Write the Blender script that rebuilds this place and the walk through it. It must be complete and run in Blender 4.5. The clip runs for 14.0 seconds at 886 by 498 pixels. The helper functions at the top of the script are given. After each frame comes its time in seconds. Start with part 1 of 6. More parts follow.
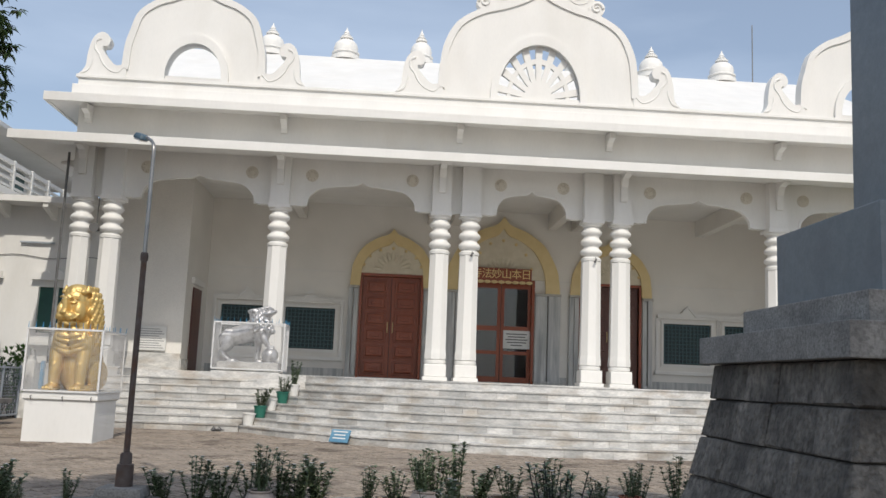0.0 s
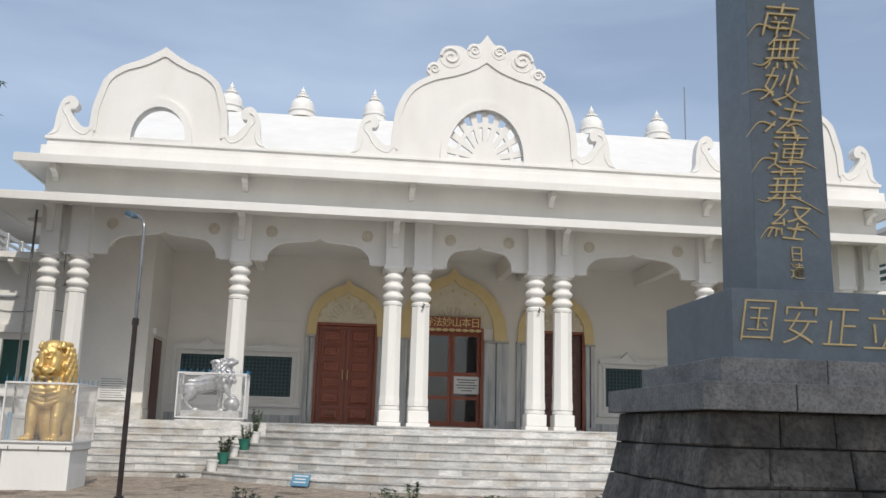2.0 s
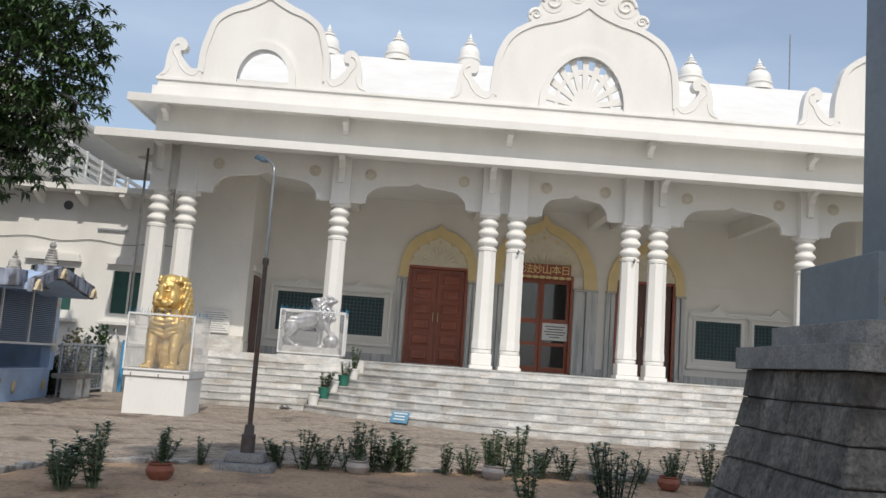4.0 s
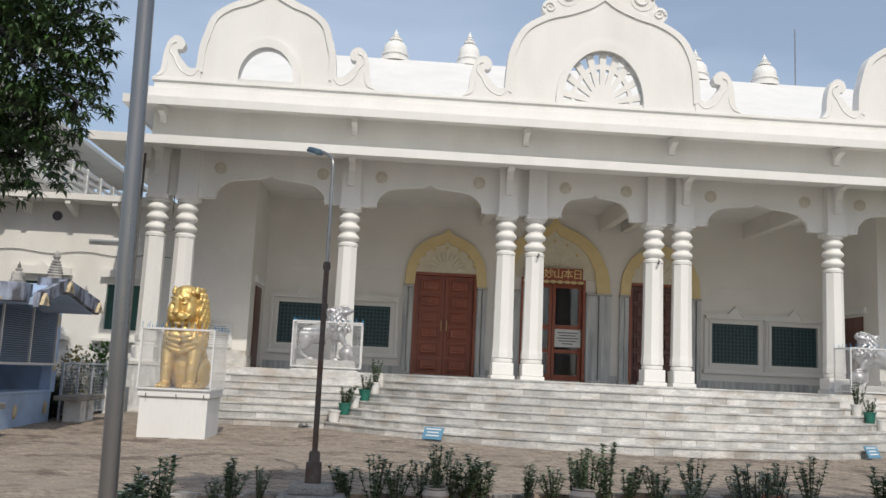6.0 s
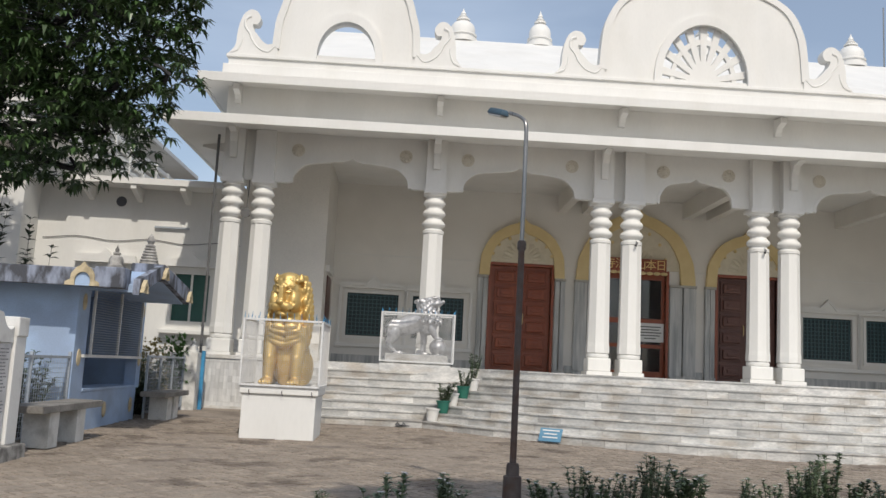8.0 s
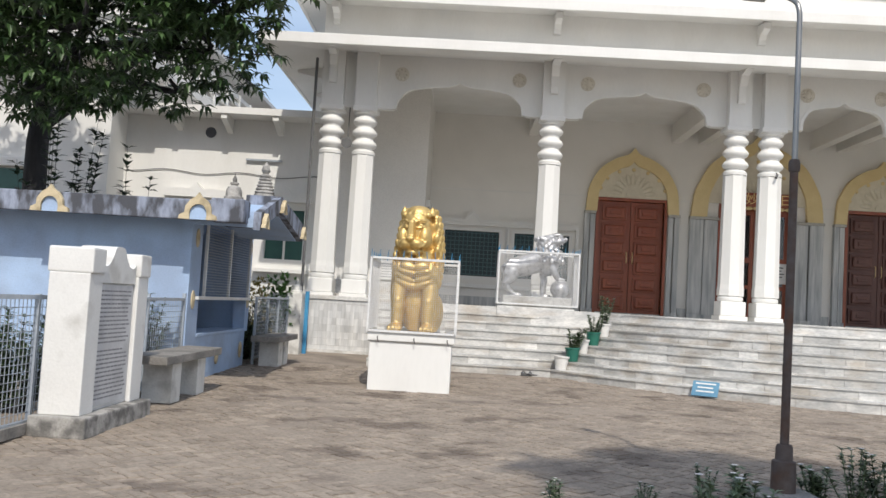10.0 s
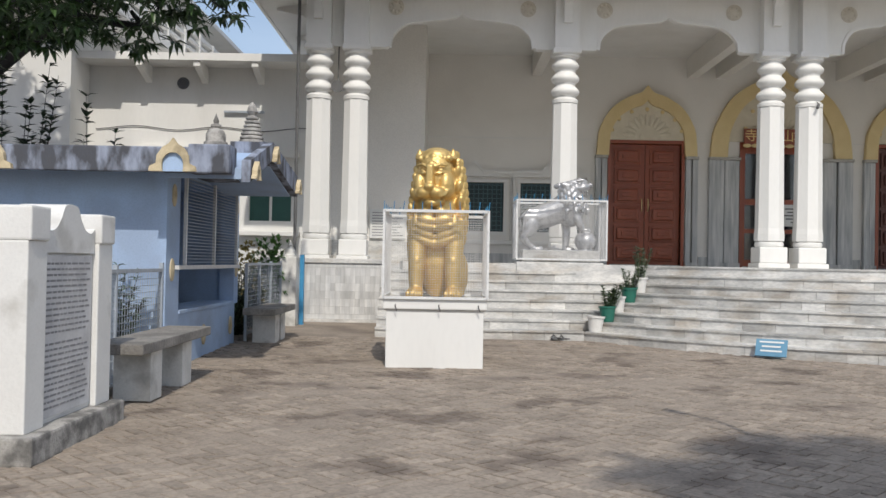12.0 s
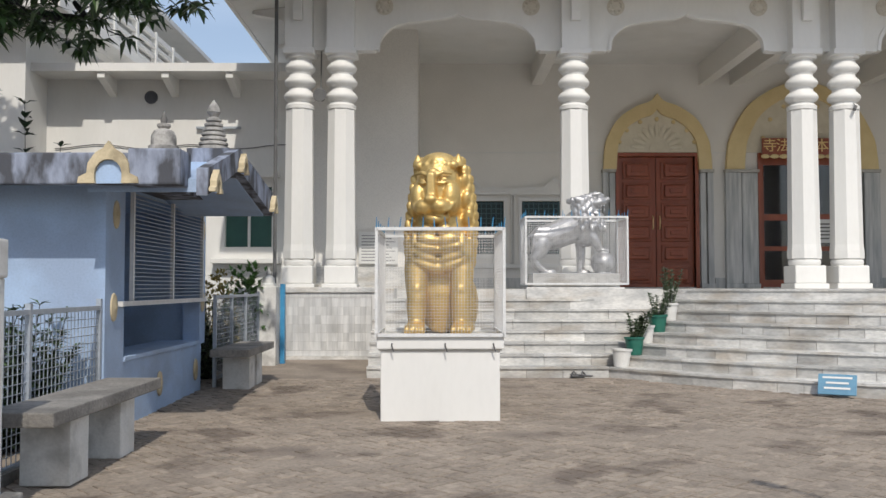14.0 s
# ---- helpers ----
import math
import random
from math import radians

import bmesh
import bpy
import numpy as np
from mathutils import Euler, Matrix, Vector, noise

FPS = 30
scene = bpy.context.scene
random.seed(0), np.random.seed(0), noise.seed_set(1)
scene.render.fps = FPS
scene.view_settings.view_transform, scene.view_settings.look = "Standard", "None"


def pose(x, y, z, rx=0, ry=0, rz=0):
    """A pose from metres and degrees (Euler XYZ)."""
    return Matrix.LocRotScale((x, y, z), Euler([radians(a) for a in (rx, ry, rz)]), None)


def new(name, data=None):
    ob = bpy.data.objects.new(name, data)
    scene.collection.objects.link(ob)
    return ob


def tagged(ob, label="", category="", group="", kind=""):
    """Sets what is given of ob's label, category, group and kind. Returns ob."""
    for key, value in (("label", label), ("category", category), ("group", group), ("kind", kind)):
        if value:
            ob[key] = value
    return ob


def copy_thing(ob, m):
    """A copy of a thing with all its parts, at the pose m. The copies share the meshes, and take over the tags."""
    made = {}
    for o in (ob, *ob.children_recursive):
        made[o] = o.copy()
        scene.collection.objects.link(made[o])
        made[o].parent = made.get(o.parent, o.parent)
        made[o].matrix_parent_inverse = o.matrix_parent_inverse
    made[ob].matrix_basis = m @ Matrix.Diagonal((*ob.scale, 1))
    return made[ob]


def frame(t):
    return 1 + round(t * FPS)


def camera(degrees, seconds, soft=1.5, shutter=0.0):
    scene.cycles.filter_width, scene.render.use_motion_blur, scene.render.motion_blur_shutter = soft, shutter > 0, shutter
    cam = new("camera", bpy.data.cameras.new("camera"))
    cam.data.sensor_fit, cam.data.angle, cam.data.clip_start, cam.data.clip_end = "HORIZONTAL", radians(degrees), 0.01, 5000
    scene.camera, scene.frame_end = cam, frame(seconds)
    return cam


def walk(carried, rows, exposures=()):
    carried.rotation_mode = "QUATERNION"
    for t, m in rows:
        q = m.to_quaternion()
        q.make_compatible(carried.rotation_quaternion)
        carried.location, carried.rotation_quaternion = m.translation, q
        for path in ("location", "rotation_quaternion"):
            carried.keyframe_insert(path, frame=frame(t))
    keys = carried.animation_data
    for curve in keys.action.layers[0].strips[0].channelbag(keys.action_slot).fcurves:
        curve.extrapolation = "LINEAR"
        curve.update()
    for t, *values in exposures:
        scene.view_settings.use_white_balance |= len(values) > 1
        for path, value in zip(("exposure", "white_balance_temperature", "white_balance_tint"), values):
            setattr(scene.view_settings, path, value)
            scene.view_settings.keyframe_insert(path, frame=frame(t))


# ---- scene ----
cam = camera(52.9, 14.0)
METRES, EYE, TILT, LEAN, TURN = 13.44, 1.4, 0.0, 0.0, -3.1
ROWS = [
    (0.0, 0.0, 0.0, 0.0, -0.34, 8.45, -2.32),
    (0.5, -0.0025, -0.0308, 0.0014, 0.68, 7.92, -1.99),
    (1.0, -0.0016, -0.062, 0.0041, 2.28, 9.53, -2.29),
    (1.5, -0.005, -0.0904, 0.0033, 0.65, 11.07, -1.9),
    (2.0, -0.0043, -0.1145, 0.0029, -3.37, 11.27, -1.55),
    (2.5, -0.0017, -0.134, 0.0025, -8.49, 10.2, -0.84),
    (3.0, -0.0196, -0.1482, -0.0002, -9.23, 1.26, -2.39),
    (3.5, -0.0337, -0.152, 0.0006, -4.52, 3.05, -3.02),
    (4.0, -0.0442, -0.1316, 0.0028, 1.26, 7.44, -4.04),
    (6.5, -0.1755, -0.0151, 0.0004, -0.66, 8.1, -2.48),
    (7.0, -0.2112, 0.0142, -0.002, 0.86, 7.81, -2.55),
    (9.5, -0.3657, 0.1643, 0.0003, 0.37, 7.5, -3.57),
    (10.0, -0.3878, 0.2021, 0.0013, 4.42, 3.47, -3.39),
    (10.5, -0.4108, 0.245, 0.0003, 6.18, 1.86, -2.73),
    (11.0, -0.4234, 0.283, 0.0, 4.37, 1.2, -2.12),
    (11.5, -0.438, 0.3241, -0.0013, 4.67, 0.62, -1.36),
    (12.0, -0.4439, 0.3595, 0.0002, 3.26, 0.85, -1.06),
    (12.5, -0.4508, 0.3958, 0.0006, 2.48, 2.52, -0.95),
    (13.0, -0.4565, 0.4333, 0.0016, -1.02, 2.94, -0.77),
    (13.5, -0.4589, 0.4661, 0.003, 1.12, 2.78, 0.03),
    (14.0, -0.4652, 0.5101, 0.0032, 2.6, 2.45, 0.03),
]
walk(cam, [(t, pose(0, 0, EYE, TILT, LEAN, TURN) @ pose(METRES * x, METRES * y, METRES * z, 90 + pitch, roll, yaw)) for t, x, y, z, yaw, pitch, roll in ROWS],
     exposures=[(0.0, -0.09, 6730, 10), (2.0, -0.11, 6680, 10), (2.5, -0.11, 6750, 10), (3.0, 0.11, 7110, 10), (3.5, 0.13, 6910, 10), (4.0, -0.07, 6730, 10), (6.5, -0.15, 6780, 10), (9.5, -0.17, 6780, 10), (10.0, 0.15, 6610, 10), (10.5, 0.09, 6580, 10), (11.0, -0.01, 6580, 10), (14.0, -0.03, 6610, 10)])

# ---------------------------------------------------------------- light
SUN_WAY = Vector((-0.15, 1.0, -1.07)).normalized()
sun = new("sun", bpy.data.lights.new("sun", "SUN"))
sun.data.energy, sun.data.angle, sun.data.color = 2.85, radians(0.6), (1.0, 0.95, 0.87)
sun.matrix_world = Matrix.Translation((0, 0, 40)) @ SUN_WAY.to_track_quat("-Z", "Y").to_matrix().to_4x4()
world = bpy.data.worlds.new("sky")
scene.world = world
world.use_nodes = True
wn, wl = world.node_tree.nodes, world.node_tree.links
sky = wn.new("ShaderNodeTexSky")
sky.sky_type, sky.sun_disc = "NISHITA", False
sky.sun_elevation, sky.sun_rotation = math.asin(-SUN_WAY.z), math.atan2(-SUN_WAY.x, -SUN_WAY.y)
sky.air_density, sky.dust_density, sky.ozone_density = 1.0, 2.0, 1.5
tc, mp, nz, rp, mx = (wn.new("ShaderNode" + k) for k in ("TexCoord", "Mapping", "TexNoise", "ValToRGB", "Mix"))
mp.inputs["Scale"].default_value = (1.2, 1.2, 5.0)
nz.inputs["Scale"].default_value, nz.inputs["Detail"].default_value = 1.6, 6
rp.color_ramp.elements[0].position, rp.color_ramp.elements[1].position = 0.42, 0.72
rp.color_ramp.elements[0].color, rp.color_ramp.elements[1].color = (0.26, 0.26, 0.26, 1), (0.58, 0.58, 0.58, 1)
mx.data_type = "RGBA"
mx.inputs["B"].default_value = (5.6, 6.7, 8.4, 1)
wl.new(tc.outputs["Generated"], mp.inputs["Vector"])
wl.new(mp.outputs[0], nz.inputs["Vector"])
wl.new(nz.outputs["Fac"], rp.inputs[0])
wl.new(rp.outputs[0], mx.inputs["Factor"])
wl.new(sky.outputs[0], mx.inputs["A"])
wl.new(mx.outputs["Result"], wn["Background"].inputs[0])
wn["Background"].inputs[1].default_value = 0.135


# ---------------------------------------------------------------- materials
def material(name, a, b=None, rough=0.7, scale=3.0, metal=0.0, bump=0.0, bump_scale=40.0, stain=None, stain_amount=0.0,
             stain_scale=0.6, piece=0.0, streak=1.0, spec=0.5, grain=0.12, grain_scale=45.0, edge=(0.5, 0.68), depth=0.02):
    """A surface of two mixed tones with grain, fine relief, blotchy stains, and a tone that differs piece by piece."""
    m = bpy.data.materials.new(name)
    m.use_nodes = True
    n, l = m.node_tree.nodes, m.node_tree.links
    p = n["Principled BSDF"]
    p.inputs["Roughness"].default_value, p.inputs["Metallic"].default_value = rough, metal
    p.inputs["Specular IOR Level"].default_value = spec
    tc, mp = n.new("ShaderNodeTexCoord"), n.new("ShaderNodeMapping")
    geo = n.new("ShaderNodeNewGeometry")
    l.new(geo.outputs["Position"], mp.inputs["Vector"])
    mp.inputs["Scale"].default_value = (1, 1, streak)
    def noise_tex(s, d=5):
        t = n.new("ShaderNodeTexNoise")
        t.inputs["Scale"].default_value, t.inputs["Detail"].default_value = s, d
        l.new(mp.outputs[0], t.inputs["Vector"])
        return t
    def mix(fac, x, y):
        k = n.new("ShaderNodeMix")
        k.data_type = "RGBA"
        for src, dst in ((fac, "Factor"), (x, "A"), (y, "B")):
            if isinstance(src, (int, float)):
                k.inputs[dst].default_value = src
            elif isinstance(src, tuple):
                k.inputs[dst].default_value = (*src, 1)
            else:
                l.new(src, k.inputs[dst])
        return k.outputs["Result"]
    def ramp(src, lo, hi, top=1.0):
        r = n.new("ShaderNodeMapRange")
        r.inputs["From Min"].default_value, r.inputs["From Max"].default_value, r.inputs["To Max"].default_value = lo, hi, top
        l.new(src, r.inputs["Value"])
        return r.outputs[0]
    b = b or tuple(c * 0.85 for c in a)
    g1 = noise_tex(scale)
    col = mix(ramp(g1.outputs["Fac"], 0.3, 0.7), a, b)
    if stain:
        col = mix(ramp(noise_tex(stain_scale, 8).outputs["Fac"], *edge, stain_amount), col, stain)
    if grain:
        col = mix(ramp(noise_tex(grain_scale, 3).outputs["Fac"], 0.42, 0.68, grain), col, tuple(c * 0.3 for c in b))
    if piece:
        oi = n.new("ShaderNodeObjectInfo")
        hsv = n.new("ShaderNodeHueSaturation")
        r = n.new("ShaderNodeMapRange")
        r.inputs["To Min"].default_value, r.inputs["To Max"].default_value = 1 - piece, 1 + piece * 0.6
        ad = n.new("ShaderNodeMath")
        ad.operation = "ADD"
        fr = n.new("ShaderNodeMath")
        fr.operation = "FRACT"
        l.new(oi.outputs["Random"], ad.inputs[0])
        l.new(geo.outputs["Random Per Island"], ad.inputs[1])
        l.new(ad.outputs[0], fr.inputs[0])
        l.new(fr.outputs[0], r.inputs["Value"])
        l.new(r.outputs[0], hsv.inputs["Value"])
        l.new(col, hsv.inputs["Color"])
        col = hsv.outputs["Color"]
    l.new(col, p.inputs["Base Color"])
    rr = n.new("ShaderNodeMapRange")
    rr.inputs["To Min"].default_value, rr.inputs["To Max"].default_value = max(0.02, rough - 0.1), min(1, rough + 0.1)
    l.new(noise_tex(scale * 3).outputs["Fac"], rr.inputs["Value"])
    l.new(rr.outputs[0], p.inputs["Roughness"])
    if bump:
        bp = n.new("ShaderNodeBump")
        bp.inputs["Strength"].default_value, bp.inputs["Distance"].default_value = min(1.0, bump), depth
        l.new(noise_tex(bump_scale, 6).outputs["Fac"], bp.inputs["Height"])
        l.new(bp.outputs[0], p.inputs["Normal"])
    return m


WHITE = material("white_paint", (0.77, 0.76, 0.73), (0.715, 0.71, 0.685), 0.6, 1.2, bump=0.05, bump_scale=12, stain=(0.62, 0.60, 0.55), stain_amount=0.3, stain_scale=0.9, streak=0.35, grain=0.03, grain_scale=18)
WALL = material("porch_wall_paint", (0.80, 0.775, 0.73), (0.75, 0.73, 0.685), 0.65, 0.8, bump=0.06, bump_scale=30, stain=(0.60, 0.58, 0.54), stain_amount=0.3, stain_scale=0.5)
MUTED = material("faded_ochre_plaster", (0.64, 0.54, 0.36), (0.52, 0.43, 0.28), 0.85, 5, bump=0.15, stain=(0.2, 0.16, 0.1), stain_amount=0.5, stain_scale=5)
CREAM = material("cream_relief", (0.72, 0.66, 0.53), (0.64, 0.58, 0.45), 0.7, 5, bump=0.15)
ROSE = material("dull_plaster_relief", (0.64, 0.60, 0.52), (0.55, 0.51, 0.44), 0.8, 5, bump=0.15)
OCHRE = material("ochre_paint", (0.76, 0.61, 0.33), (0.70, 0.55, 0.28), 0.7, 3, bump=0.1)
MARBLE = material("veined_white_marble", (0.70, 0.685, 0.65), (0.44, 0.44, 0.43), 0.5, 2.6, bump=0.05, stain=(0.37, 0.31, 0.24), stain_amount=0.6, stain_scale=1.6, piece=0.24, streak=2.6, grain=0.25, grain_scale=14)
TILE = material("streaked_marble_tile", (0.74, 0.735, 0.72), (0.60, 0.605, 0.605), 0.45, 16, stain=(0.42, 0.42, 0.41), stain_amount=0.5, stain_scale=9, piece=0.2, streak=0.12, grain=0.1)
GREYSTONE = material("grey_streaked_marble", (0.62, 0.62, 0.60), (0.36, 0.375, 0.375), 0.4, 11, stain=(0.22, 0.235, 0.24), stain_amount=0.55, stain_scale=7, streak=0.08)
JOINT = material("dark_joint", (0.50, 0.48, 0.44), (0.38, 0.36, 0.33), 0.9, 8)
WOOD = material("mahogany_wood", (0.33, 0.085, 0.038), (0.23, 0.055, 0.027), 0.36, 4, bump=0.06, bump_scale=60, streak=0.12)
DARKWOOD = material("dark_brown_wood", (0.15, 0.065, 0.05), (0.11, 0.045, 0.036), 0.45, 4, streak=0.12)
GRILLE = material("teal_grille", (0.05, 0.12, 0.135), (0.035, 0.09, 0.10), 0.4, 20)
TEAL = material("dark_teal_screen", (0.02, 0.05, 0.055), (0.012, 0.03, 0.04), 0.5, 9)
# unlit depth put into the colour, lifted towards blue-grey for haze on the panes
DARK = material("painted_dim_interior", (0.13, 0.135, 0.15), (0.09, 0.095, 0.11), 0.8, 2)
GREENGLASS = material("green_shutter", (0.03, 0.11, 0.09), (0.02, 0.08, 0.07), 0.4, 3)
GOLD = material("gold_paint", (0.74, 0.53, 0.22), (0.64, 0.44, 0.16), 0.47, 6, metal=0.68, bump=0.06, bump_scale=30)
SILVER = material("silver_paint", (0.62, 0.62, 0.63), (0.44, 0.44, 0.45), 0.42, 7, metal=0.55, bump=0.12, bump_scale=35, stain=(0.16, 0.16, 0.17), stain_amount=0.55, stain_scale=9)
WIRE = material("white_painted_wire", (0.72, 0.72, 0.71), (0.62, 0.62, 0.62), 0.5, 10)
FENCE = material("galvanised_mesh", (0.46, 0.50, 0.55), (0.36, 0.40, 0.45), 0.5, 10, metal=0.3)
BLUEPAINT = material("sky_blue_paint_metal", (0.06, 0.30, 0.52), (0.04, 0.22, 0.42), 0.45, 5)
BLUEWALL = material("pale_blue_wall", (0.41, 0.545, 0.745), (0.35, 0.475, 0.675), 0.75, 1.6, bump=0.1, stain=(0.27, 0.32, 0.43), stain_amount=0.5, stain_scale=1.5, edge=(0.47, 0.66))
WEATHERED = material("weathered_blue_concrete", (0.34, 0.38, 0.48), (0.24, 0.27, 0.34), 0.85, 3, bump=0.25, stain=(0.05, 0.05, 0.055), stain_amount=0.92, stain_scale=4.2, streak=0.4, edge=(0.43, 0.55), grain=0.4, grain_scale=18)
OLDWHITE = material("weathered_white_plaster", (0.76, 0.75, 0.72), (0.62, 0.61, 0.57), 0.85, 4, bump=0.2, stain=(0.22, 0.21, 0.19), stain_amount=0.55, stain_scale=3.5)
OLDPAINT = material("old_white_paint", (0.76, 0.755, 0.73), (0.70, 0.69, 0.665), 0.75, 2.5, bump=0.12, stain=(0.34, 0.32, 0.28), stain_amount=0.45, stain_scale=2.2, edge=(0.56, 0.68), grain=0.06)
CONCRETE = material("bench_concrete", (0.32, 0.30, 0.27), (0.22, 0.21, 0.195), 0.9, 3, bump=0.4, grain=0.35, grain_scale=30, edge=(0.45, 0.62), stain=(0.13, 0.12, 0.11), stain_amount=0.6, stain_scale=2.0)
GRANITE = material("weathered_granite", (0.275, 0.252, 0.218), (0.15, 0.14, 0.125), 0.9, 8, bump=1.0, bump_scale=24, depth=0.05, grain=0.6, grain_scale=26, edge=(0.48, 0.64), stain=(0.05, 0.047, 0.043), stain_amount=0.7, stain_scale=2.2, piece=0.28, streak=0.8)
GAP = material("earthy_open_joint", (0.06, 0.056, 0.05), (0.035, 0.033, 0.03), 0.95, 9)
GRANITE_SMOOTH = material("smooth_grey_granite", (0.33, 0.325, 0.305), (0.24, 0.235, 0.222), 0.8, 8, bump=0.4, bump_scale=60, grain=0.5, grain_scale=50, stain=(0.10, 0.10, 0.10), stain_amount=0.5, stain_scale=2.0, piece=0.1)
SLATE = material("polished_blue_slate", (0.175, 0.215, 0.245), (0.145, 0.18, 0.205), 0.4, 12, bump=0.04, stain=(0.12, 0.14, 0.165), stain_amount=0.4, stain_scale=2.5)
GILT = material("gilt_inlay", (0.80, 0.63, 0.33), (0.66, 0.50, 0.24), 0.55, 8, metal=0.15)
GILTSIGN = material("bright_gilt_paint", (0.85, 0.63, 0.30), (0.76, 0.54, 0.22), 0.5, 8)
STAINED = material("stained_grey_plaster", (0.47, 0.45, 0.42), (0.34, 0.33, 0.31), 0.9, 7, bump=0.3, stain=(0.07, 0.068, 0.065), stain_amount=0.75, stain_scale=5, edge=(0.45, 0.6), grain=0.3)
BRICK = material("worn_paving_brick", (0.37, 0.31, 0.25), (0.285, 0.238, 0.192), 0.92, 1.6, bump=0.5, bump_scale=35, stain=(0.15, 0.118, 0.095), stain_amount=0.8, stain_scale=1.1, piece=0.2, grain=0.35, grain_scale=22, edge=(0.57, 0.64))
DUST = material("pavement_dust", (0.345, 0.29, 0.235), (0.275, 0.23, 0.187), 0.95, 2.0, bump=0.4, stain=(0.15, 0.12, 0.10), stain_amount=0.7, stain_scale=1.1, grain=0.35, grain_scale=30)
SAND = material("raked_sand", (0.485, 0.33, 0.21), (0.39, 0.262, 0.165), 0.95, 1.5, bump=1.0, bump_scale=9, depth=0.07, grain=0.35, grain_scale=16, edge=(0.55, 0.68), stain=(0.20, 0.135, 0.095), stain_amount=0.7, stain_scale=1.5)
GRAVEL = material("grey_gravel", (0.42, 0.35, 0.29), (0.25, 0.21, 0.18), 0.95, 40, bump=1.0, bump_scale=55, piece=0.3)
FLAG = material("slate_flagstone", (0.26, 0.265, 0.255), (0.19, 0.195, 0.19), 0.8, 6, bump=0.2, stain=(0.2, 0.17, 0.13), stain_amount=0.4, stain_scale=2, piece=0.12)
GRASS = material("lawn", (0.07, 0.12, 0.03), (0.05, 0.09, 0.025), 0.9, 8, bump=0.6)
STEEL = material("brushed_steel_pole", (0.33, 0.325, 0.315), (0.24, 0.235, 0.225), 0.3, 14, metal=0.7, streak=0.1)
RUST = material("rusty_paint", (0.115, 0.10, 0.095), (0.085, 0.06, 0.05), 0.75, 12, metal=0.2, bump=0.2, stain=(0.12, 0.055, 0.03), stain_amount=0.6, stain_scale=5)
LAMPHEAD = material("lamp_head_blue", (0.06, 0.11, 0.15), (0.045, 0.08, 0.11), 0.5, 9)
TERRA = material("terracotta", (0.32, 0.115, 0.07), (0.24, 0.085, 0.055), 0.85, 9, bump=0.2)
OLDPOT = material("limewashed_pot", (0.42, 0.38, 0.34), (0.30, 0.27, 0.25), 0.9, 6, bump=0.25, stain=(0.30, 0.16, 0.11), stain_amount=0.5, stain_scale=4)
BOWL = material("maroon_glazed_planter", (0.09, 0.02, 0.017), (0.06, 0.015, 0.013), 0.4, 9)
GREENPOT = material("green_plastic", (0.02, 0.15, 0.105), (0.015, 0.115, 0.085), 0.45, 5)
WHITEPOT = material("white_plastic", (0.72, 0.71, 0.68), (0.62, 0.61, 0.58), 0.5, 5)
SOIL = material("soil", (0.05, 0.036, 0.026), (0.035, 0.025, 0.02), 1.0, 20, bump=0.5)
SIGNBLUE = material("light_blue_sign", (0.13, 0.30, 0.43), (0.10, 0.24, 0.36), 0.5, 4)
PAPER = material("white_paper", (0.75, 0.75, 0.73), (0.68, 0.68, 0.66), 0.8, 3)
INK = material("grey_ink", (0.14, 0.14, 0.14), (0.10, 0.10, 0.10), 0.8, 6)
FADED = material("faded_lettering", (0.27, 0.27, 0.28), (0.22, 0.22, 0.23), 0.8, 6)
SLABGREY = material("grey_marble_tablet", (0.62, 0.62, 0.63), (0.54, 0.54, 0.55), 0.5, 4, stain=(0.28, 0.28, 0.29), stain_amount=0.4, stain_scale=2)
BARK = material("grey_brown_bark", (0.05, 0.048, 0.05), (0.03, 0.03, 0.032), 0.95, 6, bump=0.9, bump_scale=18, streak=0.25)
PALEGREEN = material("pale_green_roof", (0.55, 0.68, 0.60), (0.48, 0.61, 0.53), 0.6, 2)
RED = material("flower_petals_white", (0.80, 0.78, 0.76), (0.72, 0.68, 0.68), 0.7, 9)


def leaf_material(name, a, b):
    m = material(name, a, b, 0.42, 30, piece=0.45)
    p = m.node_tree.nodes["Principled BSDF"]
    p.inputs["Transmission Weight"].default_value = 0.0
    p.inputs["Subsurface Weight"].default_value = 0.0
    return m


MANGO = leaf_material("mango_leaf", (0.062, 0.115, 0.032), (0.036, 0.074, 0.024))
SHRUB = leaf_material("shrub_leaf", (0.15, 0.205, 0.115), (0.095, 0.14, 0.075))
FENCELEAF = leaf_material("hedge_leaf", (0.085, 0.135, 0.06), (0.055, 0.095, 0.04))
LUSH = leaf_material("lush_leaf", (0.12, 0.25, 0.06), (0.07, 0.17, 0.04))
DRY = leaf_material("ochre_leaf", (0.36, 0.27, 0.07), (0.22, 0.20, 0.05))
FARLEAF = leaf_material("far_leaf", (0.035, 0.065, 0.03), (0.025, 0.05, 0.025))
GLASS = bpy.data.materials.new("door_glass")
GLASS.use_nodes = True
gp = GLASS.node_tree.nodes["Principled BSDF"]
gp.inputs["Base Color"].default_value, gp.inputs["Roughness"].default_value = (0.9, 0.95, 1, 1), 0.03
gp.inputs["Transmission Weight"].default_value, gp.inputs["IOR"].default_value = 1.0, 1.45


# ---------------------------------------------------------------- mesh helpers
def thing(name, label, category, group="", kind="", at=None):
    ob = new(name)
    ob.matrix_basis = at or Matrix.Identity(4)
    return tagged(ob, label, category, group, kind)


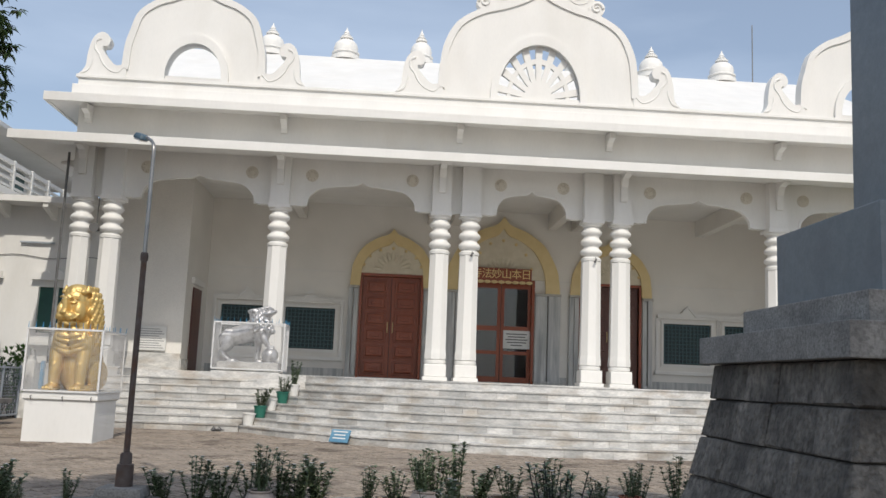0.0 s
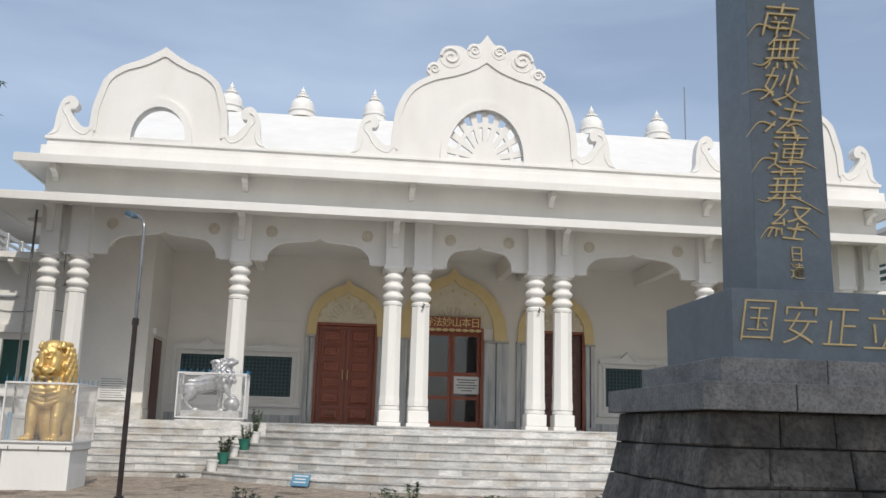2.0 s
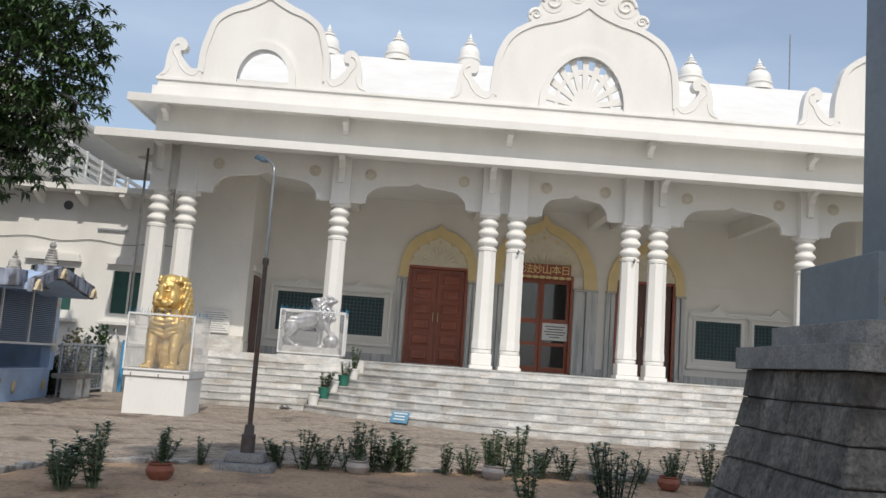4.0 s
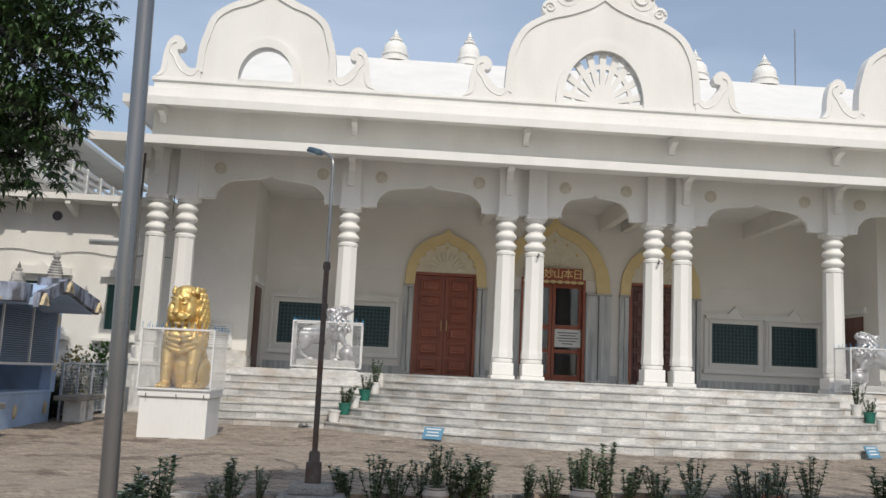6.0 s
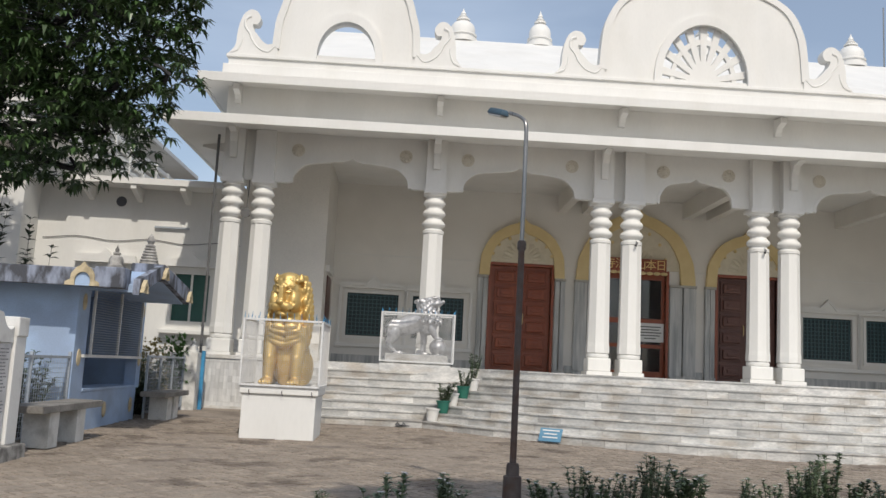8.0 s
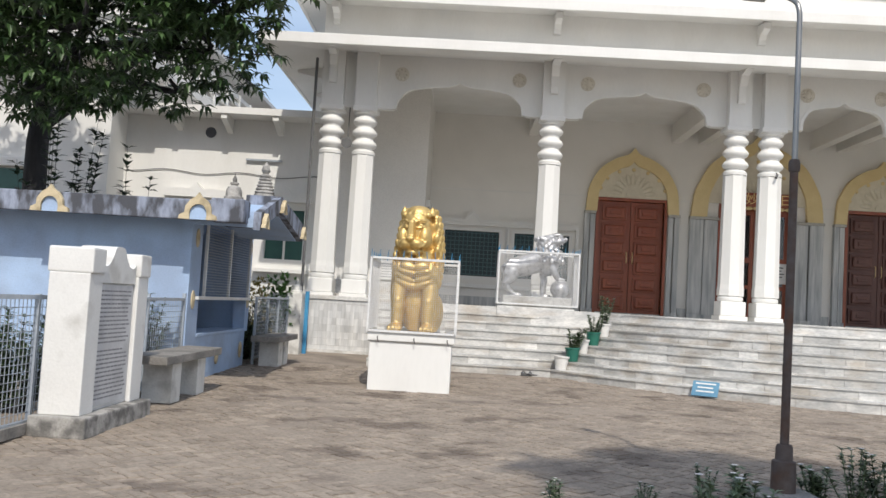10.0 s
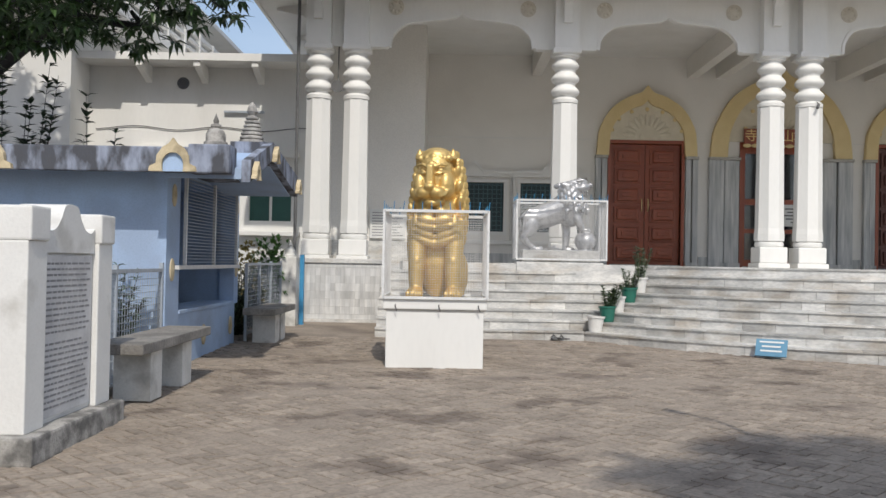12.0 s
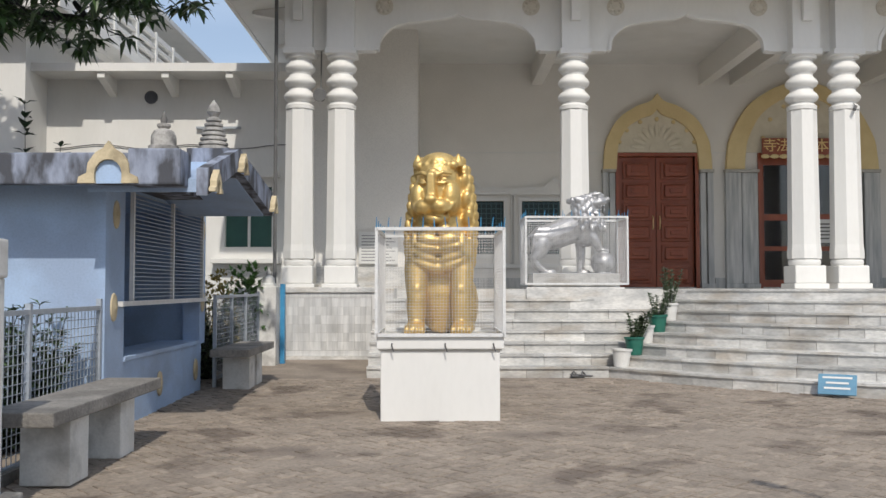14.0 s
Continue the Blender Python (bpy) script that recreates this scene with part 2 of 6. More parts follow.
def finish(bm, name, mat, smooth=False):
    bmesh.ops.remove_doubles(bm, verts=bm.verts, dist=1e-5)
    bmesh.ops.recalc_face_normals(bm, faces=bm.faces)
    me = bpy.data.meshes.new(name)
    bm.to_mesh(me)
    bm.free()
    me.materials.append(mat)
    if smooth:
        me.polygons.foreach_set("use_smooth", [True] * len(me.polygons))
        me.set_sharp_from_angle(angle=radians(38))
    return me


def part(name, bm, mat, parent=None, label="", smooth=False):
    ob = new(name, finish(bm, name, mat, smooth))
    ob.parent = parent
    return tagged(ob, label)


def solo(name, bm, mat, label, category, group="", kind="", smooth=False, at=None):
    ob = new(name, finish(bm, name, mat, smooth))
    if at:
        ob.matrix_basis = at
    return tagged(ob, label, category, group, kind)


def structure(name, bm, mat, label, smooth=False):
    return solo(name, bm, mat, label, name.split("_")[0], kind="structure", smooth=smooth)


def box(bm, x0, x1, y0, y1, z0, z1, bevel=0.0, top=None):
    """A block; top=(inset x, inset y) tapers it, bevel rounds its edges."""
    tx, ty = top or (0, 0)
    c = [(x0, y0, z0), (x1, y0, z0), (x1, y1, z0), (x0, y1, z0), (x0 + tx, y0 + ty, z1), (x1 - tx, y0 + ty, z1), (x1 - tx, y1 - ty, z1), (x0 + tx, y1 - ty, z1)]
    v = [bm.verts.new(p) for p in c]
    f = [bm.faces.new([v[i] for i in q]) for q in ((3, 2, 1, 0), (4, 5, 6, 7), (0, 1, 5, 4), (1, 2, 6, 5), (2, 3, 7, 6), (3, 0, 4, 7))]
    if bevel:
        bmesh.ops.bevel(bm, geom=list({e for k in f for e in k.edges}), offset=bevel, segments=2, affect="EDGES", profile=0.6)
    return bm


def B(*a, **k):
    return box(bmesh.new(), *a, **k)


def slab(bm, outline, lo, hi, plane="xz"):
    """A flat outline pushed through from lo to hi, across the plane that it is drawn in."""
    def put(a, b, d):
        return {"xz": (a, d, b), "xy": (a, b, d), "yz": (d, a, b)}[plane]
    f = [bm.verts.new(put(a, b, lo)) for a, b in outline]
    g = [bm.verts.new(put(a, b, hi)) for a, b in outline]
    n = len(f)
    caps = [bm.faces.new(f), bm.faces.new(g[::-1])]
    for c in caps:
        c.normal_update()
    for i in range(n):
        bm.faces.new((f[i], g[i], g[(i + 1) % n], f[(i + 1) % n]))
    bmesh.ops.triangulate(bm, faces=caps)
    return bm


def ring_slab(bm, outer, inner, lo, hi):
    """An upright band in xz between two outlines with as many points."""
    n = len(outer)
    o0, o1 = ([bm.verts.new((a, d, b)) for a, b in outer] for d in (lo, hi))
    i0, i1 = ([bm.verts.new((a, d, b)) for a, b in inner] for d in (lo, hi))
    for k in range(n - 1):
        for q in ((o0[k], o0[k + 1], i0[k + 1], i0[k]), (o1[k], i1[k], i1[k + 1], o1[k + 1]), (o0[k], o1[k], o1[k + 1], o0[k + 1]), (i0[k], i0[k + 1], i1[k + 1], i1[k])):
            bm.faces.new(q)
    for k in (0, n - 1):
        bm.faces.new((o0[k], i0[k], i1[k], o1[k]))
    return bm


def lathe(bm, profile, seg=20, x=0.0, y=0.0, z=0.0, turn=0.0, cap=True):
    rings = []
    for r, h in profile:
        rings.append([bm.verts.new((x + max(r, 1e-3) * math.cos(turn + 2 * math.pi * i / seg), y + max(r, 1e-3) * math.sin(turn + 2 * math.pi * i / seg), z + h)) for i in range(seg)])
    for a, b in zip(rings, rings[1:]):
        for i in range(seg):
            bm.faces.new((a[i], a[(i + 1) % seg], b[(i + 1) % seg], b[i]))
    if cap:
        bm.faces.new(rings[0][::-1])
        bm.faces.new(rings[-1])
    return bm


def L(profile, seg=20, **k):
    return lathe(bmesh.new(), profile, seg, **k)


def tube(bm, pts, r0, r1=None, seg=8):
    pts = [Vector(p) for p in pts]
    r1 = r0 if r1 is None else r1
    rings = []
    for i, p in enumerate(pts):
        d = (pts[min(i + 1, len(pts) - 1)] - pts[max(i - 1, 0)]).normalized()
        u = d.orthogonal().normalized() if i == 0 else (u - d * u.dot(d)).normalized()
        w = d.cross(u)
        r = r0 + (r1 - r0) * i / (len(pts) - 1)
        rings.append([bm.verts.new(p + r * (math.cos(2 * math.pi * k / seg) * u + math.sin(2 * math.pi * k / seg) * w)) for k in range(seg)])
    for a, b in zip(rings, rings[1:]):
        for k in range(seg):
            bm.faces.new((a[k], a[(k + 1) % seg], b[(k + 1) % seg], b[k]))
    bm.faces.new(rings[0][::-1])
    bm.faces.new(rings[-1])
    return bm


def ball(bm, c, r, seg=16, turn=None):
    """An ellipsoid: centre, three half-axes, and a turn."""
    m = Matrix.Translation(c) @ (turn or Matrix.Identity(4)) @ Matrix.Diagonal((*r, 1))
    bmesh.ops.create_uvsphere(bm, u_segments=seg, v_segments=seg // 2 + 2, radius=1.0, matrix=m)
    return bm


def curve_points(pts, n=8):
    """A smooth line through a few points (Catmull-Rom)."""
    p = [Vector(q) for q in pts]
    p = [2 * p[0] - p[1]] + p + [2 * p[-1] - p[-2]]
    out = []
    for i in range(1, len(p) - 2):
        for k in range(n):
            t = k / n
            out.append(0.5 * (2 * p[i] + (p[i + 1] - p[i - 1]) * t + (2 * p[i - 1] - 5 * p[i] + 4 * p[i + 1] - p[i + 2]) * t * t + (3 * p[i] - p[i - 1] - 3 * p[i + 1] + p[i + 2]) * t ** 3))
    return [tuple(q) for q in out] + [tuple(p[-2])]


def writing(name, text, size, mat, parent, m, extrude=0.006, align="CENTER", thin=0.0, slant=0.0):
    """Raised letters as a mesh, from the built-in font."""
    cu = bpy.data.curves.new(name, "FONT")
    cu.body, cu.size, cu.extrude, cu.align_x, cu.align_y = text, size, extrude, align, "CENTER"
    cu.offset, cu.shear = -thin * size, slant
    tmp = bpy.data.objects.new(name, cu)
    scene.collection.objects.link(tmp)
    me = bpy.data.meshes.new_from_object(tmp.evaluated_get(bpy.context.evaluated_depsgraph_get()))
    bpy.data.objects.remove(tmp)
    me.materials.clear()
    me.materials.append(mat)
    ob = new(name, me)
    ob.parent, ob.matrix_basis = parent, m
    return ob


CX = 3.73          # the hall's middle line
FLOOR = 1.41       # its floor
FRONT, BACK = 24.2, 30.4


def rise(y):
    """The height of the forecourt, which climbs slightly towards the hall."""
    return 0.013 * max(0.0, min(y, 27.0) - 10.5)


# ---------------------------------------------------------------- ground
def sheet(name, xs, ys, lift, mat, label, kind="structure", category="ground"):
    bm = bmesh.new()
    v = {(i, j): bm.verts.new((x, y, rise(y) + lift)) for i, x in enumerate(xs) for j, y in enumerate(ys)}
    for i in range(len(xs) - 1):
        for j in range(len(ys) - 1):
            bm.faces.new((v[i, j], v[i + 1, j], v[i + 1, j + 1], v[i, j + 1]))
    return solo(name, bm, mat, label, category, kind=kind)


sheet("ground", [-900, -60, -20, 0, 20, 60, 900], [-900, -60, -10, 0, 5, 10.5, 16, 20, 24, 27, 60, 900], -0.03, DUST, "dusty brown bare ground of the temple forecourt")


# ---------------------------------------------------------------- the hall
def arch_line(x0, x1, zb, zt, n=8):
    """A cusped arch from foot to foot, with an ogee tip."""
    w, m = x1 - x0, (x0 + x1) / 2
    half = curve_points([(x0, zb, 0), (x0 + 0.02 * w, zb + 0.35 * (zt - zb), 0), (x0 + 0.11 * w, zb + 0.68 * (zt - zb), 0), (x0 + 0.27 * w, zb + 0.80 * (zt - zb), 0), (x0 + 0.42 * w, zb + 0.86 * (zt - zb), 0), (m, zt, 0)], n)
    left = [(p[0], p[1]) for p in half]
    return left + [(2 * m - a, b) for a, b in left[-2::-1]]


hall = thing("hall", "long white-painted temple hall with arched porch and curved pediments", "temple", kind="structure")
part("podium", B(CX - 13.1, CX + 13.1, 23.45, 31.0, 0.02, FLOOR - 0.004), MARBLE, hall, "marble-clad porch podium")
bm = bmesh.new()
rings = [(CX + 6.94 * math.sin(a), 25.95 - 6.94 * math.cos(a)) for a in [radians(-64 + 128 * i / 48) for i in range(49)]]
slab(bm, [(CX - 9.6, 23.6), (CX - 9.6, 22.3)] + [p for p in rings if p[1] < 22.3] + [(CX + 9.6, 22.3), (CX + 9.6, 23.6)], 0.02, FLOOR, "xy")
part("porch_floor", bm, MARBLE, hall, "pale marble porch floor")

# back wall with its openings
OPEN = [(CX + s * d - w / 2, CX + s * d + w / 2, z0, z1) for d, w, z0, z1 in ((3.79, 2.0, FLOOR, 4.9), (6.5, 1.7, 2.3, 3.7), (8.65, 1.7, 2.3, 3.7)) for s in (-1, 1)] + [(CX - 1.05, CX + 1.05, FLOOR, 4.9)]
OPEN.sort()
bm = bmesh.new()
edge = CX - 13.0
for x0, x1, z0, z1 in OPEN:
    box(bm, edge, x0, BACK, BACK + 0.35, 0.1, 8.3)
    if z0 > FLOOR:
        box(bm, x0, x1, BACK, BACK + 0.35, 0.1, z0)
    box(bm, x0, x1, BACK, BACK + 0.35, z1, 8.3)
    edge = x1
box(bm, edge, CX + 13.0, BACK, BACK + 0.35, 0.1, 8.3)
part("back_wall", bm, WALL, hall, "off-white painted porch wall")
# this tone paints the room's dimness and the door glass's pale reflection
part("inner_room", B(CX - 12.9, CX + 12.9, BACK + 3.0, BACK + 3.2, 0.1, 8.3), DARK, hall, "inside of the hall, dimness and glass haze painted in grey-blue")
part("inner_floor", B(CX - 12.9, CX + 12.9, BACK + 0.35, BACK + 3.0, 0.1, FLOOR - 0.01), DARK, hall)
part("ceiling", B(CX - 12.4, CX + 12.4, 24.45, BACK + 3.2, 7.42, 7.6), WALL, hall, "white porch ceiling")
for s in (-1, 1):
    # end walls of the porch, with the return that carries a side door
    a, b = sorted((CX + s * 10.0, CX + s * 12.45))
    bm = box(bmesh.new(), a, b, 27.3, BACK, 0.1, 7.42)
    part("side_wall", bm, WALL, hall)
    a, b = sorted((CX + s * 9.96, CX + s * 9.99))
    part("side_door", B(a, b, 28.2, 29.4, FLOOR, 4.0), DARKWOOD, hall, "dark wooden side door")
    part("side_hood", B(a - 0.06, b + 0.06, 28.0, 29.6, 4.1, 4.3, bevel=0.03), WHITE, hall)
    part("skirting", B(a, b, 27.25, 28.15, FLOOR, 1.75), MARBLE, hall)
    x0, x1 = sorted((CX + s * 10.0, CX + s * 12.45))
    part("dado", B(x0, x1, 27.24, 27.297, FLOOR, 1.9), MARBLE, hall, "marble dado")
part("wall_moulding", B(CX - 10, CX + 10, BACK - 0.015, BACK - 0.002, 4.95, 4.98), WHITE, hall)
bm = bmesh.new()
edge = CX - 9.9
for x0, x1, z0, z1 in OPEN:
    if z0 == FLOOR:
        box(bm, edge, x0 - 0.5, BACK - 0.04, BACK - 0.003, FLOOR, 1.68)
        edge = x1 + 0.5
box(bm, edge, CX + 9.9, BACK - 0.04, BACK - 0.003, FLOOR, 1.68)
part("skirting", bm, GREYSTONE, hall, "grey marble skirting")

# front arcade: panels with cusped arches between the piers
COLS = [s * d for d in (1.70, 2.52, 6.93, 11.40, 12.20) for s in (-1, 1)]
COLS.sort()
AX = [CX + c for c in COLS]
for a, b in zip(AX, AX[1:]):
    bm = bmesh.new()
    a, b = a + 0.2, b - 0.2
    if b - a < 0.9:
        slab(bm, [(a, 6.0), (b, 6.0), (b, 7.45), (a, 7.45)], FRONT - 0.02, FRONT + 0.2)
    else:
        j = 0.46
        slab(bm, [(a, 7.45), (a, 6.0), (a + j - 0.03, 6.0)] + arch_line(a + j, b - j, 6.02, 6.80) + [(b - j + 0.03, 6.0), (b, 6.0), (b, 7.45)], FRONT - 0.02, FRONT + 0.2)
    part("arch_panel", bm, WHITE, hall, "white cusped arch between two columns")
for a, b in zip(AX, AX[1:]):
    a, b = a + 0.2, b - 0.2
    if b - a > 0.9:
        o = arch_line(a + 0.46, b - 0.46, 6.02, 6.80)
        i = arch_line(a + 0.52, b - 0.52, 6.0, 6.72)
        part("arch_moulding", ring_slab(bmesh.new(), o, i, FRONT - 0.05, FRONT + 0.1), WHITE, hall)
        for q in (a + 0.62, b - 0.62):
            bm = bmesh.new()
            lathe(bm, [(0.17, 0), (0.17, 0.03), (0.12, 0.035), (0.11, 0.02), (0.07, 0.05), (0.0, 0.055)], 20)
            for k in range(8):
                ball(bm, (0.115 * math.cos(k * math.pi / 4), 0.115 * math.sin(k * math.pi / 4), 0.03), (0.04, 0.04, 0.02), 8)
            ob = part("medallion", bm, ROSE, hall, "round flower medallion in plaster", smooth=True)
            ob.matrix_basis = pose(q, FRONT - 0.02, 6.86, 90)
# beams that run from front piers to the back wall
for c in AX[1:-1]:
    part("cross_beam", B(c - 0.14, c + 0.14, FRONT + 0.2, BACK, 6.75, 7.42), WALL, hall)


def column(bracket):
    """An octagonal shaft on a moulded block, three rings and a square pier above."""
    c = thing("column", "white octagonal porch column with ringed neck", "column", group="porch columns")
    bm = bmesh.new()
    box(bm, -0.33, 0.33, -0.33, 0.33, 0, 0.10, bevel=0.012)
    box(bm, -0.295, 0.295, -0.295, 0.295, 0.10, 0.44, bevel=0.03)
    part("base", bm, WHITE, c)
    part("base_ring", L([(0.25, 0.43), (0.285, 0.45), (0.30, 0.50), (0.285, 0.55), (0.25, 0.57)], 24), WHITE, c, smooth=True)
    bm = bmesh.new()
    o = [(0.285, 0.57), (0.285, 0.72), (0.272, 0.84), (0.25, 3.42)]
    lathe(bm, [(r / math.cos(math.pi / 8), h) for r, h in o], 8, turn=math.pi / 8)
    part("shaft", bm, WHITE, c)
    prof = [(0.235, 3.42), (0.275, 3.43), (0.28, 3.50), (0.235, 3.54)]
    for h, r in ((3.55, 0.305), (3.83, 0.30), (4.11, 0.29)):
        prof += [(0.215, h), (0.22, h + 0.03), (r - 0.03, h + 0.06), (r, h + 0.11), (r, h + 0.14), (r - 0.03, h + 0.19), (0.22, h + 0.24), (0.21, h + 0.27)]
    prof += [(0.22, 4.40), (0.28, 4.42), (0.29, 4.47)]
    part("neck_rings", L(prof, 24), WHITE, c, smooth=True)
    bm = bmesh.new()
    box(bm, -0.30, 0.30, -0.30, 0.30, 4.47, 4.58, bevel=0.02)
    box(bm, -0.26, 0.26, -0.28, 0.26, 4.58, 6.02)
    part("pier", bm, WHITE, c)
    if bracket:
        bm = bmesh.new()
        slab(bm, [(-0.29, 5.1), (-0.36, 5.1), (-0.40, 5.25), (-0.42, 5.5), (-0.55, 5.72), (-0.9, 5.78), (-0.9, 5.92), (-0.29, 6.0)], -0.09, 0.09, "yz")
        part("bracket", bm, WHITE, c, "curved eave bracket")
    return c


# only the outer column of each pair carries an eave bracket
for with_bracket in (True, False):
    here = [CX + c for c in COLS if (abs(c) in (1.70, 11.40)) != with_bracket]
    first = column(with_bracket)
    first.matrix_basis = pose(here[0], FRONT, FLOOR)
    for x in here[1:]:
        copy_thing(first, pose(x, FRONT, FLOOR))

# eaves, drum wall, parapet
def eave(name, hx, y0, z0, z1, thick, back, inner):
    """A broad sloping ledge round three sides of the hall."""
    bm = bmesh.new()
    t = [(CX - hx, y0, z0), (CX + hx, y0, z0), (CX + hx, back, z0), (CX - hx, back, z0)]
    u = [(CX - inner, y0 + (hx - inner) * 1.0, z1), (CX + inner, y0 + (hx - inner) * 1.0, z1), (CX + inner, back, z1), (CX - inner, back, z1)]
    lo = [bm.verts.new(p) for p in t]
    mid = [bm.verts.new((p[0], p[1], p[2] + thick)) for p in t]
    up = [bm.verts.new((p[0], p[1], p[2] + thick)) for p in u]
    un = [bm.verts.new(p) for p in u]
    for i, j in ((0, 1), (1, 2), (3, 0)):
        bm.faces.new((lo[i], lo[j], mid[j], mid[i]))
        bm.faces.new((mid[i], mid[j], up[j], up[i]))
        bm.faces.new((lo[j], lo[i], un[i], un[j]))
    bm.faces.new((lo[2], un[2], up[2], mid[2]))
    bm.faces.new((lo[3], mid[3], up[3], un[3]))
    bm.faces.new(up)
    bm.faces.new(un[::-1])
    ob = part(name, bm, WHITE, hall, "broad white sloping eave")
    lip = bmesh.new()
    box(lip, CX - hx - 0.03, CX + hx + 0.03, y0 - 0.03, y0 + 0.05, z0 - 0.015, z0 + thick + 0.03, bevel=0.01)
    for s in (-1, 1):
        a, b = sorted((CX + s * (hx - 0.05), CX + s * (hx + 0.03)))
        box(lip, a, b, y0 + 0.05, back, z0 - 0.015, z0 + thick + 0.03, bevel=0.01)
    part("eave_lip", lip, WHITE, hall)
    return ob


eave("lower_eave", 13.75, 22.75, 7.13, 7.32, 0.19, 31.0, 12.4)
eave("upper_eave", 13.05, 23.0, 8.26, 8.44, 0.19, 31.0, 12.5)
part("drum_wall", B(CX - 12.5, CX + 12.5, 24.0, 24.3, 7.40, 8.6), WHITE, hall)
for s in (-1, 1):
    a, b = sorted((CX + s * 12.2, CX + s * 12.5))
    part("drum_wall", B(a, b, 24.3, 31.0, 7.40, 8.6), WHITE, hall)
part("parapet", B(CX - 12.62, CX + 12.62, 23.62, 24.2, 8.56, 8.93, bevel=0.02), WHITE, hall)
part("parapet_ledge", B(CX - 12.5, CX + 12.5, 23.72, 24.2, 8.93, 9.13), WHITE, hall)
part("parapet_ledge", B(CX - 12.56, CX + 12.56, 23.66, 24.2, 9.13, 9.22, bevel=0.015), WHITE, hall)
for c in (-12.2, -6.93, -2.1, 2.1, 6.93, 12.2):
    bm = slab(bmesh.new(), [(24.0, 7.95), (23.86, 7.95), (23.84, 8.05), (23.76, 8.15), (23.5, 8.22), (23.5, 8.36), (24.0, 8.42)], CX + c - 0.08, CX + c + 0.08, "yz")
    part("upper_bracket", bm, WHITE, hall)
for s in (-1, 1):
    for yy in (25.6, 28.2):
        o = [(CX + s * q, z) for q, z in ((12.2, 6.3), (12.5, 6.3), (12.55, 6.8), (12.8, 7.0), (13.4, 7.12), (13.4, 7.2), (12.2, 7.3))]
        part("side_bracket", slab(bmesh.new(), o, yy - 0.09, yy + 0.09), WHITE, hall)
# roof behind the parapet
bm = slab(bmesh.new(), [(24.3, 8.7), (24.3, 8.95), (33.0, 13.55), (40, 13.55), (40, 8.7)], CX - 12.3, CX + 12.3, "yz")
part("roof", bm, WHITE, hall, "bright white sloping roof")


def stupa():
    s = thing("roof_stupa", "small white stupa finial on the roof", "finial", group="roof stupas")
    part("drum", L([(0.44, 0), (0.44, 0.18), (0.38, 0.2), (0.38, 0.3), (0.42, 0.32), (0.42, 0.38), (0.36, 0.42)], 24), WHITE, s, smooth=True)
    part("dome", L([(0.36, 0.42), (0.37, 0.6), (0.34, 0.78), (0.26, 0.92), (0.16, 1.0), (0.13, 1.02)], 24), WHITE, s, smooth=True)
    part("spire", L([(0.13, 1.02), (0.2, 1.05), (0.2, 1.12), (0.11, 1.15), (0.14, 1.22), (0.07, 1.3), (0.09, 1.34), (0.03, 1.5), (0.0, 1.62)], 16), WHITE, s, smooth=True)
    return s


st = stupa()
spots = [(CX + s * d) for d in (3.1, 6.02, 8.87) for s in (-1, 1)]
squat = Matrix.Diagonal((1.13, 1.13, 0.93, 1))
st.matrix_basis = pose(spots[0], 33.3, 13.5) @ squat
for x in spots[1:]:
    copy_thing(st, pose(x, 33.3, 13.5) @ squat)
part("antenna", tube(bmesh.new(), [(CX + 10.0, 33, 13), (CX + 10.0, 33, 15.9)], 0.025), STEEL, hall, "thin metal rod")


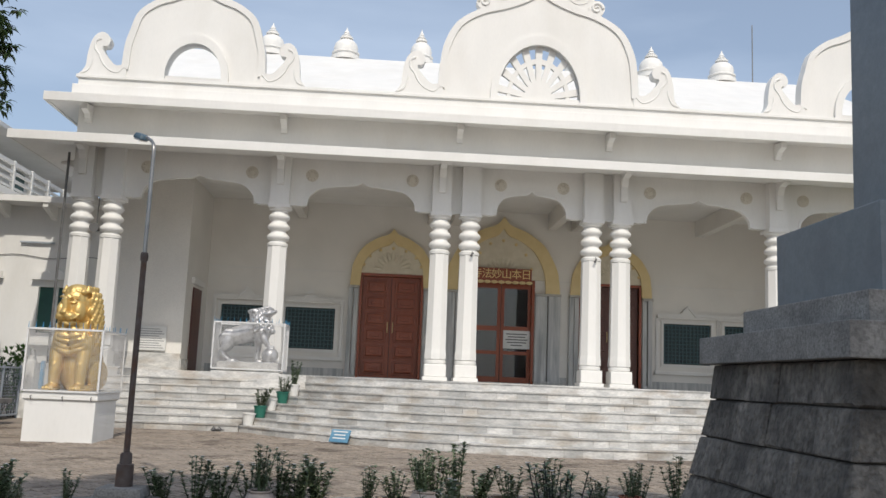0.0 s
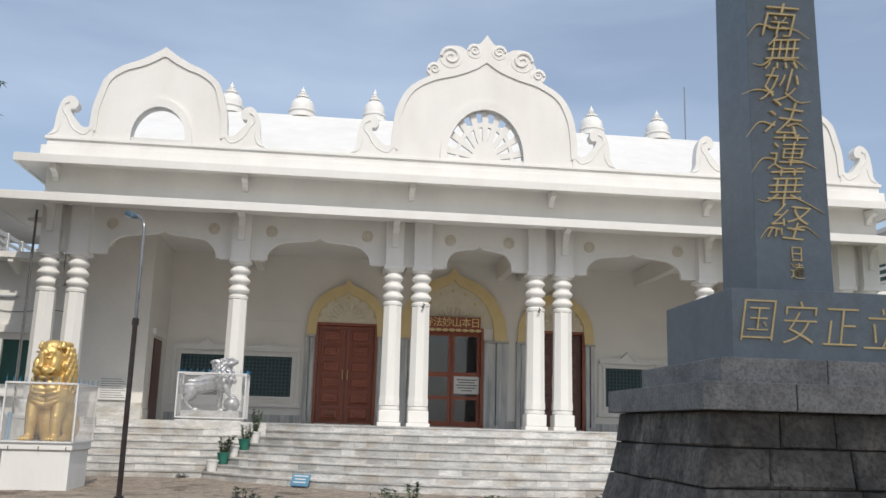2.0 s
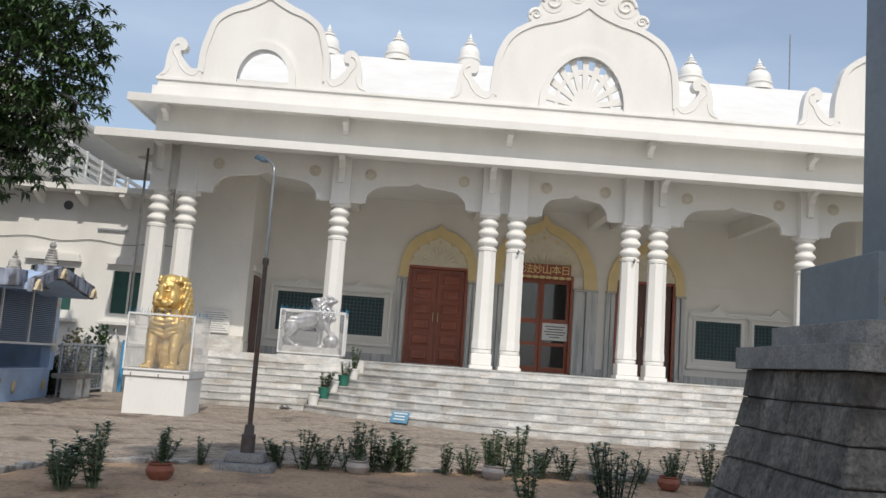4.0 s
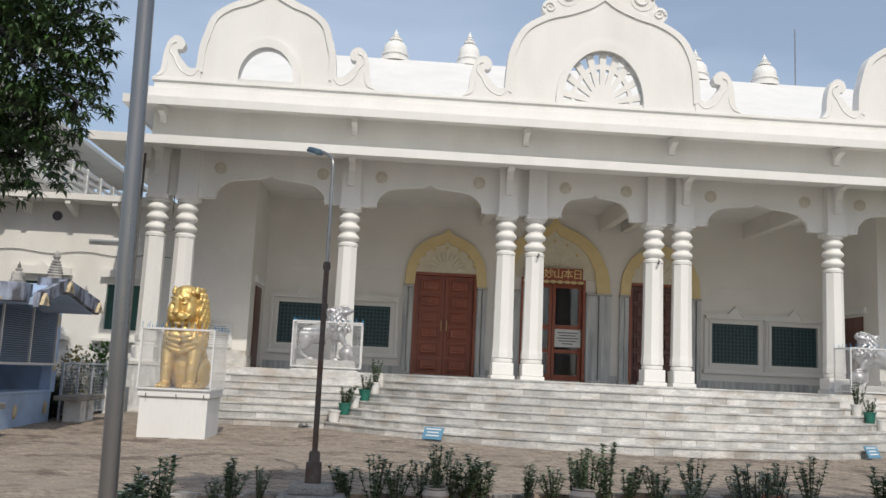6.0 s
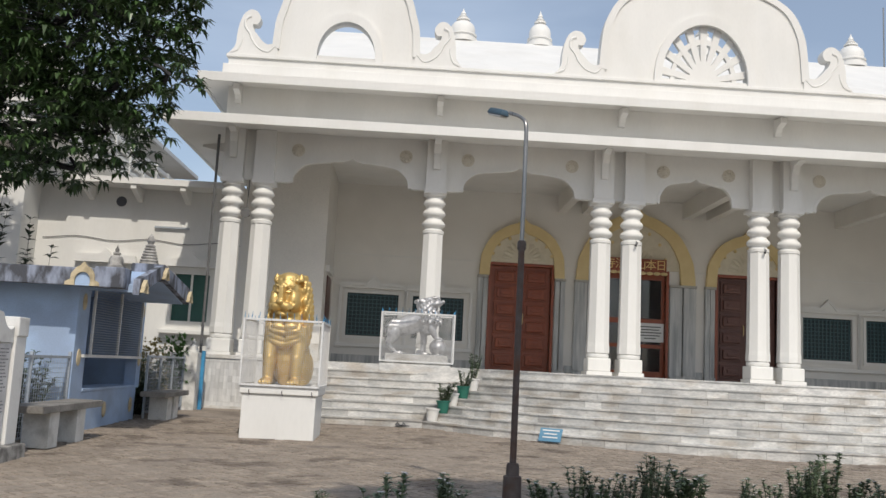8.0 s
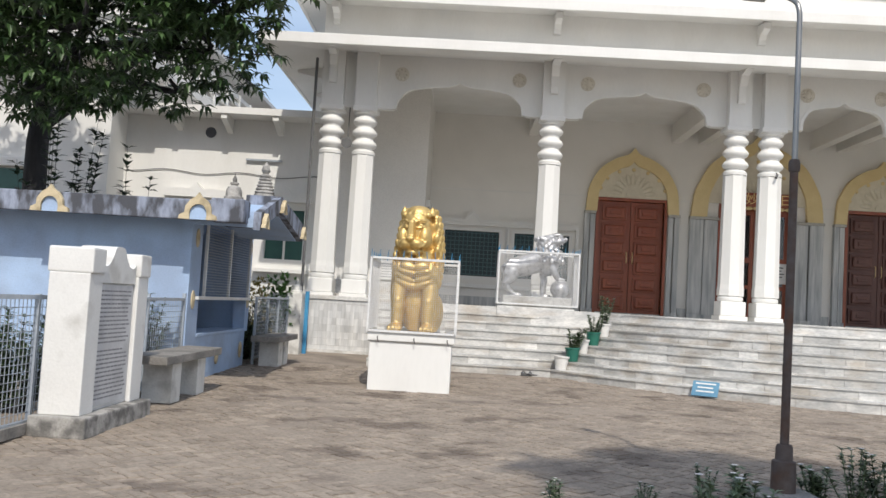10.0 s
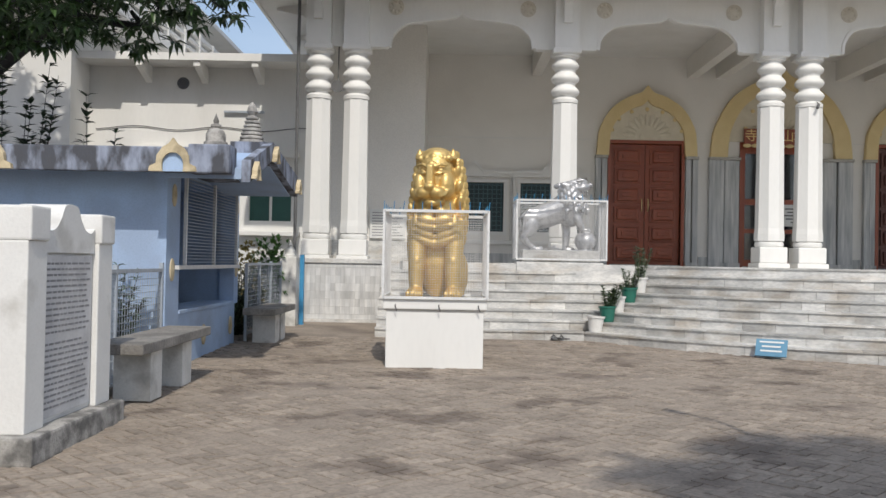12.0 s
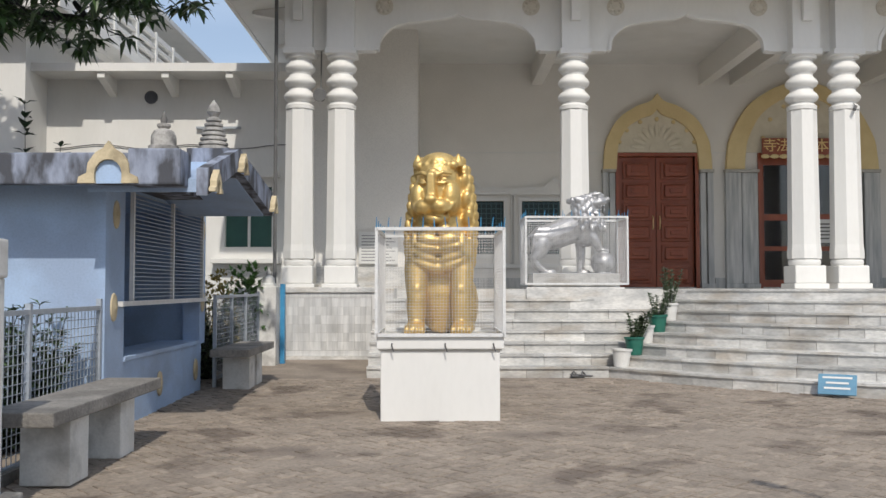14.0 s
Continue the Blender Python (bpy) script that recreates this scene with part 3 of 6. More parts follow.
# pediments
def pediment(cx, half, body, tip, shoulder, window, crest):
    """A curled gable: ogee body with a raised rim, a scroll on each side, and a half-round opening."""
    p = thing("pediment", "white curled gable with a half-round opening", "pediment", group="parapet gables")
    p.matrix_basis = pose(cx, 23.78, 9.22)
    w = body
    side = curve_points([(-w - 0.02, 0.25, 0), (-w + 0.02, 0.9, 0), (-w + 0.12, shoulder * 0.58, 0), (-w * 0.84, shoulder * 0.82, 0), (-w * 0.62, shoulder * 0.98, 0), (-w * 0.36, shoulder * 1.08, 0), (-w * 0.14, shoulder * 1.19, 0), (0, tip, 0)], 6)
    side = [(a, b) for a, b, _ in side]
    line = side + [(-a, b) for a, b in side[-2::-1]]
    r, z0, tall = window
    n = 24
    arc = [(-r * math.cos(math.pi * i / n), z0 + tall * math.sin(math.pi * i / n)) for i in range(n + 1)]
    bm = bmesh.new()
    # wall round the opening, in two halves so that the hole goes through
    m = len(side)
    right = [(-a, b) for a, b in side]
    h = n // 2
    slab(bm, [(-w, 0), *side, *arc[h::-1], (-r, z0), (-r, 0)], 0, 0.3)
    slab(bm, [(r, 0), (r, z0), *arc[:h - 1:-1][::1], *right[::-1], (w, 0)], 0, 0.3)
    box(bm, -r, r, 0, 0.3, 0, z0)
    part("gable_wall", bm, WHITE, p)
    inner = [(a * (1 - 0.17 / w) if abs(a) > 0.05 else 0, b - 0.03 - 0.22 * max(0, 1 - abs(a) / w)) for a, b in line]
    part("rim", ring_slab(bmesh.new(), [(a * 1.01, b + 0.02) for a, b in line], inner, -0.05, 0.32), WHITE, p)
    for s in (-1, 1):
        sc = (half - w) / 1.3
        body_line = [(1.32, 0.0), (1.2, 0.1), (1.09, 0.28), (1.07, 0.55), (1.02, 0.85), (0.92, 1.1), (0.74, 1.24), (0.54, 1.2), (0.43, 1.02), (0.5, 0.86), (0.64, 0.84), (0.6, 0.7), (0.47, 0.55), (0.33, 0.4), (0.18, 0.32), (0.0, 0.36)]
        q = curve_points([(s * (w + u * sc), z, 0) for u, z in body_line], 3)
        part("scroll", slab(bmesh.new(), [(a, b) for a, b, _ in q] + [(s * (w - 0.1), 0.3), (s * (w - 0.1), 0)], -0.04, 0.28), WHITE, p, "swan-like plaster scroll")
        for ln in ([(0.7, 1.06), (0.84, 0.98), (0.86, 0.78), (0.72, 0.6), (0.62, 0.4), (0.42, 0.2), (0.15, 0.12), (-0.05, 0.3)], [(1.22, 0.05), (1.02, 0.14), (0.92, 0.34), (0.9, 0.5)]):
            t = curve_points([(s * (w + u * sc), -0.04, z) for u, z in ln], 4)
            part("scroll_line", tube(bmesh.new(), t, 0.035, 0.02, 6), WHITE, p)
    frame_o = [(-r - 0.2, z0 - 0.14)] + [(a * (1 + 0.2 / r), z0 + (b - z0) * (1 + 0.2 / r)) for a, b in arc] + [(r + 0.2, z0 - 0.14)]
    frame_i = [(-r, z0 - 0.14)] + arc + [(r, z0 - 0.14)]
    part("window_frame", ring_slab(bmesh.new(), frame_o, frame_i, -0.1, 0.1), WHITE, p)
    part("sill", B(-r - 0.26, r + 0.26, -0.09, 0.1, z0 - 0.2, z0 - 0.12), WHITE, p)
    if crest:
        e = tall / r
        part("hub", slab(bmesh.new(), [(0.34 * r * math.cos(math.pi * i / 12), z0 + 0.34 * r * e * math.sin(math.pi * i / 12)) for i in range(13)], 0.06, 0.2), WHITE, p)
        for k in range(9):
            a = math.pi * (k + 0.5) / 9
            c, sn = math.cos(a), math.sin(a)
            o = [(0.3 * r * c - 0.07 * sn, z0 + 0.3 * r * e * sn + 0.07 * c), (0.3 * r * c + 0.07 * sn, z0 + 0.3 * r * e * sn - 0.07 * c), (1.02 * r * c + 0.10 * sn, z0 + 1.0 * tall * sn - 0.10 * c), (1.02 * r * c - 0.10 * sn, z0 + 1.0 * tall * sn + 0.10 * c)]
            part("spoke", slab(bmesh.new(), o, 0.07, 0.2), WHITE, p)
        seg = 20
        ro, ri = ([(-q * r * math.cos(math.pi * i / seg), z0 + q * tall * math.sin(math.pi * i / seg)) for i in range(seg + 1)] for q in (0.77, 0.67))
        part("wheel_band", ring_slab(bmesh.new(), ro, ri, 0.08, 0.19), WHITE, p)
        o = [(-1.74, 2.64), (-1.6, 2.92), (-1.46, 3.2), (-1.16, 3.58), (-0.85, 3.62), (-0.57, 3.5), (-0.45, 3.68), (-0.22, 3.76), (0, 4.05)]
        o = [(a, b) for a, b, _ in curve_points([(a, b, 0) for a, b in o], 4)]
        lower = [(a, b - 0.04) for a, b in line if -1.74 < a < 1.74]
        part("crest", slab(bmesh.new(), o + [(-a, b) for a, b in o[-2::-1]] + lower[::-1], -0.03, 0.26), WHITE, p, "scrolled crest with two curls")
        for s in (-1, 1):
            for c, rad, t in (((1.1, 3.26), 0.30, 0.1), ((1.6, 2.82), 0.17, 0.08), ((0.38, 3.5), 0.18, 0.07)):
                sp = [(s * (c[0] + rad * (1 - k / 26) * math.cos(k * 0.42)), -0.05, c[1] + rad * (1 - k / 26) * math.sin(k * 0.42)) for k in range(22)]
                part("curl", tube(bmesh.new(), sp, t * 0.55, t * 0.35, 8), WHITE, p, smooth=True)
                bm = bmesh.new()
                slab(bm, [(s * c[0] + (rad + 0.06) * math.cos(k * math.pi / 10), c[1] + (rad + 0.06) * math.sin(k * math.pi / 10)) for k in range(20)], -0.045, 0.24)
                part("curl_disc", bm, WHITE, p)
    return p


pediment(CX + 0.05, 4.05, 2.78, 3.40, 2.62, (1.16, 0.10, 1.52), True)
for s in (-1, 1):
    pediment(CX + s * 9.47, 3.08, 1.90, 2.90, 2.27, (0.76, 0.12, 0.94), False)


# ---------------------------------------------------------------- doors and windows of the porch
def ogee(w, zb, zs, zt, n=6):
    half = curve_points([(-w, zb, 0), (-w * 0.98, zs - 0.35 * (zs - zb), 0), (-w * 0.93, zs + 0.12 * (zt - zs), 0), (-w * 0.72, zs + 0.50 * (zt - zs), 0), (-w * 0.40, zs + 0.74 * (zt - zs), 0), (-w * 0.13, zs + 0.85 * (zt - zs), 0), (0, zt, 0)], n)
    left = [(a, b) for a, b, _ in half]
    return left + [(-a, b) for a, b in left[-2::-1]]


def doorway(x, w, surround, tip, glazed, pale):
    """A double door in a deep opening, a fan relief above it, an ogee surround and striped marble pilasters."""
    d = thing("door", "glazed wooden double door under an ochre ogee arch" if glazed else "closed carved mahogany double door under an ochre ogee arch", "door", group="porch doors")
    d.matrix_basis = pose(x, BACK, FLOOR)
    h = 3.46
    for s in (-1, 1):
        a, b = sorted((s * w, s * (w + 0.09)))
        part("jamb", B(a, b, -0.06, 0.3, 0, h + 0.09), WOOD, d, "reddish wooden door frame")
    part("lintel", B(-w, w, -0.06, 0.3, h, h + 0.09), WOOD, d)
    part("threshold", B(-w, w, -0.02, 0.35, 0.0, 0.03), GREYSTONE, d)
    for s in (-1, 1):
        a, b = sorted((s * 0.01, s * (w - 0.005)))
        if glazed:
            leaf = part("door_leaf", B(a, a + 0.11, 0.12, 0.18, 0.03, h - 0.01), WOOD, d, "glazed door leaf with red-brown rails")
            part("stile", B(b - 0.11, b, 0.12, 0.18, 0.03, h - 0.01), WOOD, leaf)
            for z0, z1 in ((0.03, 0.22), (0.98, 1.10), (1.78, 1.95), (3.25, h - 0.01)):
                part("rail", B(a + 0.11, b - 0.11, 0.12, 0.18, z0, z1), WOOD, leaf)
            for z0, z1 in ((0.22, 0.98), (1.10, 1.78), (1.95, 3.25)):
                ob = part("pane", B(a + 0.11, b - 0.11, 0.146, 0.154, z0, z1), GLASS, leaf)
                ob.visible_shadow = False
        else:
            leaf = part("door_leaf", B(a, b, 0.12, 0.17, 0.03, h - 0.01), WOOD if pale else DARKWOOD, d)
            for k in range(6):
                z = 0.13 + k * 0.548
                part("panel", box(box(B(a + 0.12, b - 0.12, 0.06, 0.125, z, z + 0.46, bevel=0.02), a + 0.19, b - 0.19, -0.02, 0.07, z + 0.06, z + 0.40, bevel=0.055), a + 0.32, b - 0.32, -0.05, 0.0, z + 0.17, z + 0.29, bevel=0.02), WOOD if pale else DARKWOOD, leaf)
            part("handle", tube(bmesh.new(), [(s * 0.09, 0.1, 1.55), (s * 0.09, 0.05, 1.6), (s * 0.09, 0.05, 1.85), (s * 0.09, 0.1, 1.9)], 0.014), GILT, leaf, "brass pull handle")
    out = ogee(surround, 3.1, 3.75, tip)
    inn = ogee(surround * 0.76, 3.1, 3.72, tip - 0.42)
    part("surround", ring_slab(bmesh.new(), out, inn, -0.16, -0.003), OCHRE, d, "ochre-yellow plaster arch")
    t0 = [(a, max(b, h + 0.1)) for a, b in inn]
    keep = [t0[0]] + [p for p in t0 if p[1] > h + 0.1] + [t0[-1]]
    part("tympanum", slab(bmesh.new(), keep, -0.07, -0.004), CREAM, d, "cream tympanum with a fan relief")
    r = min(0.72, surround * 0.5)
    for k in range(11):
        a = math.pi * (k + 0.5) / 11
        bm = bmesh.new()
        ball(bm, (0, 0, 0), (0.28 * r, 0.03, 0.07), 10)
        ob = part("fan_petal", bm, CREAM, d, smooth=True)
        ob.matrix_basis = pose(0.72 * r * math.cos(a), -0.075, h + 0.17 + 0.72 * r * math.sin(a), 0, -math.degrees(a), 0)
    part("fan_hub", slab(bmesh.new(), [(0.3 * r * math.cos(math.pi * i / 10), h + 0.15 + 0.3 * r * math.sin(math.pi * i / 10)) for i in range(11)], -0.1, -0.07), CREAM, d)
    for k in range(7):
        a = math.pi * (k + 0.5) / 7
        bm = lathe(bmesh.new(), [(0.06, 0), (0.05, 0.03), (0, 0.04)], 8)
        ob = part("rosette", bm, OCHRE, d, smooth=True)
        ob.matrix_basis = pose(1.42 * r * math.cos(a), -0.07, h + 0.2 + 1.2 * (tip - h - 0.6) * 0.62 * math.sin(a), 90)
    for s in (-1, 1):
        a, b = sorted((s * (w + 0.1), s * (surround + 0.04)))
        wide = (b - a) / 2
        for k in range(2):
            q0, q1 = a + k * wide + 0.015, a + (k + 1) * wide - 0.015
            part("pilaster", B(q0, q1, -0.15 if k == (s > 0) else -0.10, -0.003, 0.12, 3.02, bevel=0.012), GREYSTONE, d, "grey striped marble pilaster")
            part("pilaster_base", B(q0 - 0.012, q1 + 0.012, -0.18, -0.003, 0, 0.12), GREYSTONE, d)
        part("pilaster_cap", B(a, b, -0.2, -0.003, 3.02, 3.1, bevel=0.01), JOINT, d, "dark moulded cap")
    return d


doorway(CX - 3.79, 1.0, 1.42, 5.1, False, True)
doorway(CX + 3.79, 1.0, 1.42, 5.1, False, False)
mid = doorway(CX, 1.05, 2.0, 5.72, True, False)
sign = thing("name_board", "carved wooden board with golden characters over the middle door", "sign")
sign.matrix_basis = pose(CX - 0.05, BACK - 0.22, 5.10)
part("board", B(-1.04, 1.04, -0.04, 0.04, -0.22, 0.22, bevel=0.02), WOOD, sign)
for k in range(9):
    part("carving", ball(bmesh.new(), (-0.96 + k * 0.24, -0.02, -0.26), (0.12, 0.05, 0.06), 8), OCHRE, sign, smooth=True)
for k, ch in enumerate("寺法妙山本日"):
    writing("character", ch, 0.37, GILTSIGN, sign, pose(-0.85 + k * 0.34, -0.045, 0.0, 90), 0.012)
notice = thing("paper_notice", "white printed notice taped to the glass door", "notice")
notice.matrix_basis = pose(CX + 0.57, BACK + 0.105, FLOOR + 1.50)
part("sheet", B(-0.46, 0.46, -0.004, 0.004, -0.31, 0.31), PAPER, notice)
for k in range(5):
    w = (0.36, 0.3, 0.38, 0.33, 0.2)[k]
    part("text_line", B(-w, w, -0.008, -0.004, 0.17 - k * 0.095, 0.205 - k * 0.095), INK, notice)


def niche(x, wide=0.86):
    """A window with a teal lattice, in a moulded surround with a curled hood."""
    d = thing("window", "teal lattice window with curled white hood", "window", group="porch windows")
    d.matrix_basis = pose(x, BACK, 2.29)
    w, h = wide - 0.02, 1.4
    for z0, z1 in ((-0.09, 0.0), (h, h + 0.09)):
        part("frame_rail", B(-w - 0.09, w + 0.09, -0.05, 0.1, z0, z1), WHITE, d)
    for s in (-1, 1):
        a, b = sorted((s * w, s * (w + 0.09)))
        part("frame_stile", B(a, b, -0.05, 0.1, 0, h), WHITE, d)
    part("screen", B(-w, w, 0.10, 0.12, 0, h), TEAL, d, "dark teal screen")
    bm = bmesh.new()
    for k in range(13):
        q = -w + (k + 0.5) * 2 * w / 13
        box(bm, q - 0.012, q + 0.012, 0.05, 0.07, 0, h)
    for k in range(11):
        q = (k + 0.5) * h / 11
        box(bm, -w, w, 0.052, 0.068, q - 0.012, q + 0.012)
    part("lattice", bm, GRILLE, d, "teal metal lattice")
    o = [(-w - 0.24, h + 0.16), (-w - 0.22, h + 0.3), (-w * 0.7, h + 0.36), (-w * 0.35, h + 0.34), (-w * 0.2, h + 0.46), (0, h + 0.62)]
    o = [(a, b) for a, b, _ in curve_points([(a, b, 0) for a, b in o], 4)]
    part("hood", slab(bmesh.new(), o + [(-a, b) for a, b in o[-2::-1]], -0.12, -0.003), WHITE, d, "curled plaster hood")
    i = [(a * 0.93, b - 0.1) for a, b in o]
    part("hood_rim", ring_slab(bmesh.new(), o + [(-a, b) for a, b in o[-2::-1]], i + [(-a, b) for a, b in i[-2::-1]], -0.16, -0.12), WHITE, d)
    for s in (-1, 1):
        a, b = sorted((s * (w + 0.18), s * (w + 0.28)))
        part("side_moulding", B(a, b, -0.07, -0.003, -0.3, h + 0.2, bevel=0.02), WHITE, d)
    part("sill", B(-w - 0.32, w + 0.32, -0.12, -0.003, -0.36, -0.24, bevel=0.02), WHITE, d)
    return d


n0 = niche(CX - 6.5)
for x in (CX - 8.65, CX + 6.5, CX + 8.65):
    copy_thing(n0, pose(x, BACK, 2.29))

# ---------------------------------------------------------------- wings on both sides
for s in (-1, 1):
    w = thing("wing_left" if s < 0 else "wing_right", "plain white side wing with flat roof and small vent hole", "wing", kind="structure")
    def X(a, b, y0, y1, z0, z1, **k):
        p, q = sorted((CX + s * a, CX + s * b))
        return B(p, q, y0, y1, z0, z1, **k)
    wins = [(13.3, 14.35, 2.35, 3.72), (15.6, 17.0, 2.35, 3.72)]
    e = 12.45
    for a, b, z0, z1 in wins:
        part("wall", X(e, a, 27.3, 27.6, 0.05, 6.15), WHITE, w)
        part("wall", X(a, b, 27.3, 27.6, 0.05, z0), WHITE, w)
        part("wall", X(a, b, 27.3, 27.6, z1, 6.15), WHITE, w)
        pane = part("shutter", X(a, b, 27.42, 27.46, z0, z1), GREENGLASS, w, "dark green window pane")
        part("mullion", X((a + b) / 2 - 0.03, (a + b) / 2 + 0.03, 27.38, 27.42, z0, z1), WHITE, w)
        part("sill", X(a - 0.25, b + 0.25, 27.0, 27.3, z0 - 0.38, z0 - 0.26, bevel=0.02), WHITE, w)
        o = [(a - 0.2, z1 + 0.2), (a - 0.15, z1 + 0.42), (a + 0.3, z1 + 0.45), ((a + b) / 2 - 0.2, z1 + 0.42), ((a + b) / 2, z1 + 0.62), ((a + b) / 2 + 0.2, z1 + 0.42), (b - 0.3, z1 + 0.45), (b + 0.15, z1 + 0.42), (b + 0.2, z1 + 0.2)]
        part("hood", slab(bmesh.new(), [(CX + s * p, z) for p, z in o], 27.12, 27.297), WHITE, w, "curled plaster hood")
        e = b
    part("wall", X(e, 18.4, 27.3, 27.6, 0.05, 6.15), WHITE, w)
    part("roof_slab", X(12.45, 18.4, 26.45, 34.0, 6.15, 6.33), WHITE, w, "thin flat roof slab")
    for k in (14.1, 15.5, 16.9):
        o = [(27.3, 5.75), (27.3, 6.15), (26.5, 6.15), (26.5, 6.02)]
        p, q = sorted((CX + s * (k - 0.08), CX + s * (k + 0.08)))
        part("roof_bracket", slab(bmesh.new(), o, p, q, "yz"), WHITE, w)
    # a solid disc: the shade inside the hole is painted dark
    vent = lathe(bmesh.new(), [(0.15, 0), (0.15, 0.02), (0.11, 0.03), (0.11, 0.012)], 24)
    ob = part("vent_hole", vent, DARK, w, "round dark vent hole", smooth=True)
    ob.matrix_basis = pose(CX + s * 16.05, 27.3, 5.75, 90)
    part("cable", tube(bmesh.new(), [(CX + s * (12.5 + k * 0.3), 27.27, 4.62 + 0.05 * math.sin(k * 0.9)) for k in range(20)], 0.012, seg=5), INK, w, "thin sagging cable")
    part("pipe", X(14.0, 15.0, 27.2, 27.27, 5.02, 5.07), FENCE, w)

    # the taller end building with a balcony and pale green roof
    t = thing("end_tower_left" if s < 0 else "end_tower_right", "white two-storey end building with balcony and pale green roof", "building", kind="structure")
    part("lower_wall", X(18.4, 32, 26.2, 42, 0.05, 7.2), WHITE, t)
    part("upper_wall", X(20.0, 32, 28.2, 42, 7.45, 9.8), WHITE, t)
    part("balcony_slab", X(17.3, 32, 25.3, 42, 7.2, 7.45, bevel=0.03), WHITE, t)
    part("balcony_soffit", X(17.8, 31, 25.9, 42, 7.02, 7.2), WHITE, t)
    for z0, z1 in ((7.52, 7.61), (7.8, 7.89), (8.08, 8.17), (8.36, 8.5)):
        part("balcony_rail", X(17.38, 32, 25.38, 25.48, z0, z1), WHITE, t)
        part("balcony_rail", X(17.38, 17.48, 25.48, 42, z0, z1), WHITE, t)
    for k in range(9):
        part("balcony_post", X(17.36, 17.5, 25.36 + k * 1.6, 25.5 + k * 1.6, 7.45, 8.54), WHITE, t)
        if 0 < k < 9:
            part("balcony_post", X(17.36 + k * 1.6, 17.5 + k * 1.6, 25.36, 25.5, 7.45, 8.54), WHITE, t)
    part("corner_finial", L([(0.12, 0), (0.14, 0.05), (0.08, 0.12), (0.13, 0.25), (0.08, 0.45), (0, 0.65)], 12, x=CX + s * 17.44, y=25.44, z=8.54), WHITE, t, smooth=True)
    for k in range(4):
        part("upper_window", X(19.95, 19.998, 30.0 + k * 2.6, 31.1 + k * 2.6, 8.3, 9.5), GREENGLASS, t, "dark green window")
        part("upper_window", X(21.2 + k * 2.6, 22.3 + k * 2.6, 28.15, 28.198, 8.3, 9.5), GREENGLASS, t)
    part("lower_window", X(20.2, 21.9, 26.15, 26.198, 2.3, 4.3), GREENGLASS, t)
    part("lower_hood", X(19.9, 22.2, 26.05, 26.197, 4.35, 4.6, bevel=0.03), WHITE, t)
    part("roof_eave", X(18.0, 34, 26.0, 44, 9.8, 9.98, bevel=0.02), WHITE, t)
    bm = bmesh.new()
    cxx, cyy = CX + s * 24.4, 33.5
    prof = [(5.4, 9.98), (4.6, 10.25), (3.2, 11.0), (1.8, 12.0), (0.7, 13.0), (0.3, 13.3)]
    rr = [[bm.verts.new((cxx + a * r * 1.0, cyy + b * r * 1.15, z)) for a, b in ((-1, -1), (1, -1), (1, 1), (-1, 1))] for r, z in prof]
    for u, v in zip(rr, rr[1:]):
        for i in range(4):
            bm.faces.new((u[i], u[(i + 1) % 4], v[(i + 1) % 4], v[i]))
    bm.faces.new(rr[-1])
    part("roof", bm, PALEGREEN, t, "pale green hipped roof")
    part("roof_finial", L([(0.3, 0), (0.5, 0.12), (0.55, 0.3), (0.4, 0.45), (0.15, 0.55), (0.2, 0.65), (0.0, 1.0)], 16, x=cxx, y=cyy, z=13.29), GOLD, t, "golden roof finial", smooth=True)

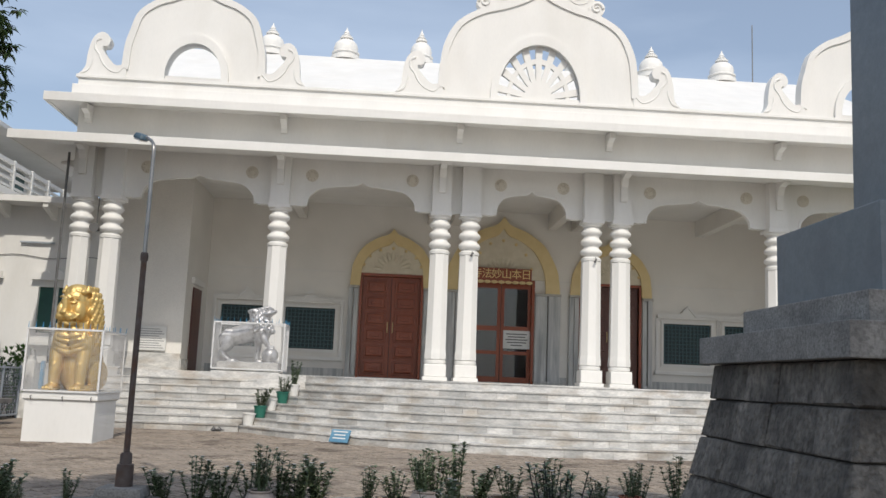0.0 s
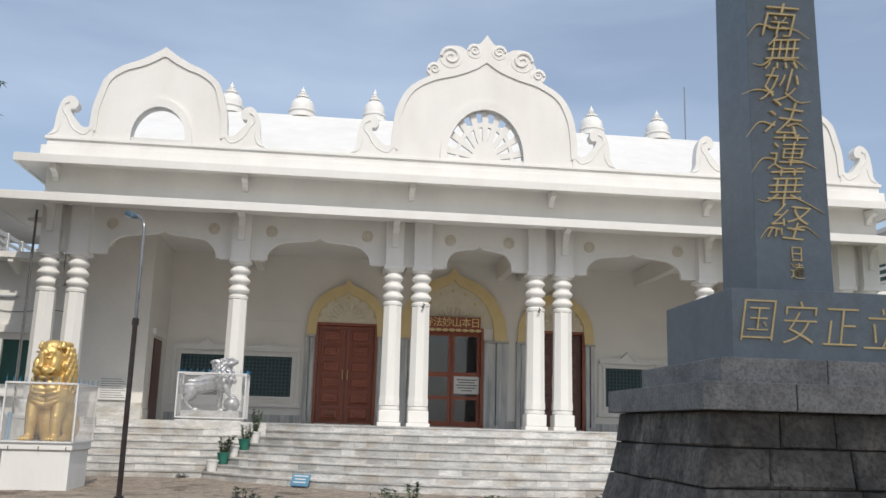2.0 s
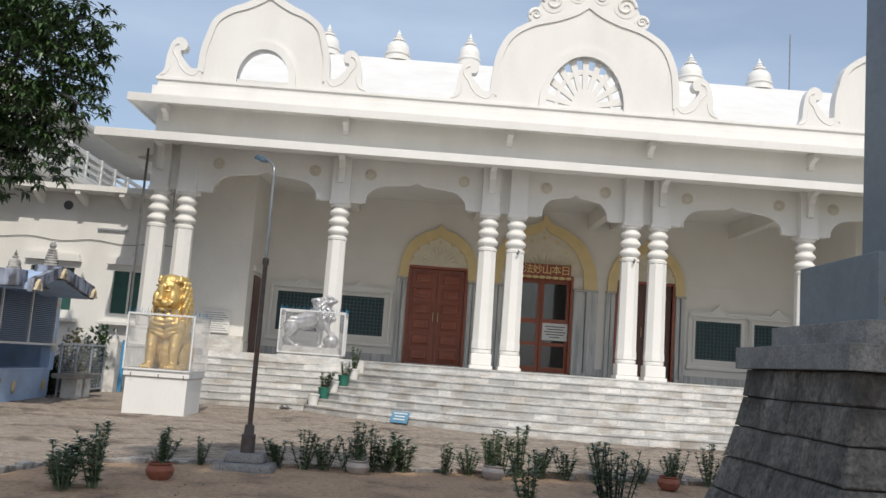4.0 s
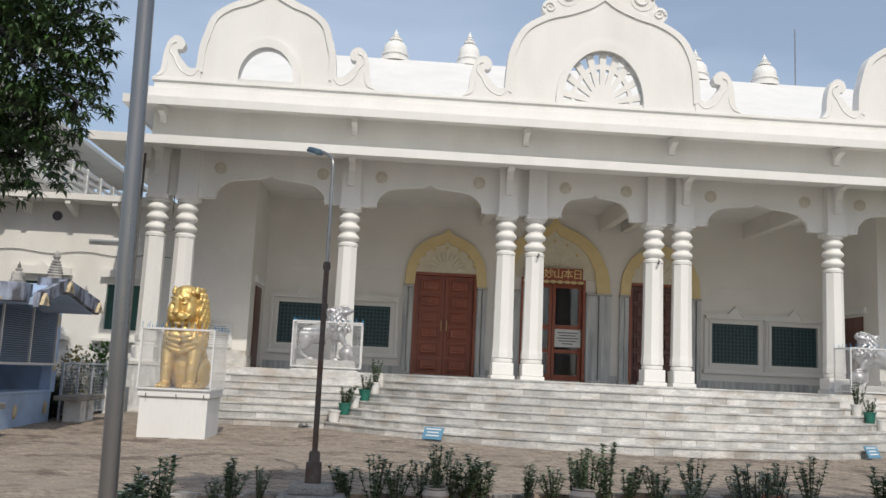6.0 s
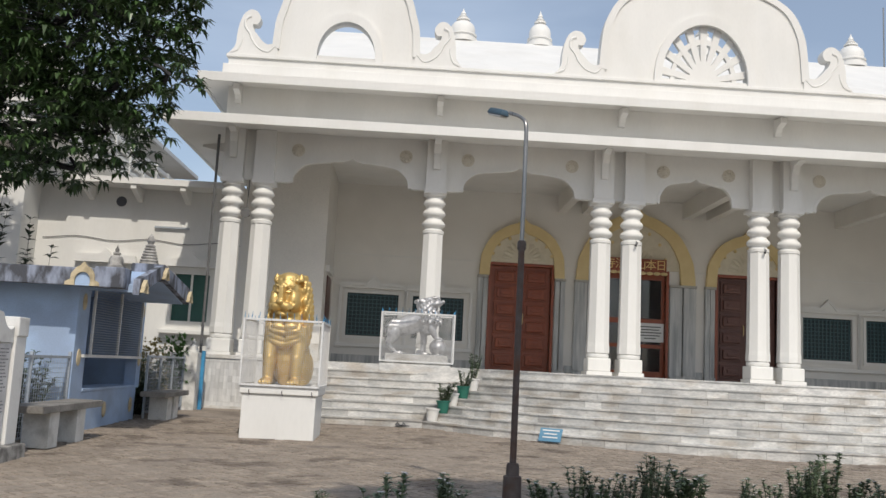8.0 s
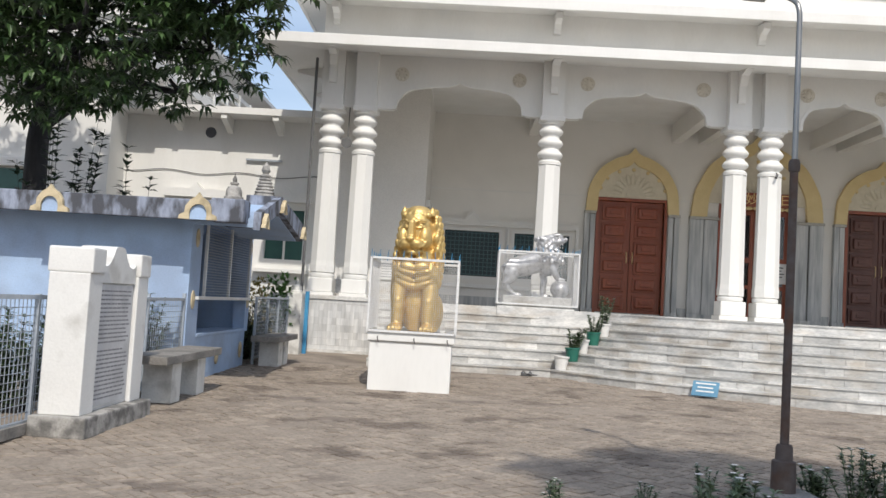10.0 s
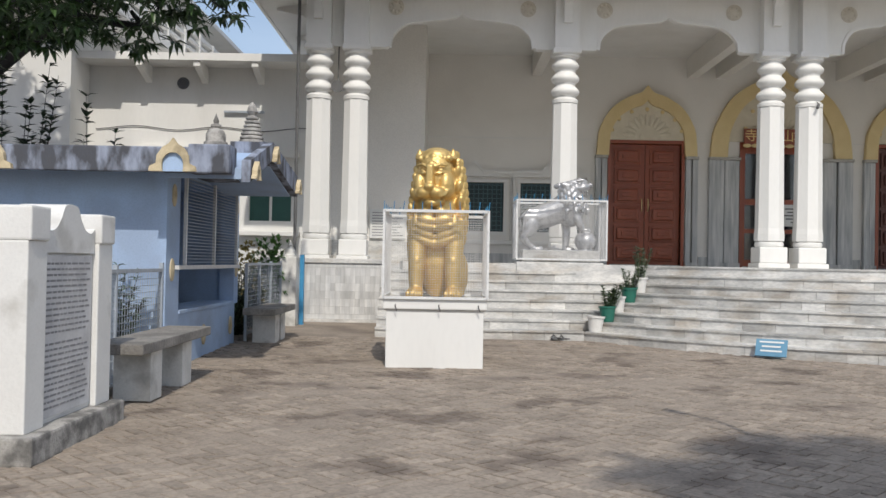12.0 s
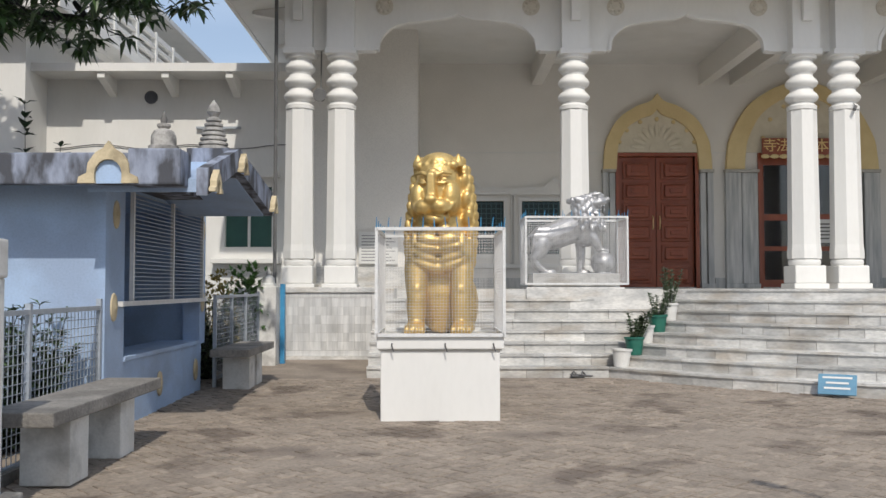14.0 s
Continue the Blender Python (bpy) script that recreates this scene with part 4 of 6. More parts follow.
# ---------------------------------------------------------------- lions
def gold_lion():
    """A seated guardian lion with a long face, a scaled mane and a pleated chest."""
    bm = bmesh.new()
    R = lambda x, y=0, z=0: pose(0, 0, 0, x, y, z)
    # trunk, haunches and belly
    ball(bm, (0, 0.30, 0.48), (0.34, 0.42, 0.50))
    ball(bm, (0, 0.10, 0.95), (0.325, 0.32, 0.52))
    ball(bm, (0, 0.06, 0.42), (0.27, 0.20, 0.44))
    for s in (-1, 1):
        tube(bm, [(s * 0.22, -0.06, 0.98), (s * 0.245, -0.15, 0.66), (s * 0.235, -0.20, 0.36), (s * 0.24, -0.21, 0.06)], 0.155, 0.088, 16)
        ball(bm, (s * 0.25, -0.13, 0.80), (0.115, 0.15, 0.22))
        ball(bm, (s * 0.235, -0.21, 0.46), (0.085, 0.10, 0.12))
        ball(bm, (s * 0.245, -0.28, 0.06), (0.115, 0.15, 0.072))
        for k in range(4):
            ball(bm, (s * 0.245 + (k - 1.5) * 0.057, -0.405 + 0.012 * abs(k - 1.5), 0.042), (0.031, 0.055, 0.046), 10)
        ball(bm, (s * 0.29, 0.30, 0.30), (0.12, 0.32, 0.30))
        ball(bm, (s * 0.30, -0.02, 0.055), (0.085, 0.20, 0.06))
        # pleated chest: overlapping flaps that rise towards the shoulders
        ball(bm, (s * 0.085, -0.285, 1.10), (0.085, 0.06, 0.075), 14)
        for k, (z, w) in enumerate(((1.00, 0.13), (0.91, 0.145), (0.82, 0.155))):
            ball(bm, (s * (0.10 + 0.02 * k), -0.285 + 0.016 * k, z), (w, 0.062, 0.066), 16, R(0, -s * (8 + 6 * k)))
        ball(bm, (s * 0.14, -0.235, 0.735), (0.165, 0.07, 0.062), 14, R(0, -s * 20))
        ball(bm, (s * 0.25, -0.20, 0.93), (0.06, 0.075, 0.16), 12)
    ball(bm, (0, -0.20, 0.70), (0.12, 0.08, 0.08), 12)
    # mane: a cape of overlapping pointed locks down the sides and back
    ball(bm, (0, 0.06, 1.44), (0.30, 0.28, 0.47))
    ball(bm, (0, 0.10, 1.08), (0.335, 0.30, 0.50))
    rows = ((1.84, 0.20), (1.74, 0.255), (1.64, 0.285), (1.54, 0.30), (1.44, 0.315), (1.34, 0.33), (1.24, 0.34), (1.14, 0.348), (1.04, 0.352), (0.94, 0.352), (0.84, 0.345), (0.74, 0.33))
    for j, (z, r) in enumerate(rows):
        for k in range(13):
            a = radians(-24 + 228 * (k + 0.5 * (j % 2)) / 12.5)
            ball(bm, (r * math.cos(a), 0.06 + r * 0.88 * math.sin(a), z), (0.058, 0.045, 0.105), 10, R(-24 * math.sin(a), 24 * math.cos(a)))
    # head: long face with a broad straight nose
    ball(bm, (0, -0.10, 1.56), (0.245, 0.25, 0.36))
    ball(bm, (0, -0.05, 1.83), (0.215, 0.22, 0.135))
    for k in range(5):
        ball(bm, ((k - 2) * 0.092, -0.235 + 0.025 * abs(k - 2), 1.815 - 0.006 * abs(k - 2)), (0.056, 0.055, 0.05), 12)
    box(bm, -0.05, 0.05, -0.47, -0.30, 1.42, 1.70, bevel=0.02, top=(0.008, 0.0))
    ball(bm, (0, -0.355, 1.70), (0.07, 0.06, 0.06), 12)
    ball(bm, (0, -0.475, 1.415), (0.072, 0.04, 0.045), 12)
    for s in (-1, 1):
        ball(bm, (s * 0.17, -0.21, 1.45), (0.105, 0.15, 0.19))
        ball(bm, (s * 0.085, -0.385, 1.345), (0.105, 0.105, 0.082), 16)
        ball(bm, (s * 0.112, -0.325, 1.635), (0.047, 0.03, 0.028), 12)
        tube(bm, [(s * 0.045, -0.375, 1.675), (s * 0.11, -0.365, 1.705), (s * 0.20, -0.29, 1.70)], 0.03, 0.02, 8)
        tube(bm, [(s * 0.06, -0.36, 1.60), (s * 0.115, -0.35, 1.59), (s * 0.18, -0.30, 1.615)], 0.015, 0.01, 6)
        for k in range(4):
            tube(bm, [(s * (0.13 + 0.014 * k), -0.455 + 0.022 * k, 1.29 + 0.012 * k), (s * (0.195 + 0.014 * k), -0.385 + 0.03 * k, 1.31 + 0.03 * k), (s * (0.222 + 0.012 * k), -0.31 + 0.03 * k, 1.40 + 0.035 * k)], 0.02, 0.013, 6)
        lathe(bm, [(0.06, 0.0), (0.055, 0.06), (0.03, 0.12), (0.006, 0.155)], 10, x=s * 0.225, y=-0.10, z=1.79)
    ball(bm, (0, -0.335, 1.215), (0.105, 0.085, 0.05), 14)
    ball(bm, (0, -0.25, 1.235), (0.16, 0.14, 0.06), 14)
    tube(bm, [(-0.02, 0.60, 0.15), (0.05, 0.66, 0.5), (0.0, 0.52, 0.95)], 0.07, 0.09, 10)
    for v in bm.verts:
        if v.co.y > -0.1:
            v.co.y = -0.1 + (v.co.y + 0.1) * 1.35
    for v in bm.verts:
        k = min(1.0, max(0.0, (v.co.z - 1.0) / 0.3))
        v.co = Matrix.Rotation(radians(-4 - 9 * k), 3, "Z") @ v.co
    return bm


def silver_lion():
    """A standing guardian lion, mouth open and head raised, with one paw on a ball."""
    bm = bmesh.new()
    R = lambda x, y=0, z=0: pose(0, 0, 0, x, y, z)
    tube(bm, [(-0.52, 0, 0.62), (-0.30, 0, 0.68), (-0.05, 0, 0.78), (0.18, -0.01, 0.92)], 0.22, 0.27, 18)
    ball(bm, (-0.54, 0, 0.63), (0.20, 0.21, 0.22))
    ball(bm, (0.20, -0.02, 0.84), (0.27, 0.26, 0.37), turn=R(0, -14))
    for s in (-1, 1):
        ball(bm, (-0.56, s * 0.14, 0.50), (0.15, 0.10, 0.25), 16, R(0, 18))
        tube(bm, [(-0.58, s * 0.15, 0.42), (-0.70, s * 0.15, 0.26), (-0.63, s * 0.15, 0.15), (-0.50, s * 0.15, 0.05)], 0.085, 0.045, 12)
        ball(bm, (-0.43, s * 0.15, 0.045), (0.12, 0.07, 0.05))
    tube(bm, [(0.24, -0.14, 0.76), (0.34, -0.17, 0.60), (0.40, -0.16, 0.50), (0.44, -0.15, 0.42)], 0.11, 0.055, 12)
    ball(bm, (0.50, -0.15, 0.415), (0.10, 0.065, 0.04))
    for k in range(4):
        ball(bm, (0.575, -0.19 + 0.03 * k, 0.40), (0.03, 0.014, 0.02), 8)
    tube(bm, [(0.14, 0.13, 0.66), (0.16, 0.14, 0.38), (0.15, 0.14, 0.06)], 0.10, 0.065, 12)
    ball(bm, (0.21, 0.14, 0.045), (0.12, 0.075, 0.05))
    ball(bm, (0.50, -0.10, 0.20), (0.21, 0.21, 0.20), 24)
    box(bm, -0.74, 0.74, -0.27, 0.27, -0.02, 0.02)
    # ribs, flank folds and the plumed tail
    for k in range(7):
        x = -0.42 + 0.085 * k
        tube(bm, [(x + 0.03, -0.17, 0.52 + 0.028 * k), (x - 0.01, -0.215, 0.66 + 0.03 * k), (x + 0.02, -0.15, 0.83 + 0.028 * k)], 0.022, 0.014, 6)
    for k in range(6):
        tube(bm, [(-0.60 + 0.035 * k, -0.15, 0.80), (-0.70 + 0.04 * k, -0.205, 0.66), (-0.73 + 0.05 * k, -0.20, 0.42 + 0.02 * k)], 0.034, 0.012, 7)
    for k in range(5):
        tube(bm, [(-0.66, -0.06 + 0.03 * k, 0.72), (-0.78, -0.08 + 0.04 * k, 0.62), (-0.76, -0.08 + 0.04 * k, 0.40 - 0.02 * k)], 0.05, 0.018, 8)
    # head and jaws
    ball(bm, (0.24, -0.06, 1.15), (0.22, 0.22, 0.22))
    ball(bm, (0.40, -0.14, 1.235), (0.19, 0.16, 0.085), 16, R(0, -14))
    ball(bm, (0.37, -0.13, 1.045), (0.16, 0.13, 0.05), 14, R(0, 12))
    ball(bm, (0.57, -0.17, 1.29), (0.05, 0.08, 0.05), 12)
    for k in range(5):
        for z in (1.165, 1.10):
            ball(bm, (0.50 - 0.05 * k, -0.26 + 0.01 * k, z), (0.016, 0.016, 0.028), 8)
    for s in (-1, 1):
        ball(bm, (0.42, -0.12 + s * 0.11, 1.325), (0.05, 0.045, 0.045), 10)
        tube(bm, [(0.50, -0.12 + s * 0.07, 1.34), (0.42, -0.12 + s * 0.14, 1.385), (0.28, -0.10 + s * 0.18, 1.36)], 0.036, 0.02, 8)
        ball(bm, (0.10, -0.06 + s * 0.20, 1.26), (0.13, 0.045, 0.065), 12, R(0, 24))
    for k in range(7):
        ball(bm, (0.38 - 0.075 * k, -0.08, 1.385 - 0.02 * k), (0.062, 0.075, 0.055), 10)
    # mane: wavy locks that fall from neck to chest
    rng = random.Random(5)
    for j in range(9):
        for k in range(9):
            a = radians(-150 + 32 * k + 14 * (j % 2))
            z = 1.27 - 0.06 * j
            r = 0.225 + 0.008 * j
            x, y = 0.16 + r * math.cos(a) + 0.012 * j, -0.04 + r * math.sin(a)
            if x > 0.30 and z > 0.98:
                continue
            ball(bm, (x, y, z), (0.045, 0.045, 0.07), 8, R(rng.uniform(-20, 20), rng.uniform(-20, 20)))
    return bm


def statue(name, bm, mat, voxel, label, group):
    me = bpy.data.meshes.new(name)
    bm.to_mesh(me)
    bm.free()
    me.materials.append(mat)
    ob = tagged(new(name, me), label, "statue", group)
    r = ob.modifiers.new("skin", "REMESH")
    r.mode, r.voxel_size, r.use_smooth_shade = "VOXEL", voxel, True
    sm = ob.modifiers.new("soften", "SMOOTH")
    sm.factor, sm.iterations = 0.5, 2
    return ob


def cage(w, d, h, group, label):
    """An open-topped box of white welded mesh in an angle-iron frame, with blue spikes."""
    c = thing("wire_cage", label, "cage", group)
    for x in (-w, w):
        for y in (-d, d):
            part("corner_post", B(x - 0.016, x + 0.016, y - 0.016, y + 0.016, 0, h), WIRE, c)
    for z in (0.0, h - 0.03):
        for y in (-d, d):
            part("frame_bar", B(-w, w, y - 0.016, y + 0.016, z, z + 0.035), WIRE, c)
        for x in (-w, w):
            part("frame_bar", B(x - 0.016, x + 0.016, -d, d, z, z + 0.035), WIRE, c)
    def panel(along, n_len, fixed):
        bm = bmesh.new()
        t, step = 0.0013, 0.031
        n = int(2 * n_len / step)
        for k in range(1, n):
            q = -n_len + 2 * n_len * k / n
            box(bm, *((q - t, q + t, fixed - t, fixed + t) if along == "x" else (fixed - t, fixed + t, q - t, q + t)), 0.03, h - 0.03)
        m = int(h / step)
        for k in range(1, m):
            q = h * k / m
            box(bm, *((-n_len, n_len, fixed - t, fixed + t) if along == "x" else (fixed - t, fixed + t, -n_len, n_len)), q - t, q + t)
        part("wire_mesh", bm, WIRE, c, "fine white welded wire mesh")
    for y in (-d, d):
        panel("x", w, y)
    for x in (-w, w):
        panel("y", d, x)
    for k in range(12):
        q = -w + 2 * w * k / 11
        for y in (-d, d):
            part("spike", tube(bmesh.new(), [(q, y, h), (q + 0.015 * math.sin(k * 7), y, h + 0.11)], 0.007, 0.004, 5), BLUEPAINT, c, "blue painted spike")
    for k in range(1, 4):
        q = -d + 2 * d * k / 4
        for x in (-w, w):
            part("spike", tube(bmesh.new(), [(x, q, h), (x, q, h + 0.09)], 0.007, 0.004, 5), BLUEPAINT, c, "blue painted spike")
    return c


g = statue("gold_lion_statue", gold_lion(), GOLD, 0.0125, "gold-painted seated lion statue on a white plinth", "gold lions")
GX, GY = -5.82, 17.08
g.matrix_basis = pose(GX, GY - 0.16, 0.95)
cg = cage(0.66, 0.68, 1.13, "gold lion cages", "white wire mesh cage round the gold lion")
cg.matrix_basis = pose(GX, GY, 0.93)
pl = thing("lion_plinth", "white plastered square plinth of the gold lion", "plinth", "gold lion plinths")
pl.matrix_basis = pose(GX, GY, 0)
part("block", B(-0.62, 0.62, -0.62, 0.62, 0.03, 0.80, bevel=0.012), WHITE, pl)
part("cap", B(-0.66, 0.66, -0.66, 0.66, 0.80, 0.93, bevel=0.015), WHITE, pl)
part("cap_groove", B(-0.64, 0.64, -0.64, 0.64, 0.785, 0.803), JOINT, pl)
for k in (-0.5, 0.05, 0.55):
    part("hook", tube(bmesh.new(), [(k, -0.66, 0.86), (k, -0.70, 0.84), (k + 0.02, -0.70, 0.78)], 0.008, seg=6), INK, pl)
copy_thing(g, pose(2 * CX - GX, GY - 0.16, 0.95, 0, 0, 8))
copy_thing(cg, pose(2 * CX - GX, GY, 0.93))
copy_thing(pl, pose(2 * CX - GX, GY, 0))

sl = statue("silver_lion_statue", silver_lion(), SILVER, 0.0125, "silver-painted lion statue with its paw on a ball", "silver lions")
SXX, SY = -3.48, 22.62
sl.matrix_basis = pose(SXX, SY, 1.66)
cs = cage(0.86, 0.42, 1.16, "silver lion cages", "white wire mesh cage round the silver lion")
cs.matrix_basis = pose(SXX, SY, 1.48)
sp = thing("marble_pedestal", "white veined marble pedestal of the silver lion", "plinth", "silver lion pedestals")
sp.matrix_basis = pose(SXX, SY, 0)
part("slab", B(-0.74, 0.74, -0.36, 0.36, 1.24, 1.67, bevel=0.01), MARBLE, sp)
part("slab", B(-0.86, 0.80, -0.46, 0.46, 1.24, 1.44, bevel=0.01), MARBLE, sp)
mirror = Matrix.Translation((2 * CX, 0, 0)) @ Matrix.Diagonal((-1, 1, 1, 1))
for ob in (sl, cs, sp):
    copy_thing(ob, mirror @ ob.matrix_basis)


# ---------------------------------------------------------------- stairs
def wedge(bm, r0, r1, a0, a1, z0, z1, n=2):
    """A curved block of a round stair."""
    q = []
    for i in range(n + 1):
        a = a0 + (a1 - a0) * i / n
        q.append([bm.verts.new((CX + r * math.sin(a), 25.95 - r * math.cos(a), z)) for r, z in ((r1, z0), (r1, z1), (r0, z1), (r0, z0))])
    for u, v in zip(q, q[1:]):
        for k in range(4):
            bm.faces.new((u[k], v[k], v[(k + 1) % 4], u[(k + 1) % 4]))
    bm.faces.new(q[0][::-1])
    bm.faces.new(q[-1])
    return bm


stairs = thing("marble_stairs", "broad curved flight of white veined marble steps", "stairs", kind="structure")
END = 0.911
RNG = random.Random(3)
for k in range(8):
    r, z0, z1 = 8.9 - 0.28 * k, 0.09 + 0.165 * k, 0.09 + 0.165 * (k + 1)
    part("core", wedge(bmesh.new(), r - 0.34, r - 0.03, -END + 0.002, END - 0.002, z0 - 0.12, z1 - 0.036, 30), JOINT, stairs)
    a = -END
    while a < END - 0.01:
        b = min(END, a + RNG.uniform(0.3, 0.75) / r)
        if END - b < 0.03:
            b = END
        part("riser", wedge(bmesh.new(), r - 0.06, r - 0.004, a + 0.003 / r, b - 0.003 / r, z0 - 0.002 if k else z0 - 0.1, z1 - 0.034), MARBLE, stairs)
        a = b
    a = -END
    while a < END - 0.01:
        b = min(END, a + RNG.uniform(0.8, 1.3) / r)
        if END - b < 0.04:
            b = END
        part("tread", wedge(bmesh.new(), r - 0.29, r + RNG.uniform(0.018, 0.024), a + 0.002 / r, b - 0.002 / r, z1 - 0.032, z1 - RNG.uniform(0, 0.003)), MARBLE, stairs)
        a = b
for s in (-1, 1):
    for k in range(7):
        z0, z1 = 0.10 + 0.163 * k, 0.10 + 0.163 * (k + 1)
        y0 = 20.42 + 0.29 * k
        xe = 7.03 - 0.29 * k * 1.29
        def X(a, b, *q, **w):
            p, o = sorted((CX - s * a, CX - s * b))
            return B(p, o, *q, **w)
        part("core", X(xe + 0.01, 10.61, y0 + 0.04, 23.45, z0 - 0.1, z1 - 0.036), JOINT, stairs)
        a = xe
        while a < 10.62:
            b = min(10.62, a + RNG.uniform(0.5, 0.9))
            if 10.62 - b < 0.25:
                b = 10.62
            part("riser", X(a + 0.003, b - 0.003, y0 + 0.004, y0 + 0.06, z0 - 0.002 if k else z0 - 0.1, z1 - 0.034), MARBLE, stairs)
            part("tread", X(a + 0.002, b - 0.002, y0 - 0.02, y0 + (0.3 if k < 6 else 2.9), z1 - 0.032, z1), MARBLE, stairs)
            a = b
    # tiled front of the podium's ends
    for r in range(6):
        for c in range(22):
            x0 = 10.76 + c * 0.102
            p, o = sorted((CX - s * (x0 + 0.001), CX - s * (x0 + 0.101)))
            part("tile", B(p, o, 23.40, 23.446 - RNG.uniform(0, 0.003), 0.30 + r * 0.158, 0.30 + r * 0.158 + 0.156), TILE, stairs)
    for u0, u1, z0, z1 in ((10.62, 10.755, 0.198, 1.343), (13.01, 13.14, 0.198, 1.343), (10.756, 13.009, 0.198, 0.297), (10.756, 13.009, 1.252, 1.343)):
        p, o = sorted((CX - s * u0, CX - s * u1))
        part("border_strip", B(p, o, 23.395, 23.446, z0, z1), TILE, stairs)
    p, o = sorted((CX - s * 10.6, CX - s * 13.14))
    part("plinth_course", B(p, o, 23.34, 23.446, 0.02, 0.196), MARBLE, stairs)
    part("coping", B(p, o, 23.36, 23.446, 1.345, 1.44, bevel=0.01), MARBLE, stairs)
    p, o = sorted((CX - s * 13.14, CX - s * 13.2))
    part("plinth_side", B(p, o, 23.34, 27.3, 0.02, 1.43), MARBLE, stairs)
    p, o = sorted((CX - s * 10.3, CX - s * 10.62))
    part("step_cheek", B(p, o, 22.2, 23.4, 0.9, 1.42, bevel=0.01), MARBLE, stairs)


# ---------------------------------------------------------------- plants
def leaf(bm, p, way, up, ln, wd, droop=0.25):
    """A folded, drooping leaf blade of four faces."""
    side = way.cross(up)
    if side.length < 1e-4:
        side = way.orthogonal()
    side.normalize()
    nrm = side.cross(way).normalized()
    m = p + way * ln * 0.45 + nrm * ln * 0.06
    e = p + way * ln - nrm * ln * droop
    a, b, c, d = (bm.verts.new(q) for q in (p, m + side * wd / 2, e, m - side * wd / 2))
    mm = bm.verts.new(m - nrm * wd * 0.16)
    for f in ((a, b, mm), (b, c, mm), (c, d, mm), (d, a, mm)):
        bm.faces.new(f)


def plant_mesh(name, bm, mat, parent, label=""):
    me = bpy.data.meshes.new(name)
    bm.to_mesh(me)
    bm.free()
    me.materials.append(mat)
    ob = new(name, me)
    ob.parent = parent
    return tagged(ob, label)


def shrub(name, label, seed, h, stems, spread, ln, wd, mat, flowers=0, group="", pairs=9, base=0.0, woody=BARK, foot=0.35, low=0.06):
    r = random.Random(seed)
    t = thing(name, label, "plant", group)
    st, lv, fl = bmesh.new(), bmesh.new(), bmesh.new()
    for i in range(stems):
        a = r.uniform(0, 2 * math.pi)
        s = r.uniform(0.2, 1) * spread
        hh = h * r.uniform(0.55, 1.0)
        pts = [Vector((s * foot * math.cos(a), s * foot * math.sin(a), base)), Vector((s * 0.7 * math.cos(a), s * 0.7 * math.sin(a), base + hh * 0.55)), Vector((s * math.cos(a), s * math.sin(a), base + hh))]
        tube(st, pts, 0.009, 0.004, 5)
        for k in range(pairs):
            f = min(1.0, low + (1 - low) * (k + r.uniform(0, 0.95)) / pairs)
            p = pts[0].lerp(pts[1], f * 2) if f < 0.5 else pts[1].lerp(pts[2], f * 2 - 1)
            for j in range(4):
                b = r.uniform(0, 2 * math.pi)
                w = Vector((math.cos(b), math.sin(b), r.uniform(0.15, 1.1))).normalized()
                leaf(lv, p, w, Vector((0, 0, 1)), ln * r.uniform(0.7, 1.2), wd * r.uniform(0.8, 1.2))
        if i < flowers:
            for k in range(5):
                b = 2 * math.pi * k / 5
                leaf(fl, pts[2], Vector((math.cos(b), math.sin(b), 0.25)).normalized(), Vector((0, 0, 1)), 0.032, 0.027, 0.05)
    tagged(plant_mesh("stalk", st, woody, t), kind="stuff")
    tagged(plant_mesh("foliage", lv, mat, t), kind="stuff")
    if flowers:
        tagged(plant_mesh("blossom", fl, RED, t, "small white flowers"), kind="stuff")
    else:
        fl.free()
    return t


